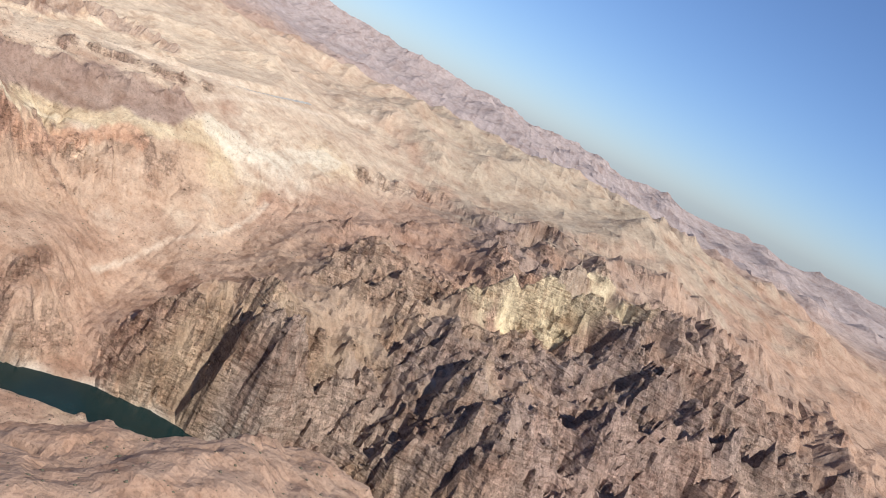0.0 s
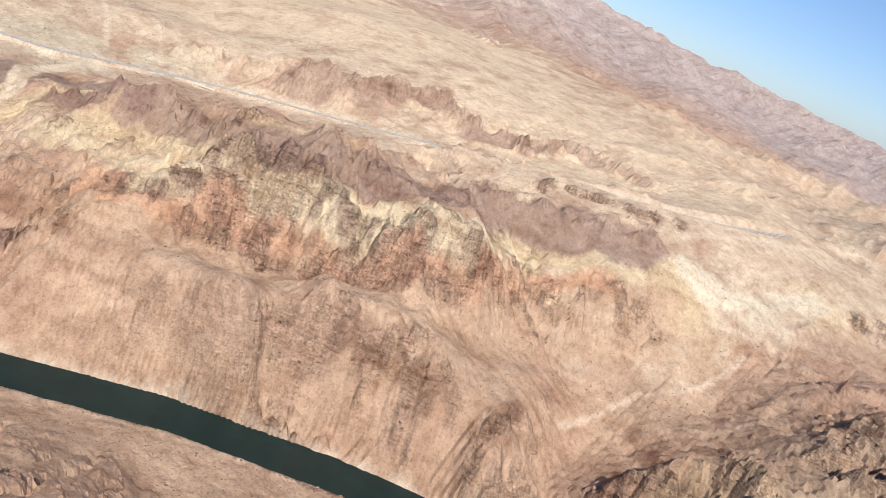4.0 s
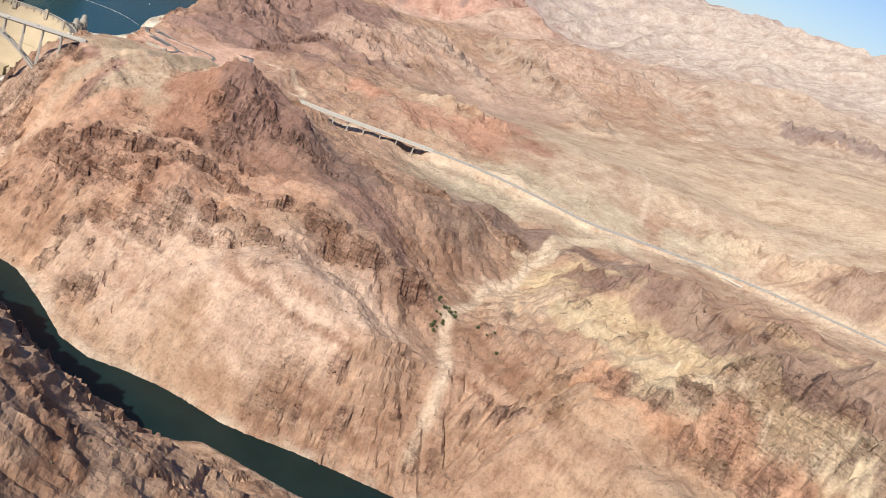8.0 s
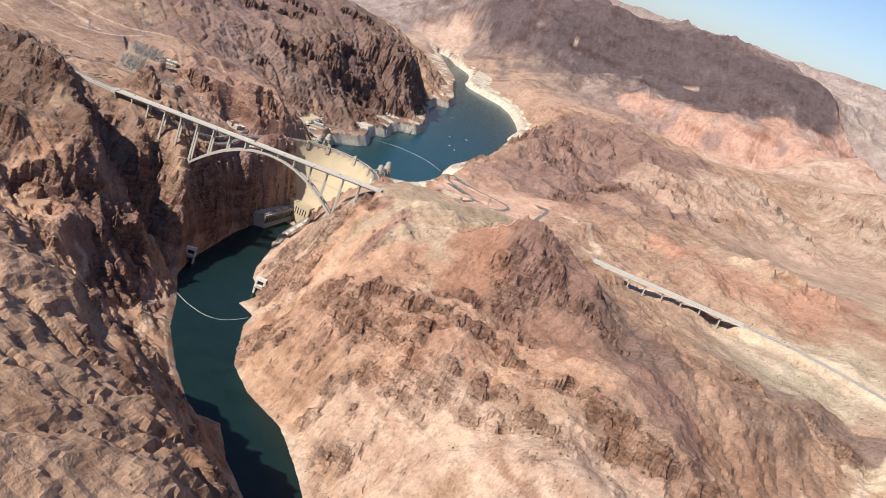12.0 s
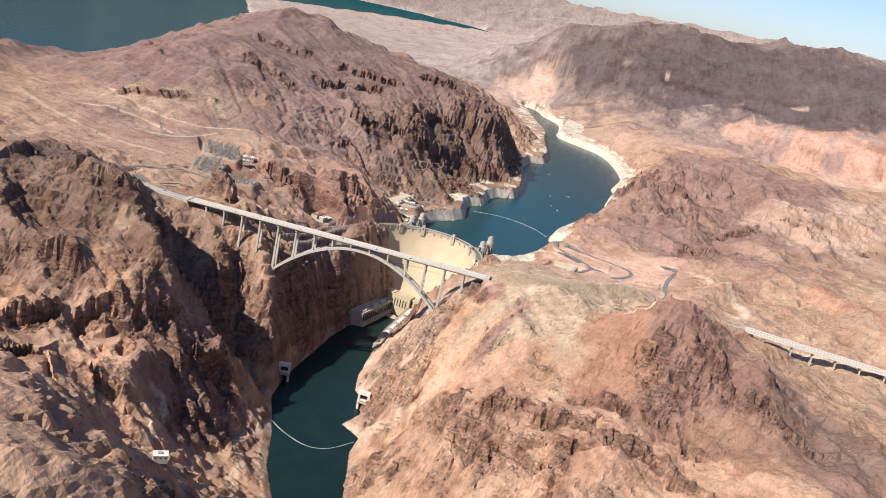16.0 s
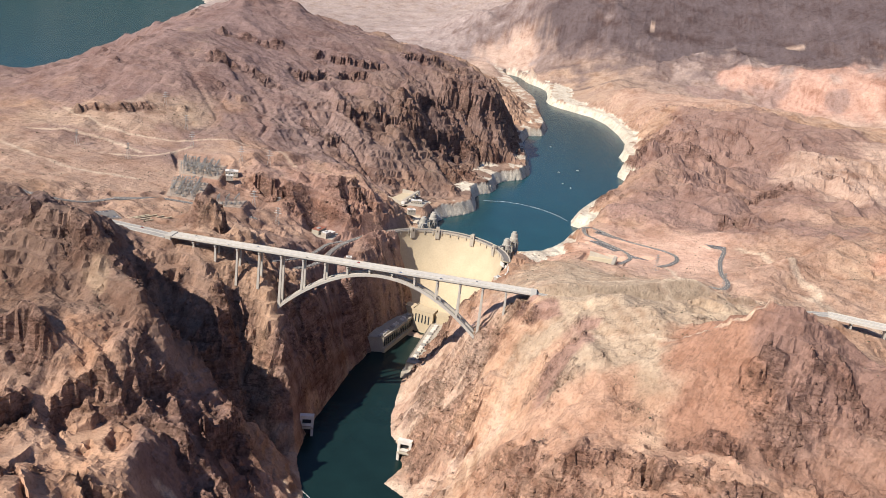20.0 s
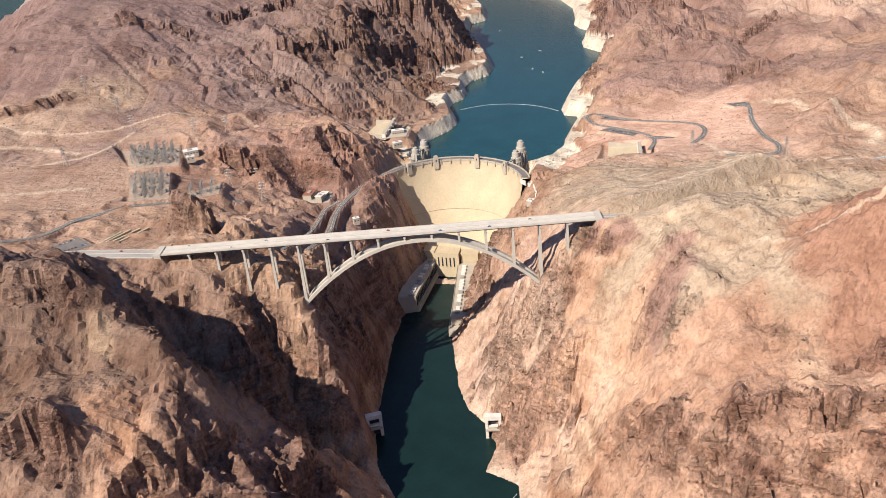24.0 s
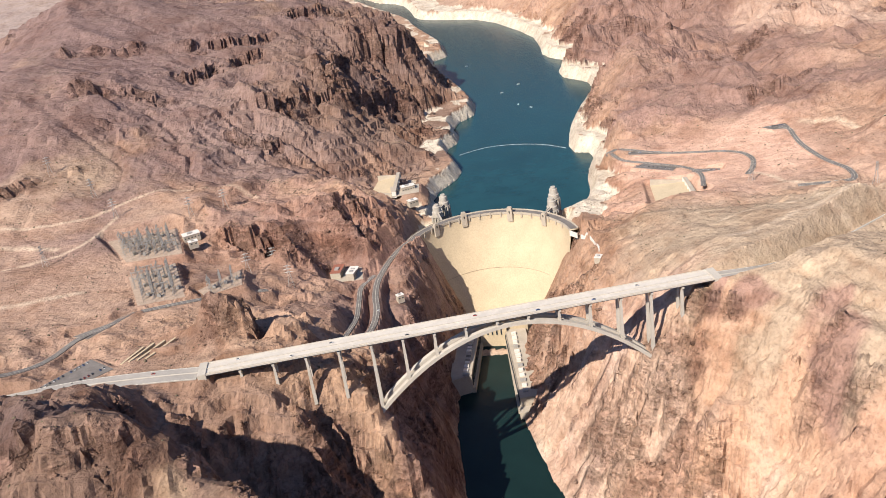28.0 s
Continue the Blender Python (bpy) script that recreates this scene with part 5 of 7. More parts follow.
# ---- water ----
def build_water():
    gx, gy = np.linspace(-400, 4600, 40), np.linspace(-6000, 400, 50)
    p = np.stack([*np.meshgrid(gx, gy, indexing="ij"), np.zeros((40, 50))], -1)
    tagged(new("river", grid_mesh("river", drawn_in(p), MAT_RIVER)), "dark green river at the bottom of the canyon", "water", kind="structure")
    gu, gv = np.linspace(-9000, 3000, 160), np.r_[np.linspace(127, 4000, 90), np.linspace(4100, 15000, 70)]
    u, v = np.meshgrid(gu, gv, indexing="ij")
    p = np.stack([DAM.x + DU.x * u + DV.x * v, DAM.y + DU.y * u + DV.y * v, np.full(u.shape, 134.0)], -1)
    tagged(new("lake", grid_mesh("lake", drawn_in(p), MAT_LAKE)), "deep blue-green reservoir behind the dam", "water", kind="structure")


build_water()


# ---- parts ----
def part(name, bm, mat, parent=None, label=""):
    me = bpy.data.meshes.new(name)
    bm.transform(Matrix.Scale(SCALE, 4))
    bm.to_mesh(me)
    bm.free()
    for mm in (mat if isinstance(mat, (list, tuple)) else (mat,)):
        me.materials.append(mm)
    ob = new(name, me)
    if parent:
        ob.parent = parent
    if label:
        ob["label"] = label
    return ob


def box(bm, x0, x1, y0, y1, z0, z1, m=None):
    v = [bm.verts.new((x, y, z)) for z in (z0, z1) for x, y in ((x0, y0), (x1, y0), (x1, y1), (x0, y1))]
    if m:
        for q in v:
            q.co = m @ q.co
    for f in ((3, 2, 1, 0), (4, 5, 6, 7), (0, 1, 5, 4), (1, 2, 6, 5), (2, 3, 7, 6), (3, 0, 4, 7)):
        bm.faces.new([v[i] for i in f])
    return v


def sweep(bm, frames, closed_ends=True):
    """A tube through rings of points, all with the same count."""
    rings = [[bm.verts.new(p) for p in ring] for ring in frames]
    n = len(rings[0])
    for a, b in zip(rings, rings[1:]):
        for i in range(n):
            bm.faces.new((a[i], a[(i + 1) % n], b[(i + 1) % n], b[i]))
    if closed_ends:
        bm.faces.new(rings[0][::-1])
        bm.faces.new(rings[-1])
    return rings


def shaft(bm, x, y, z0, z1, wx0, wy0, wx1, wy1):
    sweep(bm, [[(x - a, y - b, z), (x + a, y - b, z), (x + a, y + b, z), (x - a, y + b, z)] for z, a, b in ((z0, wx0, wy0), (z1, wx1, wy1))])


DECK_Z, SPRING_Z, SPAN = 275.0, 184.0, 161.5


def arch_z(x):
    return SPRING_Z + (264.0 - SPRING_Z) * (1 - (x / SPAN) ** 2)


def build_bridge():
    root = tagged(new("arch_bridge"), "pale concrete arch bridge carrying a highway high over the canyon", "bridge")
    x0, x1, w = -344.0, 235.0, 13.4
    bm = bmesh.new()
    box(bm, x0, x1, -w, w, DECK_Z - 0.5, DECK_Z)
    part("deck", bm, MAT_DECK, root, "pale concrete road deck")
    for y in (-9.0, -3.0, 3.0, 9.0):
        bm = bmesh.new()
        sweep(bm, [[(x, y - 1.5, DECK_Z - 0.5), (x, y - 0.9, DECK_Z - 3.2), (x, y + 0.9, DECK_Z - 3.2), (x, y + 1.5, DECK_Z - 0.5)] for x in (x0, x1)])
        part("girder", bm, MAT_STEEL, root, "steel box girder")
    for y in (-w + 0.3, w - 0.3, 0.0, -w + 3.2):
        bm = bmesh.new()
        box(bm, x0, x1, y - 0.25, y + 0.25, DECK_Z, DECK_Z + (1.1 if abs(y) > 1 else 0.9))
        part("parapet", bm, MAT_BRIDGE, root)
    for y in (-7.0, 7.0):
        bm = bmesh.new()
        rings = []
        for i in range(49):
            x = -SPAN - 4 + (2 * SPAN + 8) * i / 48
            z = arch_z(x)
            s = -2 * x / SPAN ** 2 * (264 - SPRING_Z)
            n = Vector((-s, 0, 1)).normalized() * 2.15
            rings.append([(x - n.x, y - 3, z - n.z), (x - n.x, y + 3, z - n.z), (x + n.x, y + 3, z + n.z), (x + n.x, y - 3, z + n.z)])
        sweep(bm, rings)
        part("arch_rib", bm, MAT_BRIDGE, root, "curved concrete arch rib")
    spandrel = [s * (18 + 35.9 * i) for s in (-1, 1) for i in range(4)]
    for x in spandrel:
        bm = bmesh.new()
        z = arch_z(x)
        box(bm, x - 1.2, x + 1.2, -4.1, 4.1, z - 1.4, z + 1.4)
        part("arch_strut", bm, MAT_STEEL, root)
    feet = [(x, arch_z(x) + 1.5) for x in spandrel] + [(s * SPAN, SPRING_Z - 2) for s in (-1, 1)]
    feet += [(x, min(ground_z(x, -7), ground_z(x, 7)) - 3) for x in (-198, -234.5, -271, -307.5, 198)]
    for x, z in feet:
        cap = DECK_Z - 3.2
        bm = bmesh.new()
        if cap - z > 3:
            box(bm, x - 1.5, x + 1.5, -11.5, 11.5, cap - 2.2, cap)
            part("cap_beam", bm, MAT_BRIDGE, root)
            for y in (-7, 7):
                bm = bmesh.new()
                tall = cap - 2.2 - z
                shaft(bm, x, y, z, cap - 2.2, 1.5 + tall * 0.008, 1.6 + tall * 0.006, 1.3, 1.5)
                part("column", bm, MAT_BRIDGE, root)
        else:
            box(bm, x - 1.2, x + 1.2, -11, 11, z - 1, cap)
            part("cap_beam", bm, MAT_BRIDGE, root)
    for s in (-1, 1):
        bm = bmesh.new()
        box(bm, s * (SPAN + 6) - 6, s * (SPAN + 6) + 6, -11, 11, SPRING_Z - 8, SPRING_Z - 1)
        part("springing_block", bm, MAT_BRIDGE, root)
    for xa, xb in ((x0 - 9, x0), (x1, x1 + 9)):
        bm = bmesh.new()
        box(bm, xa, xb, -14, 14, DECK_Z - 14, DECK_Z + 1.3)
        part("abutment", bm, MAT_BRIDGE, root)


build_bridge()

DAM_R, CREST_Z = 142.0, 179.0


def dam_face(a, z, back=False):
    """A point of the dam: a is the angle round the crest from the axis, z the height."""
    d = DU * math.sin(a) + DV * math.cos(a)
    crest = DAM + d * (DAM_R + (7 if back else -7))
    if back:
        return crest.x, crest.y, z
    t = max(0.0, (CREST_Z - 6 - z) / (CREST_Z - 6))
    off = 118 * t ** 1.45
    way = (d * -0.45 + DV * -0.75).normalized()
    q = crest + way * off
    return q.x, q.y, z


def build_dam():
    root = tagged(new("dam"), "tall curved cream concrete dam with a road along its crest", "dam")
    angles = [radians(-76 + 152 * i / 40) for i in range(41)]
    heights = [CREST_Z - 1, CREST_Z - 6, 160, 140, 120, 100, 80, 60, 40, 20, 0, -10]
    bm = bmesh.new()
    front = [[bm.verts.new(dam_face(a, z)) for z in heights] for a in angles]
    back = [[bm.verts.new(dam_face(a, z, True)) for z in (heights[0], -10)] for a in angles]
    for p, q in zip(front, front[1:]):
        for i in range(len(heights) - 1):
            bm.faces.new((p[i], p[i + 1], q[i + 1], q[i]))
    for p, q in zip(back, back[1:]):
        bm.faces.new((q[0], q[1], p[1], p[0]))
    for f, b, g, c in zip(front, back, front[1:], back[1:]):
        bm.faces.new((f[0], g[0], c[0], b[0]))
    for p in part("wall", bm, MAT_DAM, root, "smooth cream concrete dam face with faint joints").data.polygons:
        p.use_smooth = True

    def ring(name, r0, r1, z0, z1, mat, label="", a0=-74, a1=74):
        bm = bmesh.new()
        rows = []
        for i in range(49):
            a = radians(a0 + (a1 - a0) * i / 48)
            d = DU * math.sin(a) + DV * math.cos(a)
            p, q = DAM + d * r0, DAM + d * r1
            rows.append([(p.x, p.y, z0), (q.x, q.y, z0), (q.x, q.y, z1), (p.x, p.y, z1)])
        sweep(bm, rows)
        part(name, bm, mat, root, label)

    ring("crest_road", DAM_R - 5.4, DAM_R + 5.4, CREST_Z - 1.2, CREST_Z - 0.6, MAT_ASPHALT, "grey crest road")
    ring("pavement", DAM_R - 7.2, DAM_R - 5.4, CREST_Z - 1.2, CREST_Z - 0.4, MAT_CONCRETE)
    ring("pavement", DAM_R + 5.4, DAM_R + 7.2, CREST_Z - 1.2, CREST_Z - 0.4, MAT_CONCRETE)
    ring("parapet", DAM_R - 7.9, DAM_R - 7.2, CREST_Z - 3.2, CREST_Z + 0.8, MAT_CONCRETE)
    ring("parapet", DAM_R + 7.2, DAM_R + 7.8, CREST_Z - 3.2, CREST_Z + 0.8, MAT_CONCRETE)
    # drainage line half way up the face
    bm = bmesh.new()
    for i in range(24):
        a, b = radians(-50 + 100 * i / 24), radians(-50 + 100 * (i + 1) / 24)
        p, q = [Vector(dam_face(k, 92)) - Vector((DV.x, DV.y, 0)) * 0.6 for k in (a, b)]
        v = [bm.verts.new(c) for c in (p, q, q + Vector((0, 0, 0.8)), p + Vector((0, 0, 0.8)))]
        bm.faces.new(v)
    part("drain_ledge", bm, MAT_STAIN, root, "thin darker ledge across the face")
    # elevator and utility towers on the crest, and the small half towers between
    for a, tall in ((-22, 11), (13, 11), (-46, 7), (42, 7)):
        d = DU * math.sin(radians(a)) + DV * math.cos(radians(a))
        c = DAM + d * (DAM_R - 8.5)
        m = Matrix.Translation((c.x, c.y, 0)) @ Matrix.Rotation(math.atan2(DU.y, DU.x) - radians(a), 4, "Z")
        bm = bmesh.new()
        box(bm, -4.6, 4.6, -3.2, 3.2, CREST_Z - 16, CREST_Z + tall * 0.55, m)
        box(bm, -3.9, 3.9, -2.6, 2.6, CREST_Z + tall * 0.55, CREST_Z + tall * 0.9, m)
        box(bm, -3.0, 3.0, -1.9, 1.9, CREST_Z + tall * 0.9, CREST_Z + tall, m)
        tower = part("crest_tower", bm, MAT_CONCRETE, root, "stepped concrete tower on the crest")
        bm = bmesh.new()
        box(bm, -1.0, 1.0, -3.5, -3.2, CREST_Z - 0.4, CREST_Z + 3.6, m)
        part("doorway", bm, MAT_DARK, tower, "dark bronze doorway")
    for a in range(-66, 70, 8):
        d = DU * math.sin(radians(a)) + DV * math.cos(radians(a))
        c = DAM + d * (DAM_R - 8.0)
        m = Matrix.Translation((c.x, c.y, 0)) @ Matrix.Rotation(math.atan2(DU.y, DU.x) - radians(a), 4, "Z")
        bm = bmesh.new()
        box(bm, -1.1, 1.1, -1.0, 0.6, CREST_Z - 8.5, CREST_Z + 1.6, m)
        part("half_tower", bm, MAT_CONCRETE, root)


MAT_DAM = plain("cream_dam_concrete", (0.50, 0.41, 0.275), 0.9, vary=0.10, scale=0.03, bump=0.1)
MAT_DARK = plain("dark_opening", (0.03, 0.03, 0.032), 0.6, vary=0.2)
MAT_STAIN = plain("damp_concrete", (0.36, 0.30, 0.21), 0.9, vary=0.2)
MAT_ROOF = plain("white_roof", (0.68, 0.64, 0.57), 0.7, vary=0.12, scale=0.1)
MAT_METAL = plain("galvanised_steel", (0.37, 0.36, 0.33), 0.5, 0.15, 0.2)
MAT_GLASS = plain("dark_glass", (0.03, 0.04, 0.05), 0.15, vary=0.2, spec=0.5)
MAT_WHITE = plain("white_paint", (0.78, 0.78, 0.76), 0.5, vary=0.05)
MAT_REDROOF = plain("rust_red_roof", (0.30, 0.12, 0.08), 0.7, vary=0.2)
MAT_LINE = plain("road_paint", (0.75, 0.72, 0.6), 0.7, vary=0.15)
MAT_TYRE = plain("black_rubber", (0.02, 0.02, 0.02), 0.8)
MAT_BUSH = plain("dusty_green_leaves", (0.10, 0.12, 0.05), 0.9, vary=0.4, scale=0.4)
MAT_SHRUB = plain("grey_green_shrub", (0.13, 0.11, 0.07), 0.95, vary=0.4, scale=0.4)
MAT_BARK = plain("grey_bark", (0.16, 0.12, 0.09), 0.9, vary=0.3)
CAR_COLOURS = [plain("car_paint_" + n, c, 0.3, vary=0.05, spec=0.5) for n, c in
               (("white", (0.75, 0.75, 0.74)), ("silver", (0.45, 0.46, 0.47)), ("black", (0.03, 0.03, 0.035)), ("red", (0.35, 0.04, 0.03)), ("blue", (0.05, 0.10, 0.25)))]
build_dam()


# ---- roads ----
def along(line):
    """Points of a line with the unit vector to their left."""
    p = [Vector(q) for q in line]
    for i, q in enumerate(p):
        d = (p[min(i + 1, len(p) - 1)] - p[max(i - 1, 0)]).to_2d().normalized()
        yield q, Vector((-d.y, d.x, 0))


def strip(bm, line, off, half, z0, z1):
    sweep(bm, [[q + n * (off - half) + Vector((0, 0, z0)), q + n * (off + half) + Vector((0, 0, z0)), q + n * (off + half) + Vector((0, 0, z1)), q + n * (off - half) + Vector((0, 0, z1))] for q, n in along(line)])


ROAD_TEXT = {"highway_west": "four-lane highway leading to the bridge", "highway_east": "highway leaving the bridge through a rock cut", "highway_valley": "straight pale highway along the desert valley",
             "old_road": "narrow grey road below the substation", "dam_road_west": "grey road curving down to the dam crest", "side_road": "narrow service road on the cliff",
             "canyon_road": "grey road winding up from the dam", "terrace_road": "short grey road past parking bays", "hook_road": "grey road bending in a hook over reddish ground"}


def build_roads():
    for name, line in ROAD_LINES.items():
        width = ROADS[name][0]
        bm = bmesh.new()
        strip(bm, line, 0, width / 2, -1.5, 0.25)
        wide = width > 12
        road = tagged(part("road", bm, MAT_PALEROAD if wide else MAT_ASPHALT), ROAD_TEXT[name], "road", kind="structure")
        marks = ((-width / 2 + 1.0, 0.18), (width / 2 - 1.0, 0.18), (0.0, 0.6)) if wide else ((0.0, 0.14), (-width / 2 + 0.5, 0.1), (width / 2 - 0.5, 0.1))
        for off, half in marks:
            bm = bmesh.new()
            strip(bm, line, off, half, 0.2, 0.3 if off or not wide else 0.9)
            part("median_barrier" if wide and not off else "lane_line", bm, MAT_BRIDGE if wide and not off else MAT_LINE, road)


MAT_PALEROAD = plain("pale_worn_pavement", (0.34, 0.32, 0.285), 0.9, vary=0.15, scale=0.05)
build_roads()


def build_pads():
    looks = [(MAT_ASPHALT, "grey asphalt car park by the highway"), (MAT_ASPHALT, "grey asphalt lay-by on the old road"), (MAT_ASPHALT, "small dark asphalt overlook"), (MAT_GRAVEL, "gravel yard of the upper substation"),
             (MAT_GRAVEL, "gravel yard of the lower substation"), (MAT_GRAVEL, "gravel yard of the small switchyard"), (MAT_CONCRETE, "concrete terrace of the visitor centre"), (MAT_ASPHALT, "asphalt parking bays beside the road"),
             (MAT_CONCRETE, "concrete apron above the spillway"), (MAT_ASPHALT, "asphalt car park inside the road bend"), (MAT_ASPHALT, "asphalt car park beside the terrace road")]
    for (poly, z), (mat, text) in zip(PADS, looks):
        bm = bmesh.new()
        top = [bm.verts.new((x, y, z + 0.12)) for x, y in poly]
        low = [bm.verts.new((x, y, z - 2)) for x, y in poly]
        n = len(top)
        bm.faces.new(top)
        for i in range(n):
            bm.faces.new((low[i], low[(i + 1) % n], top[(i + 1) % n], top[i]))
        bmesh.ops.recalc_face_normals(bm, faces=bm.faces)
        tagged(part("pavement", bm, mat), text, "pavement", kind="structure")


MAT_GRAVEL = plain("grey_gravel", (0.40, 0.31, 0.235), 0.95, vary=0.25, scale=0.2)
build_pads()


# ---- highway viaduct over the wash ----
def build_viaduct():
    root = tagged(new("viaduct"), "long low concrete highway viaduct on twin piers", "bridge")
    line = [tuple(p) for p in curve([(738, 190, 249), (828, 172, 249), (950, 150, 249.5), (1090, 124, 250)], 20)]
    for off in (-7.2, 7.2):
        bm = bmesh.new()
        strip(bm, line, off, 6.4, -2.6, 0.3)
        part("deck", bm, MAT_DECK, root)
        for s in (-6.2, 6.2):
            bm = bmesh.new()
            strip(bm, line, off + s, 0.25, 0.3, 1.3)
            part("parapet", bm, MAT_BRIDGE, root)
    marks = list(along(line))
    for i in range(2, len(marks) - 1, 2):
        q, n = marks[i]
        for off in (-7.2, 7.2):
            c = q + n * off
            g = ground_z(c.x, c.y) - 3
            bm = bmesh.new()
            shaft(bm, c.x, c.y, g, q.z - 4.2, 1.3, 1.3, 1.3, 1.3)
            pier = part("pier", bm, MAT_BRIDGE, root)
            bm = bmesh.new()
            m = Matrix.Translation(c) @ Matrix.Rotation(math.atan2(n.y, n.x), 4, "Z")
            box(bm, -5.6, 5.6, -1.2, 1.2, -4.3, -2.5, m)
            part("pier_head", bm, MAT_BRIDGE, pier)


build_viaduct()


# ---- power plant at the foot of the dam ----
def block(name, quad, z0, z1, mat, parent, label="", cap=0.0):
    bm = bmesh.new()
    lo, hi = [bm.verts.new((x, y, z0)) for x, y in quad], [bm.verts.new((x, y, z1)) for x, y in quad]
    n = len(quad)
    bm.faces.new(hi), bm.faces.new(lo[::-1])
    for i in range(n):
        bm.faces.new((lo[i], lo[(i + 1) % n], hi[(i + 1) % n], hi[i]))
    bmesh.ops.recalc_face_normals(bm, faces=bm.faces)
    ob = part(name, bm, mat, parent, label)
    if cap:
        c = Vector((sum(q[0] for q in quad) / n, sum(q[1] for q in quad) / n))
        bm = bmesh.new()
        for i in range(n):
            a, b = Vector(quad[i]), Vector(quad[(i + 1) % n])
            d = (b - a).normalized()
            w = Vector((-d.y, d.x)) * (0.5 if (c - a).dot(Vector((-d.y, d.x))) > 0 else -0.5)
            p = [a, b, b + w, a + w]
            lo, hi = [bm.verts.new((*q, z1)) for q in p], [bm.verts.new((*q, z1 + cap)) for q in p]
            bm.faces.new(hi)
            for k in range(4):
                bm.faces.new((lo[k], lo[(k + 1) % 4], hi[(k + 1) % 4], hi[k]))
        bmesh.ops.recalc_face_normals(bm, faces=bm.faces)
        part("roof_edge", bm, mat, ob)
    return ob


def facade_boxes(parent, a, b, z0, z1, count, width, depth, mat, name):
    """A row of upright openings along the wall from a to b, standing a little proud."""
    a, b = Vector(a), Vector(b)
    d = (b - a).normalized()
    ang = math.atan2(d.y, d.x)
    for i in range(count):
        c = a.lerp(b, (i + 0.5) / count)
        bm = bmesh.new()
        box(bm, -width / 2, width / 2, -depth, depth, z0, z1, Matrix.Translation((c.x, c.y, 0)) @ Matrix.Rotation(ang, 4, "Z"))
        part(name, bm, mat, parent)


def build_plant():
    root = tagged(new("power_plant"), "u-shaped concrete power plant with two long wings along the river", "power plant")
    west = block("wing", [(6, 412), (-32, 268), (-66, 262), (-32, 422)], -6, 30, MAT_CONCRETE, root, "long concrete wing with tall windows", 1.2)
    east = block("wing", [(44, 392), (27, 190), (58, 187), (78, 384)], -6, 26, MAT_CONCRETE, root, "long concrete wing with transformers on its roof", 1.2)
    mid = block("central_hall", [(0, 398), (46, 384), (52, 414), (8, 432)], -6, 47, MAT_DAM, root, "central hall against the foot of the dam", 1.5)
    block("toe_block", [(-34, 424), (2, 411), (8, 432), (-26, 446)], -6, 45, MAT_DAM, root, "cream concrete block at the dam's foot")
    block("toe_block", [(50, 392), (82, 384), (86, 404), (54, 414)], -6, 45, MAT_DAM, root, "cream concrete block at the dam's foot")
    block("tailrace_deck", [(9, 408), (-28, 266), (-33, 267), (5, 410)], -6, 9, MAT_CONCRETE, root)
    block("tailrace_deck", [(43, 392), (22, 190), (27, 189), (47, 392)], -6, 9, MAT_CONCRETE, root)
    facade_boxes(west, (6.6, 411), (-31.4, 268), 11, 26, 17, 4.2, 0.5, MAT_GLASS, "window")
    facade_boxes(east, (43.4, 391), (26.4, 191), 11, 22, 18, 4.2, 0.5, MAT_GLASS, "window")
    facade_boxes(mid, (5, 396.3), (41, 385.3), 22, 40, 5, 2.2, 0.6, MAT_GLASS, "window")
    rnd = random.Random(3)
    for k, (a, b) in enumerate((((-6, 405), (-42, 268)), ((56, 380), (38, 200)))):
        a, b = Vector(a), Vector(b)
        ang = math.atan2((b - a).y, (b - a).x)
        for i in range(13):
            c = a.lerp(b, (i + 0.5) / 13)
            m = Matrix.Translation((c.x, c.y, 0)) @ Matrix.Rotation(ang, 4, "Z")
            z = 30 if k == 0 else 26
            bm = bmesh.new()
            box(bm, -3.2, 3.2, -4.5 + rnd.random(), 3 + rnd.random(), z, z + 2.0 + rnd.random() * 2, m)
            unit = part("roof_unit", bm, MAT_ROOF if rnd.random() < 0.6 else MAT_METAL, west if k == 0 else east)
    block("parking_deck", [(29, 205), (22, 176), (50, 168), (66, 186), (62, 212)], -6, 12, MAT_CONCRETE, root, "paved platform at the end of the east wing")
    block("service_block", [(60, 222), (64, 205), (78, 209), (74, 226)], 4, 24, MAT_ROOF, root, "white service building")


build_plant()


def build_intake(x, y, top, radius):
    root = tagged(new("intake_tower"), "round fluted concrete intake tower standing in the lake", "tower", "intake towers")
    bm = bmesh.new()
    rings = []
    for z, r in ((100, radius), (top - 22, radius * 0.86), (top - 20, radius * 0.98), (top - 14, radius * 0.98), (top - 13, radius * 0.8), (top - 4, radius * 0.74), (top - 3.4, radius * 0.5), (top, radius * 0.46)):
        rings.append([(x + r * math.cos(a), y + r * math.sin(a), z) for a in [2 * math.pi * i / 24 for i in range(24)]])
    sweep(bm, rings)
    part("shaft", bm, MAT_TOWER, root)
    for i in range(12):
        a = 2 * math.pi * i / 12
        bm = bmesh.new()
        m = Matrix.Translation((x, y, 0)) @ Matrix.Rotation(a, 4, "Z")
        box(bm, radius * 0.8, radius * 1.22, -0.8, 0.8, 100, top - 22, m)
        part("fin", bm, MAT_TOWER, root)
    bm = bmesh.new()
    bmesh.ops.create_cone(bm, cap_ends=True, segments=16, radius1=radius * 1.15, radius2=radius * 1.15, depth=1.6, matrix=Matrix.Translation((x, y, top - 21.5)))
    part("gallery", bm, MAT_TOWER, root)
    return root


MAT_TOWER = plain("weathered_tower_concrete", (0.42, 0.39, 0.33), 0.85, vary=0.2, scale=0.15)


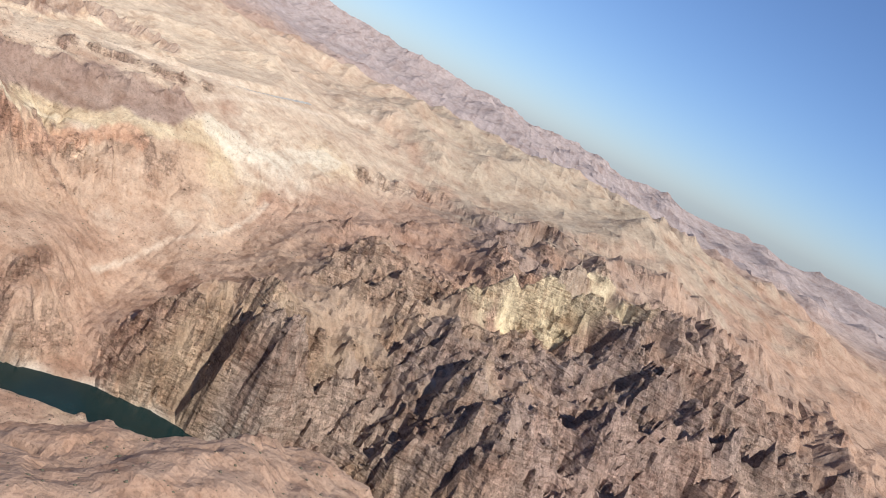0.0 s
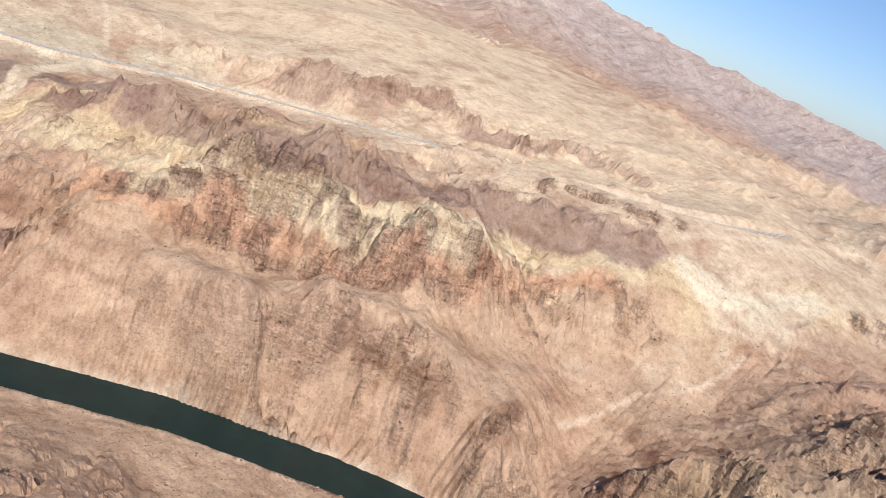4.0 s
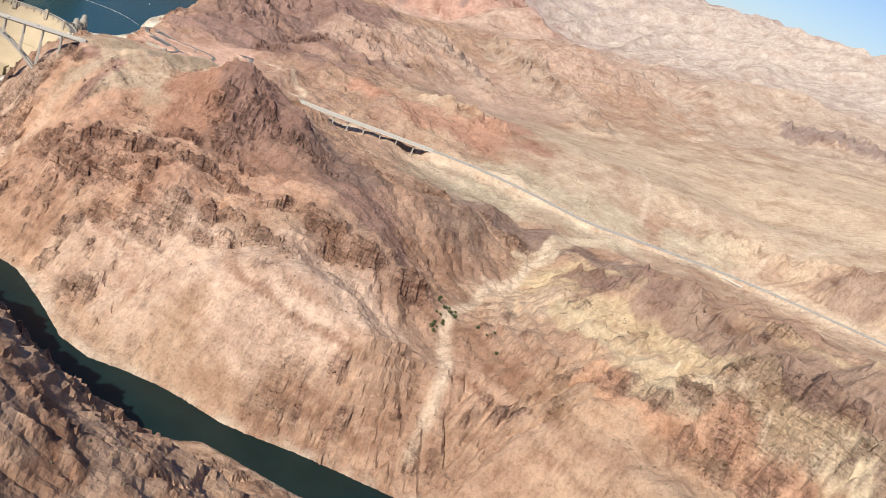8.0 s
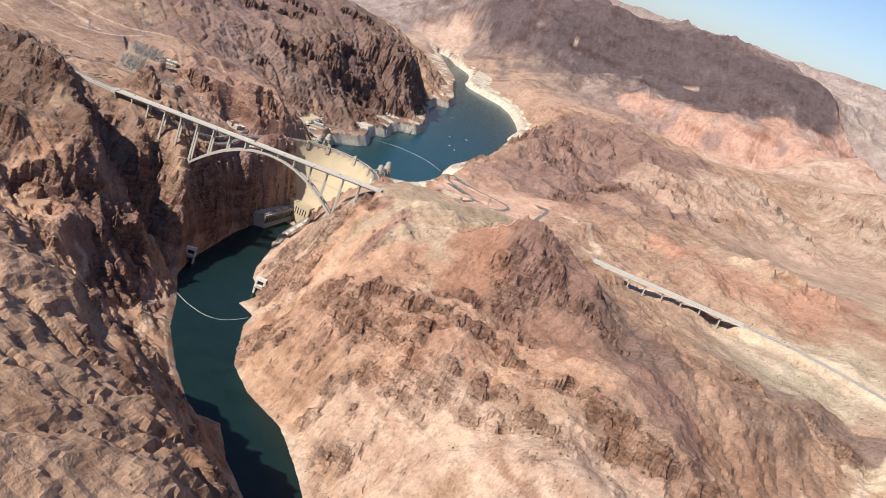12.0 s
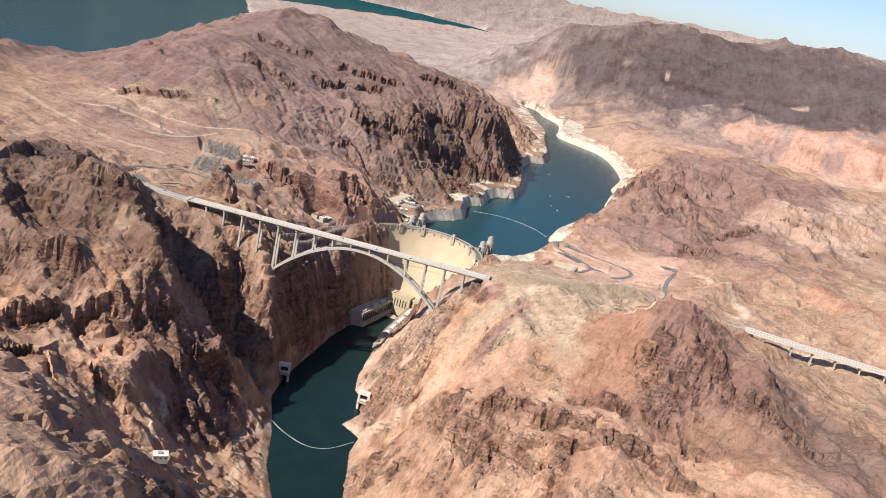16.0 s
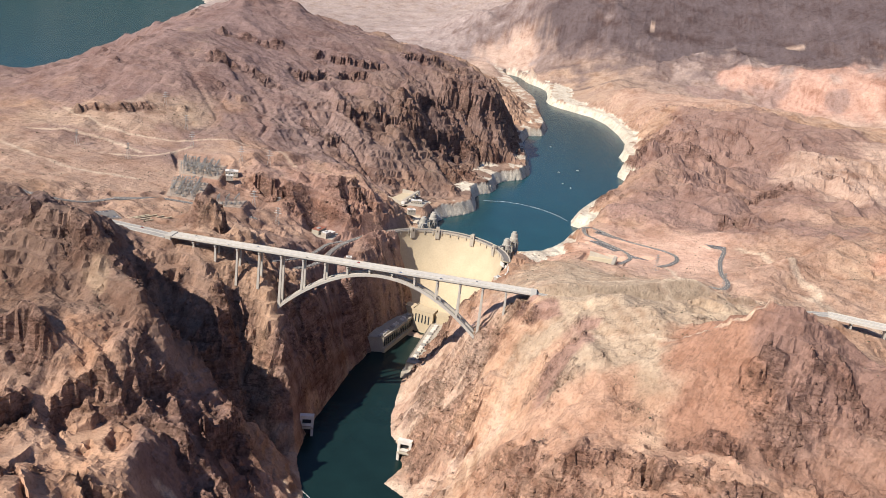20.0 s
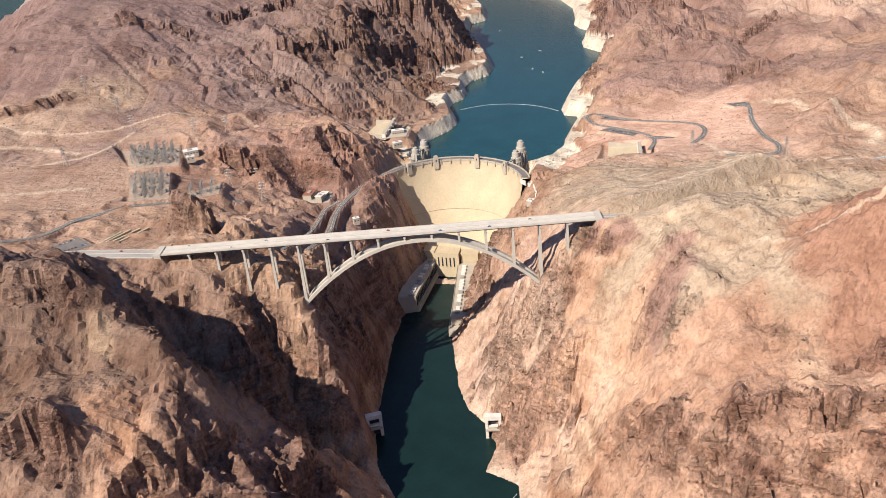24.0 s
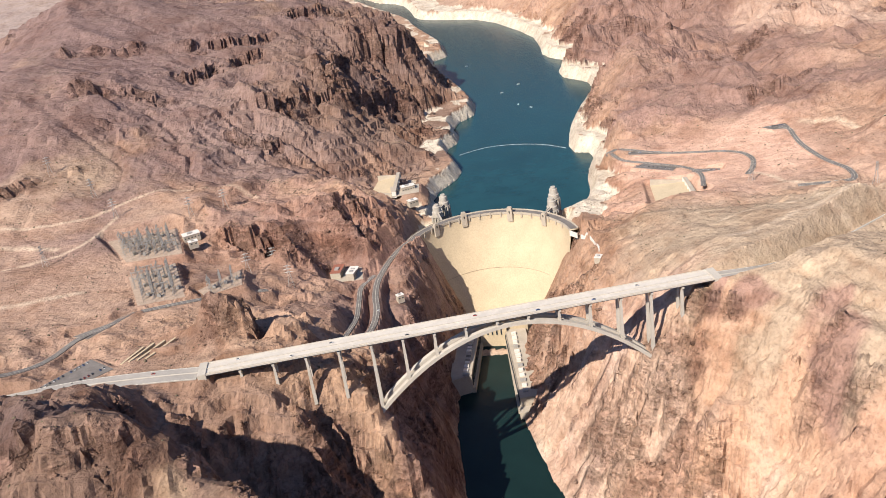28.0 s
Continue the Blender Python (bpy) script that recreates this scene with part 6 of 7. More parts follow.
def link_bridge(a, b, z):
    root = tagged(new("footbridge"), "slim concrete access bridge from the dam crest to a tower", "footbridge")
    a, b = Vector(a), Vector(b)
    n = (b - a).length
    m = Matrix.Translation((a.x, a.y, z)) @ Matrix.Rotation(math.atan2((b - a).y, (b - a).x), 4, "Z")
    bm = bmesh.new()
    box(bm, 0, n, -2.2, 2.2, -1.6, -0.4, m)
    part("deck", bm, MAT_TOWER, root)
    for y in (-2.1, 2.1):
        bm = bmesh.new()
        box(bm, 0, n, y - 0.15, y + 0.15, -0.4, 0.8, m)
        part("railing", bm, MAT_TOWER, root)


for place, top, r in (((183, 556), 199, 9.5), ((170, 518), 193, 9.5), ((-7, 622), 196, 9.5), ((-24, 588), 192, 9.5)):
    build_intake(*place, top, r)
link_bridge((150, 490), (168, 512), CREST_Z)
link_bridge((171, 526), (181, 549), CREST_Z)
link_bridge((-22, 540), (-24, 580), CREST_Z)
link_bridge((-21, 596), (-9, 614), CREST_Z)


# ---- spillways ----
def build_spillway(text, quad, z_up, z_low, gates):
    """A lined basin: quad runs round the floor; its first side is the weir with the gates."""
    root = tagged(new("spillway"), text, "spillway")
    bm = bmesh.new()
    z = (z_up, z_up, z_low, z_low)
    v = [bm.verts.new((x, y, k)) for (x, y), k in zip(quad, z)]
    w = [bm.verts.new((x, y, k - 3)) for (x, y), k in zip(quad, z)]
    bm.faces.new(v)
    for i in range(4):
        bm.faces.new((w[i], w[(i + 1) % 4], v[(i + 1) % 4], v[i]))
    bmesh.ops.recalc_face_normals(bm, faces=bm.faces)
    part("floor", bm, MAT_DAM, root, "cream concrete spillway floor")
    for i in (1, 3):
        a, b = Vector((*quad[i], z[i])), Vector((*quad[(i + 1) % 4], z[(i + 1) % 4]))
        n = Vector((-(b - a).y, (b - a).x, 0)).normalized() * 1.0
        bm = bmesh.new()
        top = max(a.z, b.z) + 3
        sweep(bm, [[p - n + Vector((0, 0, -4)), p + n + Vector((0, 0, -4)), Vector((p + n).to_2d().to_3d()) + Vector((0, 0, top)), Vector((p - n).to_2d().to_3d()) + Vector((0, 0, top))] for p in (a, b)])
        part("side_wall", bm, MAT_CONCRETE, root)
    a, b = Vector(quad[0]), Vector(quad[1])
    ang = math.atan2((b - a).y, (b - a).x)
    for i in range(gates + 1):
        c = a.lerp(b, i / gates)
        bm = bmesh.new()
        box(bm, -1.4, 1.4, -4, 4, z_up - 4, z_up + 7, Matrix.Translation((c.x, c.y, 0)) @ Matrix.Rotation(ang, 4, "Z"))
        part("gate_pier", bm, MAT_ROOF, root)
    bm = bmesh.new()
    m = Matrix.Translation((a.x, a.y, 0)) @ Matrix.Rotation(ang, 4, "Z")
    box(bm, 0, (b - a).length, -3.5, 3.5, z_up + 7, z_up + 8.2, m)
    part("gate_bridge", bm, MAT_CONCRETE, root)


build_spillway("cream concrete spillway basin with gates on the Nevada shore", [(-92, 692), (-74, 800), (-116, 815), (-140, 735)], 184, 176, 4)
build_spillway("cream concrete spillway basin with gates on the Arizona shore", [(400, 494), (388, 424), (326, 424), (348, 522)], 190, 182, 4)


# ---- gatehouses at the tunnel mouths by the river ----
def build_gatehouse(x, y, z, turn, text):
    root = tagged(new("gatehouse"), text, "gatehouse", "river gatehouses")
    m = Matrix.Translation((x, y, z)) @ Matrix.Rotation(radians(turn), 4, "Z")
    for s in (-1, 1):
        bm = bmesh.new()
        box(bm, s * 9 - 2, s * 9 + 2, -4, 4, -26, 10, m)
        part("leg", bm, MAT_ROOF, root)
    bm = bmesh.new()
    box(bm, -11.2, 11.2, -4.4, 4.4, 6, 12, m)
    part("beam", bm, MAT_ROOF, root)
    bm = bmesh.new()
    box(bm, -7, 7, -3.2, 0.6, -6.5, -3.5, m)
    part("cross_beam", bm, MAT_ROOF, root)
    bm = bmesh.new()
    box(bm, -7, 7, 1.0, 3.0, -22, 6, m)
    part("gate", bm, MAT_DARK, root, "dark steel gate")
    bm = bmesh.new()
    box(bm, -11, 11, -7, 4, -10, -8, m)
    part("platform", bm, MAT_CONCRETE, root)


build_gatehouse(-84, -72, 24, 14, "pale concrete gatehouse at the foot of the shaded cliff")
build_gatehouse(80, -94, 24, -4, "pale concrete gatehouse on the sunlit bank")


# ---- floating lines, boats, small river works ----
def build_boom(points, z, text, gap):
    root = tagged(new("float_line"), text, "float line")
    line = curve([(x, y, z) for x, y in points], gap)
    cv = bpy.data.curves.new("cable", "CURVE")
    cv.dimensions, cv.bevel_depth, cv.bevel_resolution = "3D", 0.28 * SCALE, 1
    sp = cv.splines.new("POLY")
    sp.points.add(len(line) - 1)
    for q, p in zip(sp.points, line):
        q.co = (p.x * SCALE, p.y * SCALE, (p.z + 0.25) * SCALE, 1)
    cv.materials.append(MAT_WHITE)
    cable = new("cable", cv)
    cable.parent = root
    first = None
    for p in line:
        if first is None:
            bm = bmesh.new()
            bmesh.ops.create_uvsphere(bm, u_segments=8, v_segments=6, radius=0.6, matrix=Matrix.Translation((0, 0, 0.2)))
            first = part("float", bm, MAT_WHITE, root)
            ob = first
        else:
            ob = new("float", first.data)
            ob.parent = root
        ob.location = p * SCALE


build_boom([(-53, -212), (-15, -243), (33, -264), (69, -253), (100, -212)], 0, "white float line hung across the river", 9)
build_boom([(75, 1016), (141, 1037), (205, 1025), (263, 990), (304, 938)], 134, "pale float line curving across the lake", 12)


def build_boat():
    root = tagged(new("motor_boat"), "small white motor boat on the lake", "boat", "boats on the lake")
    bm = bmesh.new()
    sweep(bm, [[(x, -w, 0.9), (x, -w * 0.55, -0.3), (x, w * 0.55, -0.3), (x, w, 0.9)] for x, w in ((-4, 1.4), (0, 1.5), (3, 1.0), (4.6, 0.1))])
    part("hull", bm, MAT_WHITE, root)
    bm = bmesh.new()
    box(bm, -1.5, 1.2, -0.9, 0.9, 0.9, 2.0)
    part("cabin", bm, MAT_GLASS, root)
    bm = bmesh.new()
    box(bm, -1.8, 1.0, -1.1, 1.1, 2.0, 2.15)
    part("roof", bm, MAT_WHITE, root)
    return root


def at(x, y, z, turn=0.0):
    return pose(x * SCALE, y * SCALE, z * SCALE, 0, 0, turn)


boat = build_boat()
boat.matrix_basis = at(233, 1896, 134.2, 30)
for k, (x, y) in enumerate(((269, 1496), (286, 1352), (309, 1305), (330, 1560), (-1900, 2600), (-2300, 3100))):
    copy_thing(boat, at(x, y, 134.2, 57 * k))


def build_car(paint, text):
    root = tagged(new("car"), text, "car", "vehicles")
    bm = bmesh.new()
    sweep(bm, [[(x, -0.9, 0.35), (x, 0.9, 0.35), (x, 0.85, z), (x, -0.85, z)] for x, z in ((-2.3, 0.8), (-2.1, 0.95), (1.0, 1.0), (2.2, 0.8))])
    part("body", bm, paint, root)
    bm = bmesh.new()
    sweep(bm, [[(x, -w, 0.95), (x, w, 0.95), (x, w * 0.85, z), (x, -w * 0.85, z)] for x, w, z in ((-1.8, 0.8, 1.05), (-1.2, 0.8, 1.5), (0.4, 0.8, 1.5), (1.2, 0.8, 1.02))])
    part("cabin", bm, MAT_GLASS, root, "dark glazed cabin")
    wheel = None
    for x in (-1.4, 1.4):
        for y in (-0.85, 0.85):
            if wheel is None:
                bm = bmesh.new()
                bmesh.ops.create_cone(bm, cap_ends=True, segments=10, radius1=0.35, radius2=0.35, depth=0.24, matrix=Matrix.Rotation(math.pi / 2, 4, "X"))
                wheel = ob = part("wheel", bm, MAT_TYRE, root)
            else:
                ob = new("wheel", wheel.data)
                ob.parent = root
            ob.location = Vector((x, y, 0.35)) * SCALE
    return root


CAR_TEXT = ("white car on pale pavement", "silver car on pale pavement", "black car on pale pavement", "dark red car on pale pavement", "dark blue car on pale pavement")
cars = [build_car(p, t) for p, t in zip(CAR_COLOURS, CAR_TEXT)]
spots = [(-250, -7, DECK_Z, 180), (-205, 6, DECK_Z, 0), (-120, -8, DECK_Z, 180), (-40, 7, DECK_Z, 0), (30, -7, DECK_Z, 180), (95, -7, DECK_Z, 180), (150, 6, DECK_Z, 0), (-310, 8, DECK_Z, 0)]
rnd = random.Random(12)
for i in range(26):
    k, row = i % 13, i // 13
    if rnd.random() < 0.78:
        a, b = Vector((-540, 30)).lerp(Vector((-494, 74)), k / 12), Vector((-512, 22)).lerp(Vector((-466, 56)), k / 12)
        p = a if row == 0 else b
        spots.append((p.x, p.y, 271.15, 118))
for k in range(9):
    spots.append((352 + 6.0 * k, 604 - 5.2 * k, 191.15, 45))
for k in range(7):
    spots.append((608 + 4.4 * k, 606, 220.15, 90))
for k in range(15):
    if k % 5 != 3:
        spots.append((367 + 3.4 * k, 684 - 1.9 * k, 190.15, 62))
for k in range(9):
    spots.append((432 + 4.0 * k, 526 - 1.9 * k, 194.15, 65))
for name, count in (("highway_valley", 9), ("canyon_road", 4), ("highway_west", 3), ("hook_road", 2), ("dam_road_west", 2)):
    line = ROAD_LINES[name]
    for k in range(count):
        q, n = list(along(line))[int((k + 0.4) / count * len(line))]
        side = 1 if k % 2 else -1
        q = q + n * side * (6 if "highway" in name else 2)
        spots.append((q.x, q.y, q.z + 0.28, math.degrees(math.atan2(n.y, n.x)) + 90))
for i, (x, y, z, turn) in enumerate(spots):
    j = rnd.choice((0, 0, 0, 1, 1, 2, 2, 3, 4)) if i >= 5 else i
    if i < 5:
        cars[i].matrix_basis = at(x, y, z, turn)
    else:
        copy_thing(cars[j], at(x, y, z, turn))


# ---- substation ----
def build_gantry():
    root = tagged(new("substation_gantry"), "grey lattice steel gantry with insulators in the substation", "gantry", "substation gantries")
    for x in (-8, 8):
        bm = bmesh.new()
        for sx in (-0.7, 0.7):
            for sy in (-0.7, 0.7):
                sweep(bm, [[(x + sx * k + a, sy * k + b, z) for a, b in ((-0.1, -0.1), (0.1, -0.1), (0.1, 0.1), (-0.1, 0.1))] for z, k in ((0, 1.6), (17, 0.6))])
        for z in range(0, 16, 3):
            for sy in (-0.8, 0.8):
                sweep(bm, [[(x - 0.9 + a, sy, z), (x - 0.7 + a, sy, z), (x - 0.7 + a, sy, z + 0.2), (x - 0.9 + a, sy, z + 0.2)] for a in (0,)] + [[(x + 0.7, sy, z + 3), (x + 0.9, sy, z + 3), (x + 0.9, sy, z + 3.2), (x + 0.7, sy, z + 3.2)]])
        part("post", bm, MAT_METAL, root)
    bm = bmesh.new()
    for y in (-0.6, 0.6):
        for z in (14.0, 15.4):
            box(bm, -8.6, 8.6, y - 0.14, y + 0.14, z - 0.14, z + 0.14)
    for k in range(9):
        x = -8 + 2 * k
        box(bm, x - 0.1, x + 0.1, -0.6, 0.6, 14, 15.4)
    part("beam", bm, MAT_METAL, root)
    for x in (-5, 0, 5):
        bm = bmesh.new()
        bmesh.ops.create_cone(bm, cap_ends=True, segments=8, radius1=0.3, radius2=0.3, depth=2.6, matrix=Matrix.Translation((x, 0, 12.6)))
        part("insulator", bm, MAT_STAIN, root, "brown ceramic insulator")
    return root


def build_transformer():
    root = tagged(new("transformer"), "grey power transformer with cooling fins on gravel", "transformer", "substation transformers")
    bm = bmesh.new()
    box(bm, -2.6, 2.6, -1.7, 1.7, 0.3, 4.0)
    part("tank", bm, MAT_METAL, root)
    for k in range(6):
        bm = bmesh.new()
        box(bm, -2.3 + 0.85 * k, -1.9 + 0.85 * k, 1.7, 2.8, 0.8, 3.6)
        part("cooling_fin", bm, MAT_METAL, root)
    for x in (-1.5, 0, 1.5):
        bm = bmesh.new()
        bmesh.ops.create_cone(bm, cap_ends=True, segments=8, radius1=0.35, radius2=0.12, depth=2.6, matrix=Matrix.Translation((x, 0, 5.3)))
        part("bushing", bm, MAT_STAIN, root)
    return root


def grid_spots(quad, nu, nv, inset=0.08):
    a, b, c, d = [Vector(q) for q in quad]
    for i in range(nu):
        for j in range(nv):
            u, v = inset + (1 - 2 * inset) * (i + 0.5) / nu, inset + (1 - 2 * inset) * (j + 0.5) / nv
            yield a.lerp(b, u).lerp(d.lerp(c, u), v)


gantry, transformer = build_gantry(), build_transformer()
placed = 0
rnd = random.Random(5)
for quad, z, nu, nv in ((PADS[3][0], 262.12, 6, 8), (PADS[4][0], 262.12, 4, 8), (PADS[5][0], 254.12, 3, 3)):
    for p in grid_spots(quad, nu, nv):
        turn = 96 + rnd.uniform(-2, 2) + (90 if rnd.random() < 0.3 else 0)
        m = at(p.x, p.y, z, turn)
        if placed == 0:
            gantry.matrix_basis = m
        else:
            copy_thing(gantry, m)
        m = at(p.x + 6, p.y + 3, z, turn)
        if placed == 0:
            transformer.matrix_basis = m
        elif placed % 3 == 0:
            copy_thing(transformer, m)
        placed += 1


# ---- buildings ----
def build_house(x, y, z, lx, ly, tall, turn, text, roof=None, rows=1):
    root = tagged(new("building"), text, "building")
    m = Matrix.Translation((x, y, z)) @ Matrix.Rotation(radians(turn), 4, "Z")
    bm = bmesh.new()
    box(bm, -lx / 2, lx / 2, -ly / 2, ly / 2, -6, tall, m)
    wall = part("wall", bm, MAT_CONCRETE, root)
    bm = bmesh.new()
    box(bm, -lx / 2 - 0.5, lx / 2 + 0.5, -ly / 2 - 0.5, ly / 2 + 0.5, tall, tall + 0.6, m)
    top = part("roof", bm, roof or MAT_ROOF, root)
    bm = bmesh.new()
    box(bm, -lx * 0.2, lx * 0.1, -ly * 0.2, ly * 0.2, tall + 0.6, tall + 2.2, m)
    part("roof_unit", bm, MAT_METAL, top)
    for r in range(rows):
        for k in range(max(2, int(lx / 5))):
            bm = bmesh.new()
            cx = -lx / 2 + (k + 0.5) * lx / max(2, int(lx / 5))
            box(bm, cx - 1.1, cx + 1.1, -ly / 2 - 0.12, -ly / 2 + 0.1, 1.0 + 3.6 * r, 3.0 + 3.6 * r, m)
            part("window", bm, MAT_GLASS, wall)


build_house(-205, 372, 190, 30, 16, 9, 75, "pale visitor building with a rust-red roof on the cliff", MAT_REDROOF, 2)
build_house(-182, 366, 190, 22, 14, 6, 70, "white flat-roofed building beside the visitor terrace", None, 1)
build_house(-184, 349, 190, 16, 12, 11, 70, "tall narrow concrete building on the terrace", None, 2)
build_house(-64, 716, 184, 26, 14, 7, 10, "white flat-roofed building above the spillway", None, 1)
build_house(-62, 640, 183, 18, 12, 6, 20, "pale round-cornered exhibit building near the dam", None, 1)
build_house(-425, 455, 262, 26, 16, 6, 20, "white control building of the substation", None, 1)
build_house(-418, 425, 261, 14, 10, 5, 20, "small white shed beside the control building", None, 1)
build_house(172, 246, 196, 12, 9, 6, 60, "small white building at the end of a walled path", None, 1)
build_house(-60, -598, 132, 18, 12, 5, 30, "small white hut on a levelled pad", None, 1)
build_house(-118, 280, 176, 10, 8, 6, 20, "small white hut above the shaded cliff", None, 1)


def build_wall_path():
    root = tagged(new("wall"), "white retaining wall in segments along a cliff path", "wall")
    line = curve([(168, 392, 180), (180, 360, 183), (186, 330, 186), (186, 292, 190), (176, 262, 194)], 4)
    for i in range(0, len(line) - 6, 7):
        bm = bmesh.new()
        seg = [(p.x, p.y, max(p.z, ground_z(p.x, p.y))) for p in line[i:i + 6]]
        strip(bm, seg, 0, 0.8, -5, 3.4)
        part("panel", bm, MAT_ROOF, root)


build_wall_path()


def build_overpass():
    root = tagged(new("overpass"), "short pale concrete overpass on the valley highway", "bridge")
    m = Matrix.Translation((1768, -312, 284)) @ Matrix.Rotation(radians(-42), 4, "Z")
    for y in (-8, 8):
        bm = bmesh.new()
        box(bm, -26, 26, y - 6.6, y + 6.6, -1.6, 1.0, m)
        part("deck", bm, MAT_DECK, root)
        for s in (-6.5, 6.5):
            bm = bmesh.new()
            box(bm, -26, 26, y + s - 0.25, y + s + 0.25, 1.0, 2.2, m)
            part("parapet", bm, MAT_ROOF, root)
        for x in (-12, 12):
            bm = bmesh.new()
            box(bm, x - 0.8, x + 0.8, y - 5, y + 5, -14, -1.6, m)
            part("pier", bm, MAT_BRIDGE, root)


build_overpass()


def build_terraces():
    """Graded benches with pale retaining steps beside the car park."""
    for k in range(4):
        root = tagged(new("retaining_wall"), "low pale retaining wall on graded ground", "wall", "graded steps")
        a, b = Vector((-452 + 9 * k, 58 + 2 * k)), Vector((-432 + 12 * k, 92 + 4 * k))
        z = max(ground_z(a.x, a.y), ground_z(b.x, b.y))
        bm = bmesh.new()
        n = Vector((-(b - a).y, (b - a).x)).normalized() * 1.4
        sweep(bm, [[(p.x - n.x, p.y - n.y, z - 6), (p.x + n.x, p.y + n.y, z - 6), (p.x + n.x, p.y + n.y, z + 0.8), (p.x - n.x, p.y - n.y, z + 0.8)] for p in (a, b)])
        part("wall", bm, MAT_DAM, root)


build_terraces()


# ---- trees in the wash ----
def build_tree():
    root = tagged(new("tree"), "dusty green tamarisk tree in the dry wash", "tree", "trees along the wash")
    rnd = random.Random(8)
    bm = bmesh.new()
    sweep(bm, [[(0.22 * k * math.cos(a) + lean, 0.22 * k * math.sin(a), z) for a in (0, 1.57, 3.14, 4.71)] for z, k, lean in ((-0.5, 1.3, 0), (1.2, 1.0, 0.1), (2.6, 0.6, 0.3))])
    for i in range(5):
        a = i * 1.26
        sweep(bm, [[(0.1 + r * math.cos(a) + 0.08 * math.cos(b), r * math.sin(a) + 0.08 * math.sin(b), z) for b in (0, 2.1, 4.2)] for r, z in ((0.1, 1.2), (1.6, 3.2))])
    part("trunk", bm, MAT_BARK, root)
    bm = bmesh.new()
    for i in range(170):
        d = Vector((rnd.gauss(0, 1), rnd.gauss(0, 1), rnd.gauss(0, 0.7))).normalized() * (0.5 + 0.5 * rnd.random()) * rnd.uniform(0.75, 1.2)
        c = Vector((d.x * 2.7, d.y * 2.5, 3.6 + d.z * 2.3))
        m = Matrix.Translation(c) @ Euler((rnd.random() * 6, rnd.random() * 6, rnd.random() * 6)).to_matrix().to_4x4()
        s = rnd.uniform(0.35, 0.75)
        v = [bm.verts.new(m @ Vector(q)) for q in ((-s, -s * 0.5, 0), (s * 0.3, -s * 0.6, 0.1), (s, s * 0.2, -0.1), (-s * 0.2, s * 0.7, 0.15))]
        bm.faces.new(v)
    part("crown", bm, MAT_BUSH, root)
    return root


tree = build_tree()
rnd = random.Random(21)
for i in range(26):
    t = i / 26
    x, y = (991 - 40 * t + rnd.uniform(-26, 26), -590 - 110 * t + rnd.uniform(-18, 18)) if i < 20 else (1000 + rnd.uniform(-60, 60), -700 + rnd.uniform(-60, 60))
    m = at(x, y, ground_z(x, y) - 0.2, rnd.uniform(0, 360)) @ Matrix.Scale(rnd.uniform(0.8, 1.5), 4)
    if i == 0:
        tree.matrix_basis = m
    else:
        copy_thing(tree, m).matrix_basis = m


# ---- pylons ----
def build_pylon():
    root = tagged(new("power_pylon"), "grey lattice steel power pylon on rocky ground", "pylon", "power pylons")
    bm = bmesh.new()
    for sx in (-1, 1):
        for sy in (-1, 1):
            sweep(bm, [[(sx * k + a, sy * k + b, z) for a, b in ((-0.18, -0.18), (0.18, -0.18), (0.18, 0.18), (-0.18, 0.18))] for z, k in ((-2, 4.2), (18, 1.4), (34, 0.9))])
    for z in range(0, 32, 4):
        k0, k1 = (4.0 - 2.6 * min(z, 18) / 18), (4.0 - 2.6 * min(z + 4, 18) / 18)
        for s in (-1, 1):
            sweep(bm, [[(-k0, s * k0, z), (-k0 + 0.2, s * k0, z), (-k0 + 0.2, s * k0, z + 0.25)], [(k1, s * k1, z + 4), (k1 + 0.2, s * k1, z + 4), (k1 + 0.2, s * k1, z + 4.25)]])
            sweep(bm, [[(s * k0, -k0, z), (s * k0, -k0 + 0.2, z), (s * k0, -k0 + 0.2, z + 0.25)], [(s * k1, k1, z + 4), (s * k1, k1 + 0.2, z + 4), (s * k1, k1 + 0.2, z + 4.25)]])
    part("mast", bm, MAT_METAL, root)
    for z, w in ((22, 8), (27, 7), (32, 5.5)):
        bm = bmesh.new()
        sweep(bm, [[(x, -h, z), (x, h, z), (x, 0, z + 2 * h)] for x, h in ((-w, 0.1), (0, 0.8), (w, 0.1))])
        part("cross_arm", bm, MAT_METAL, root)
    return root


pylon = build_pylon()
for k, (x, y, turn) in enumerate(((-560, 560, 20), (-610, 640, 30), (-690, 700, 30), (-640, 420, 80), (-760, 430, 80), (-300, 400, 10), (-330, 330, 10), (-270, 300, 0), (470, 390, 40), (560, 200, 40), (-430, 520, 20), (-380, 560, 20))):
    m = at(x, y, ground_z(x, y), turn)
    if k == 0:
        pylon.matrix_basis = m
    else:
        copy_thing(pylon, m)


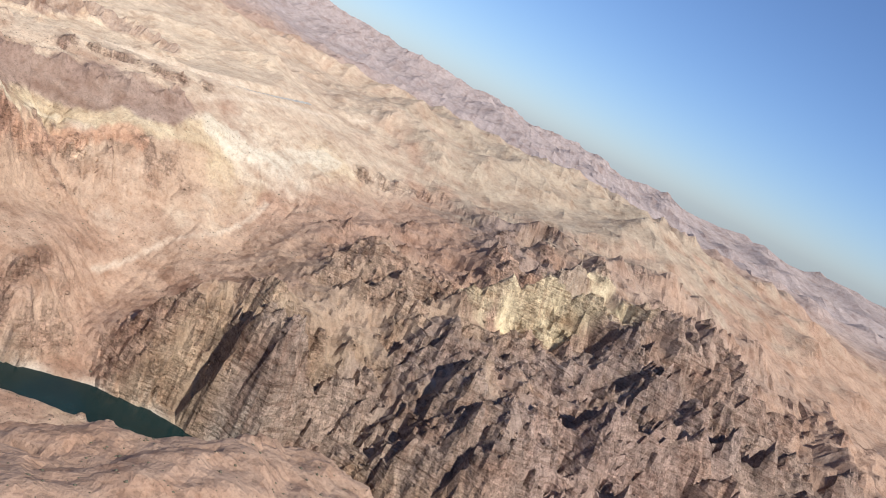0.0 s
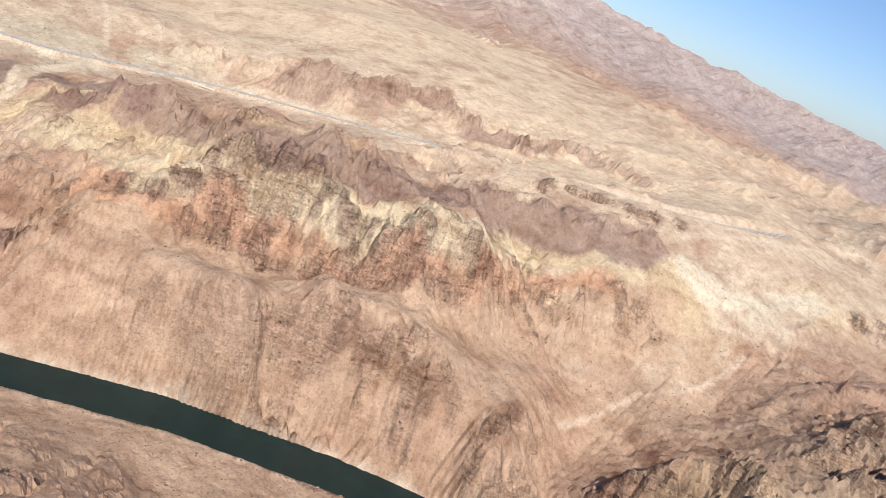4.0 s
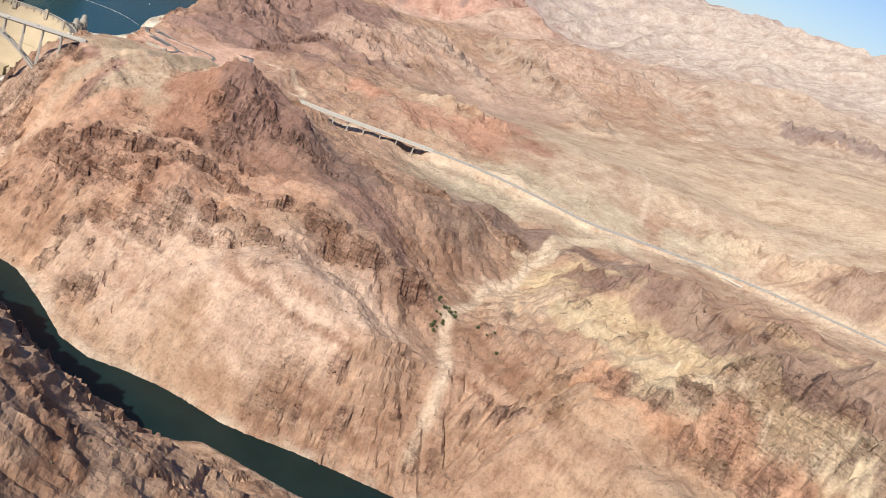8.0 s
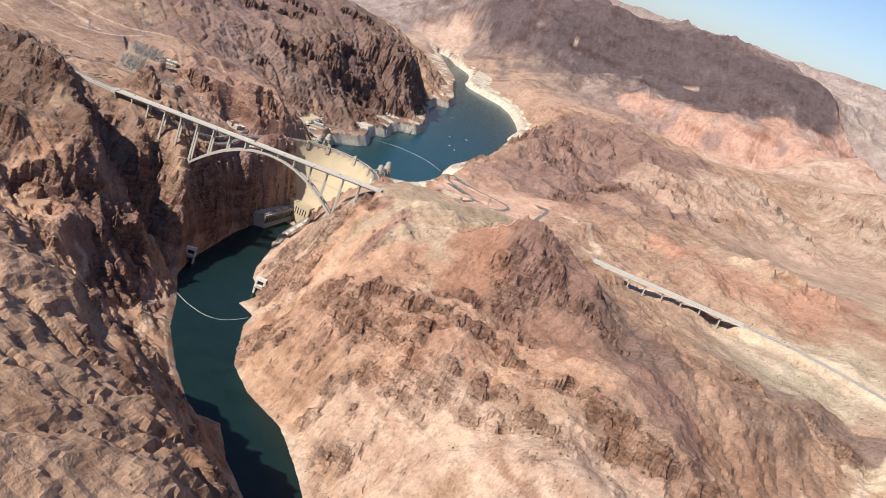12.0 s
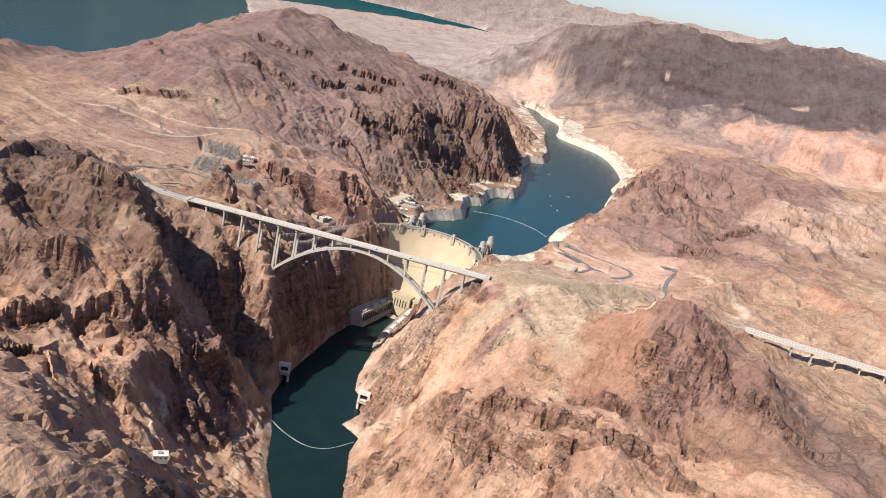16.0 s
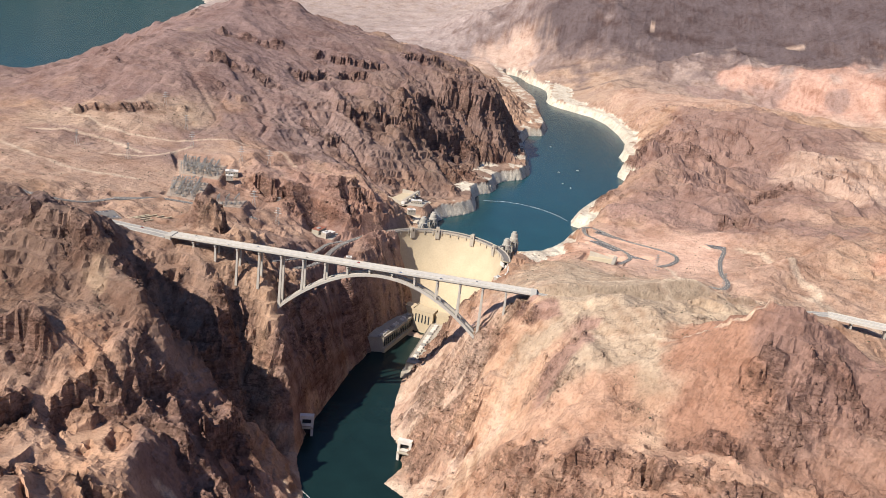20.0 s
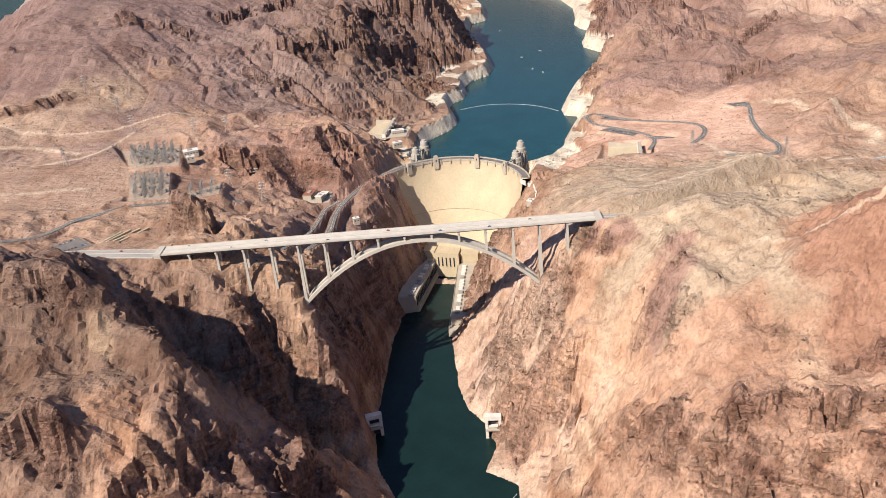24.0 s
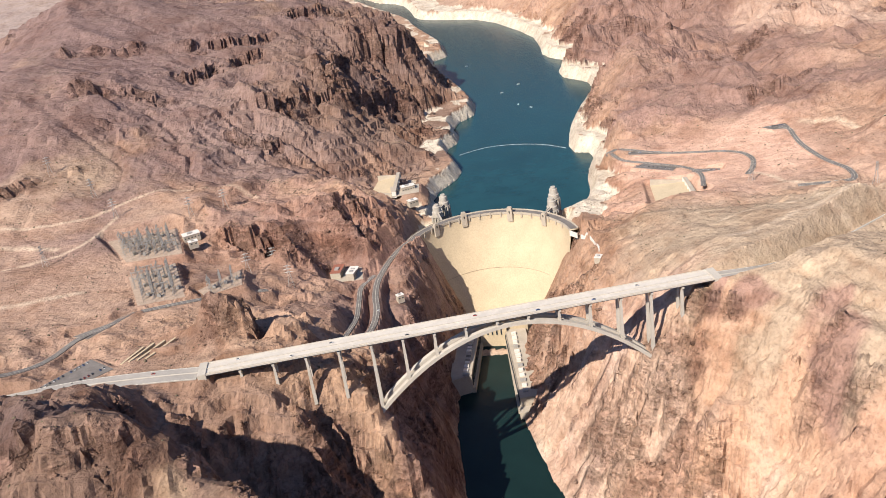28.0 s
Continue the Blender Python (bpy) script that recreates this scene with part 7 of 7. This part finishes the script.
# ---- loose rock and desert shrubs ----
def scatter(name, count, seed, spots, size, flat, mat, shade, text, category):
    """Many small uneven lumps in one mesh; spots picks where they may lie."""
    r = np.random.RandomState(seed)
    g = (1 + 5 ** 0.5) / 2
    base = np.array([(-1, g, 0), (1, g, 0), (-1, -g, 0), (1, -g, 0), (0, -1, g), (0, 1, g), (0, -1, -g), (0, 1, -g), (g, 0, -1), (g, 0, 1), (-g, 0, -1), (-g, 0, 1)]) / 1.9
    tri = np.array([(0, 11, 5), (0, 5, 1), (0, 1, 7), (0, 7, 10), (0, 10, 11), (1, 5, 9), (5, 11, 4), (11, 10, 2), (10, 7, 6), (7, 1, 8), (3, 9, 4), (3, 4, 2), (3, 2, 6), (3, 6, 8), (3, 8, 9), (4, 9, 5), (2, 4, 11), (6, 2, 10), (8, 6, 7), (9, 8, 1)])
    x, y = spots(r, count)
    n = len(x)
    gx, gy = np.gradient(H, GX, GY)
    z = resample(GX, GY, H, x, y)
    s = size[0] + (size[1] - size[0]) * r.rand(n) ** 2.5
    v = base[None] * (1 + 0.35 * r.randn(n, 12, 1)) * s[:, None, None] * np.array([1, 1, flat])
    a = r.rand(n) * 6.28
    c, d = np.cos(a)[:, None], np.sin(a)[:, None]
    stretch = 0.7 + 0.8 * r.rand(n, 1)
    vx, vy = v[..., 0] * stretch, v[..., 1]
    p = np.stack([vx * c - vy * d + x[:, None], vx * d + vy * c + y[:, None], v[..., 2] + z[:, None] + s[:, None] * 0.15], -1).reshape(-1, 3)
    f = (tri[None] + 12 * np.arange(n)[:, None, None]).reshape(-1, 3)
    me = bpy.data.meshes.new(name)
    me.vertices.add(len(p))
    me.vertices.foreach_set("co", (p * SCALE).astype(np.float32).ravel())
    me.loops.add(f.size)
    me.loops.foreach_set("vertex_index", f.astype(np.int32).ravel())
    me.polygons.add(len(f))
    me.polygons.foreach_set("loop_start", np.arange(0, f.size, 3, dtype=np.int32))
    me.update(calc_edges=True)
    me.materials.append(mat)
    if shade:
        col = tint_at(x, y) * (0.7 + 0.4 * r.rand(n, 1))
        col = np.repeat(np.c_[col, np.ones(n)], 12, 0)
        me.color_attributes.new("tint", "FLOAT_COLOR", "POINT").data.foreach_set("color", col.astype(np.float32).ravel())
    tagged(new(name, me), text, category, kind="stuff")


def slope_at(x, y):
    e = 6.0
    return np.hypot(resample(GX, GY, H, x + e, y) - resample(GX, GY, H, x - e, y), resample(GX, GY, H, x, y + e) - resample(GX, GY, H, x, y - e)) / (2 * e)


def rocky(r, count):
    x, y = r.uniform(-700, 1500, count * 6), r.uniform(-1000, 1300, count * 6)
    far = r.rand(len(x)) < 0.3
    x, y = np.where(far, r.uniform(1200, 2600, len(x)), x), np.where(far, r.uniform(-2700, -500, len(x)), y)
    n = fbm(x, y, 90, 4, 131)
    s = slope_at(x, y)
    z = resample(GX, GY, H, x, y)
    ok = (resample(GX, GY, CRAG, x, y) > 0.35) & (n + 0.35 * s > 0.1) & (resample(GX, GY, D_RIVER, x, y) > 2) & (resample(GX, GY, D_LAKE, x, y) > 2) & clear_of_roads(x, y)
    return x[ok][:count], y[ok][:count]


def shrubby(r, count):
    x, y = r.uniform(-900, 2300, count * 8), r.uniform(-2300, 1200, count * 8)
    n = fbm(x, y, 200, 3, 141)
    ok = (slope_at(x, y) < 0.65) & (n > -0.1) & (resample(GX, GY, D_RIVER, x, y) > 4) & (resample(GX, GY, D_LAKE, x, y) > 30) & clear_of_roads(x, y)
    return x[ok][:count], y[ok][:count]


def clear_of_roads(x, y):
    ok = np.ones(len(x), bool)
    for name, line in ROAD_LINES.items():
        a = np.array(line)[::2]
        w = ROADS[name][0] / 2 + 5
        near = (x > a[:, 0].min() - 20) & (x < a[:, 0].max() + 20) & (y > a[:, 1].min() - 20) & (y < a[:, 1].max() + 20)
        i = np.where(near)[0]
        if len(i):
            d = np.min((x[i, None] - a[:, 0]) ** 2 + (y[i, None] - a[:, 1]) ** 2, 1)
            ok[i] &= d > (w + 8) ** 2
    for poly, z in PADS + GRADED:
        ok &= edge_distance(x, y, poly) > 5
    return ok


scatter("loose_rock", 20000, 4, rocky, (0.8, 3.0), 0.8, MAT_GROUND, True, "broken brown boulders and outcrops on the steep slopes", "rocks")
scatter("desert_shrubs", 16000, 6, shrubby, (0.6, 1.7), 0.7, MAT_SHRUB, False, "scattered small grey-green desert shrubs", "shrubs")
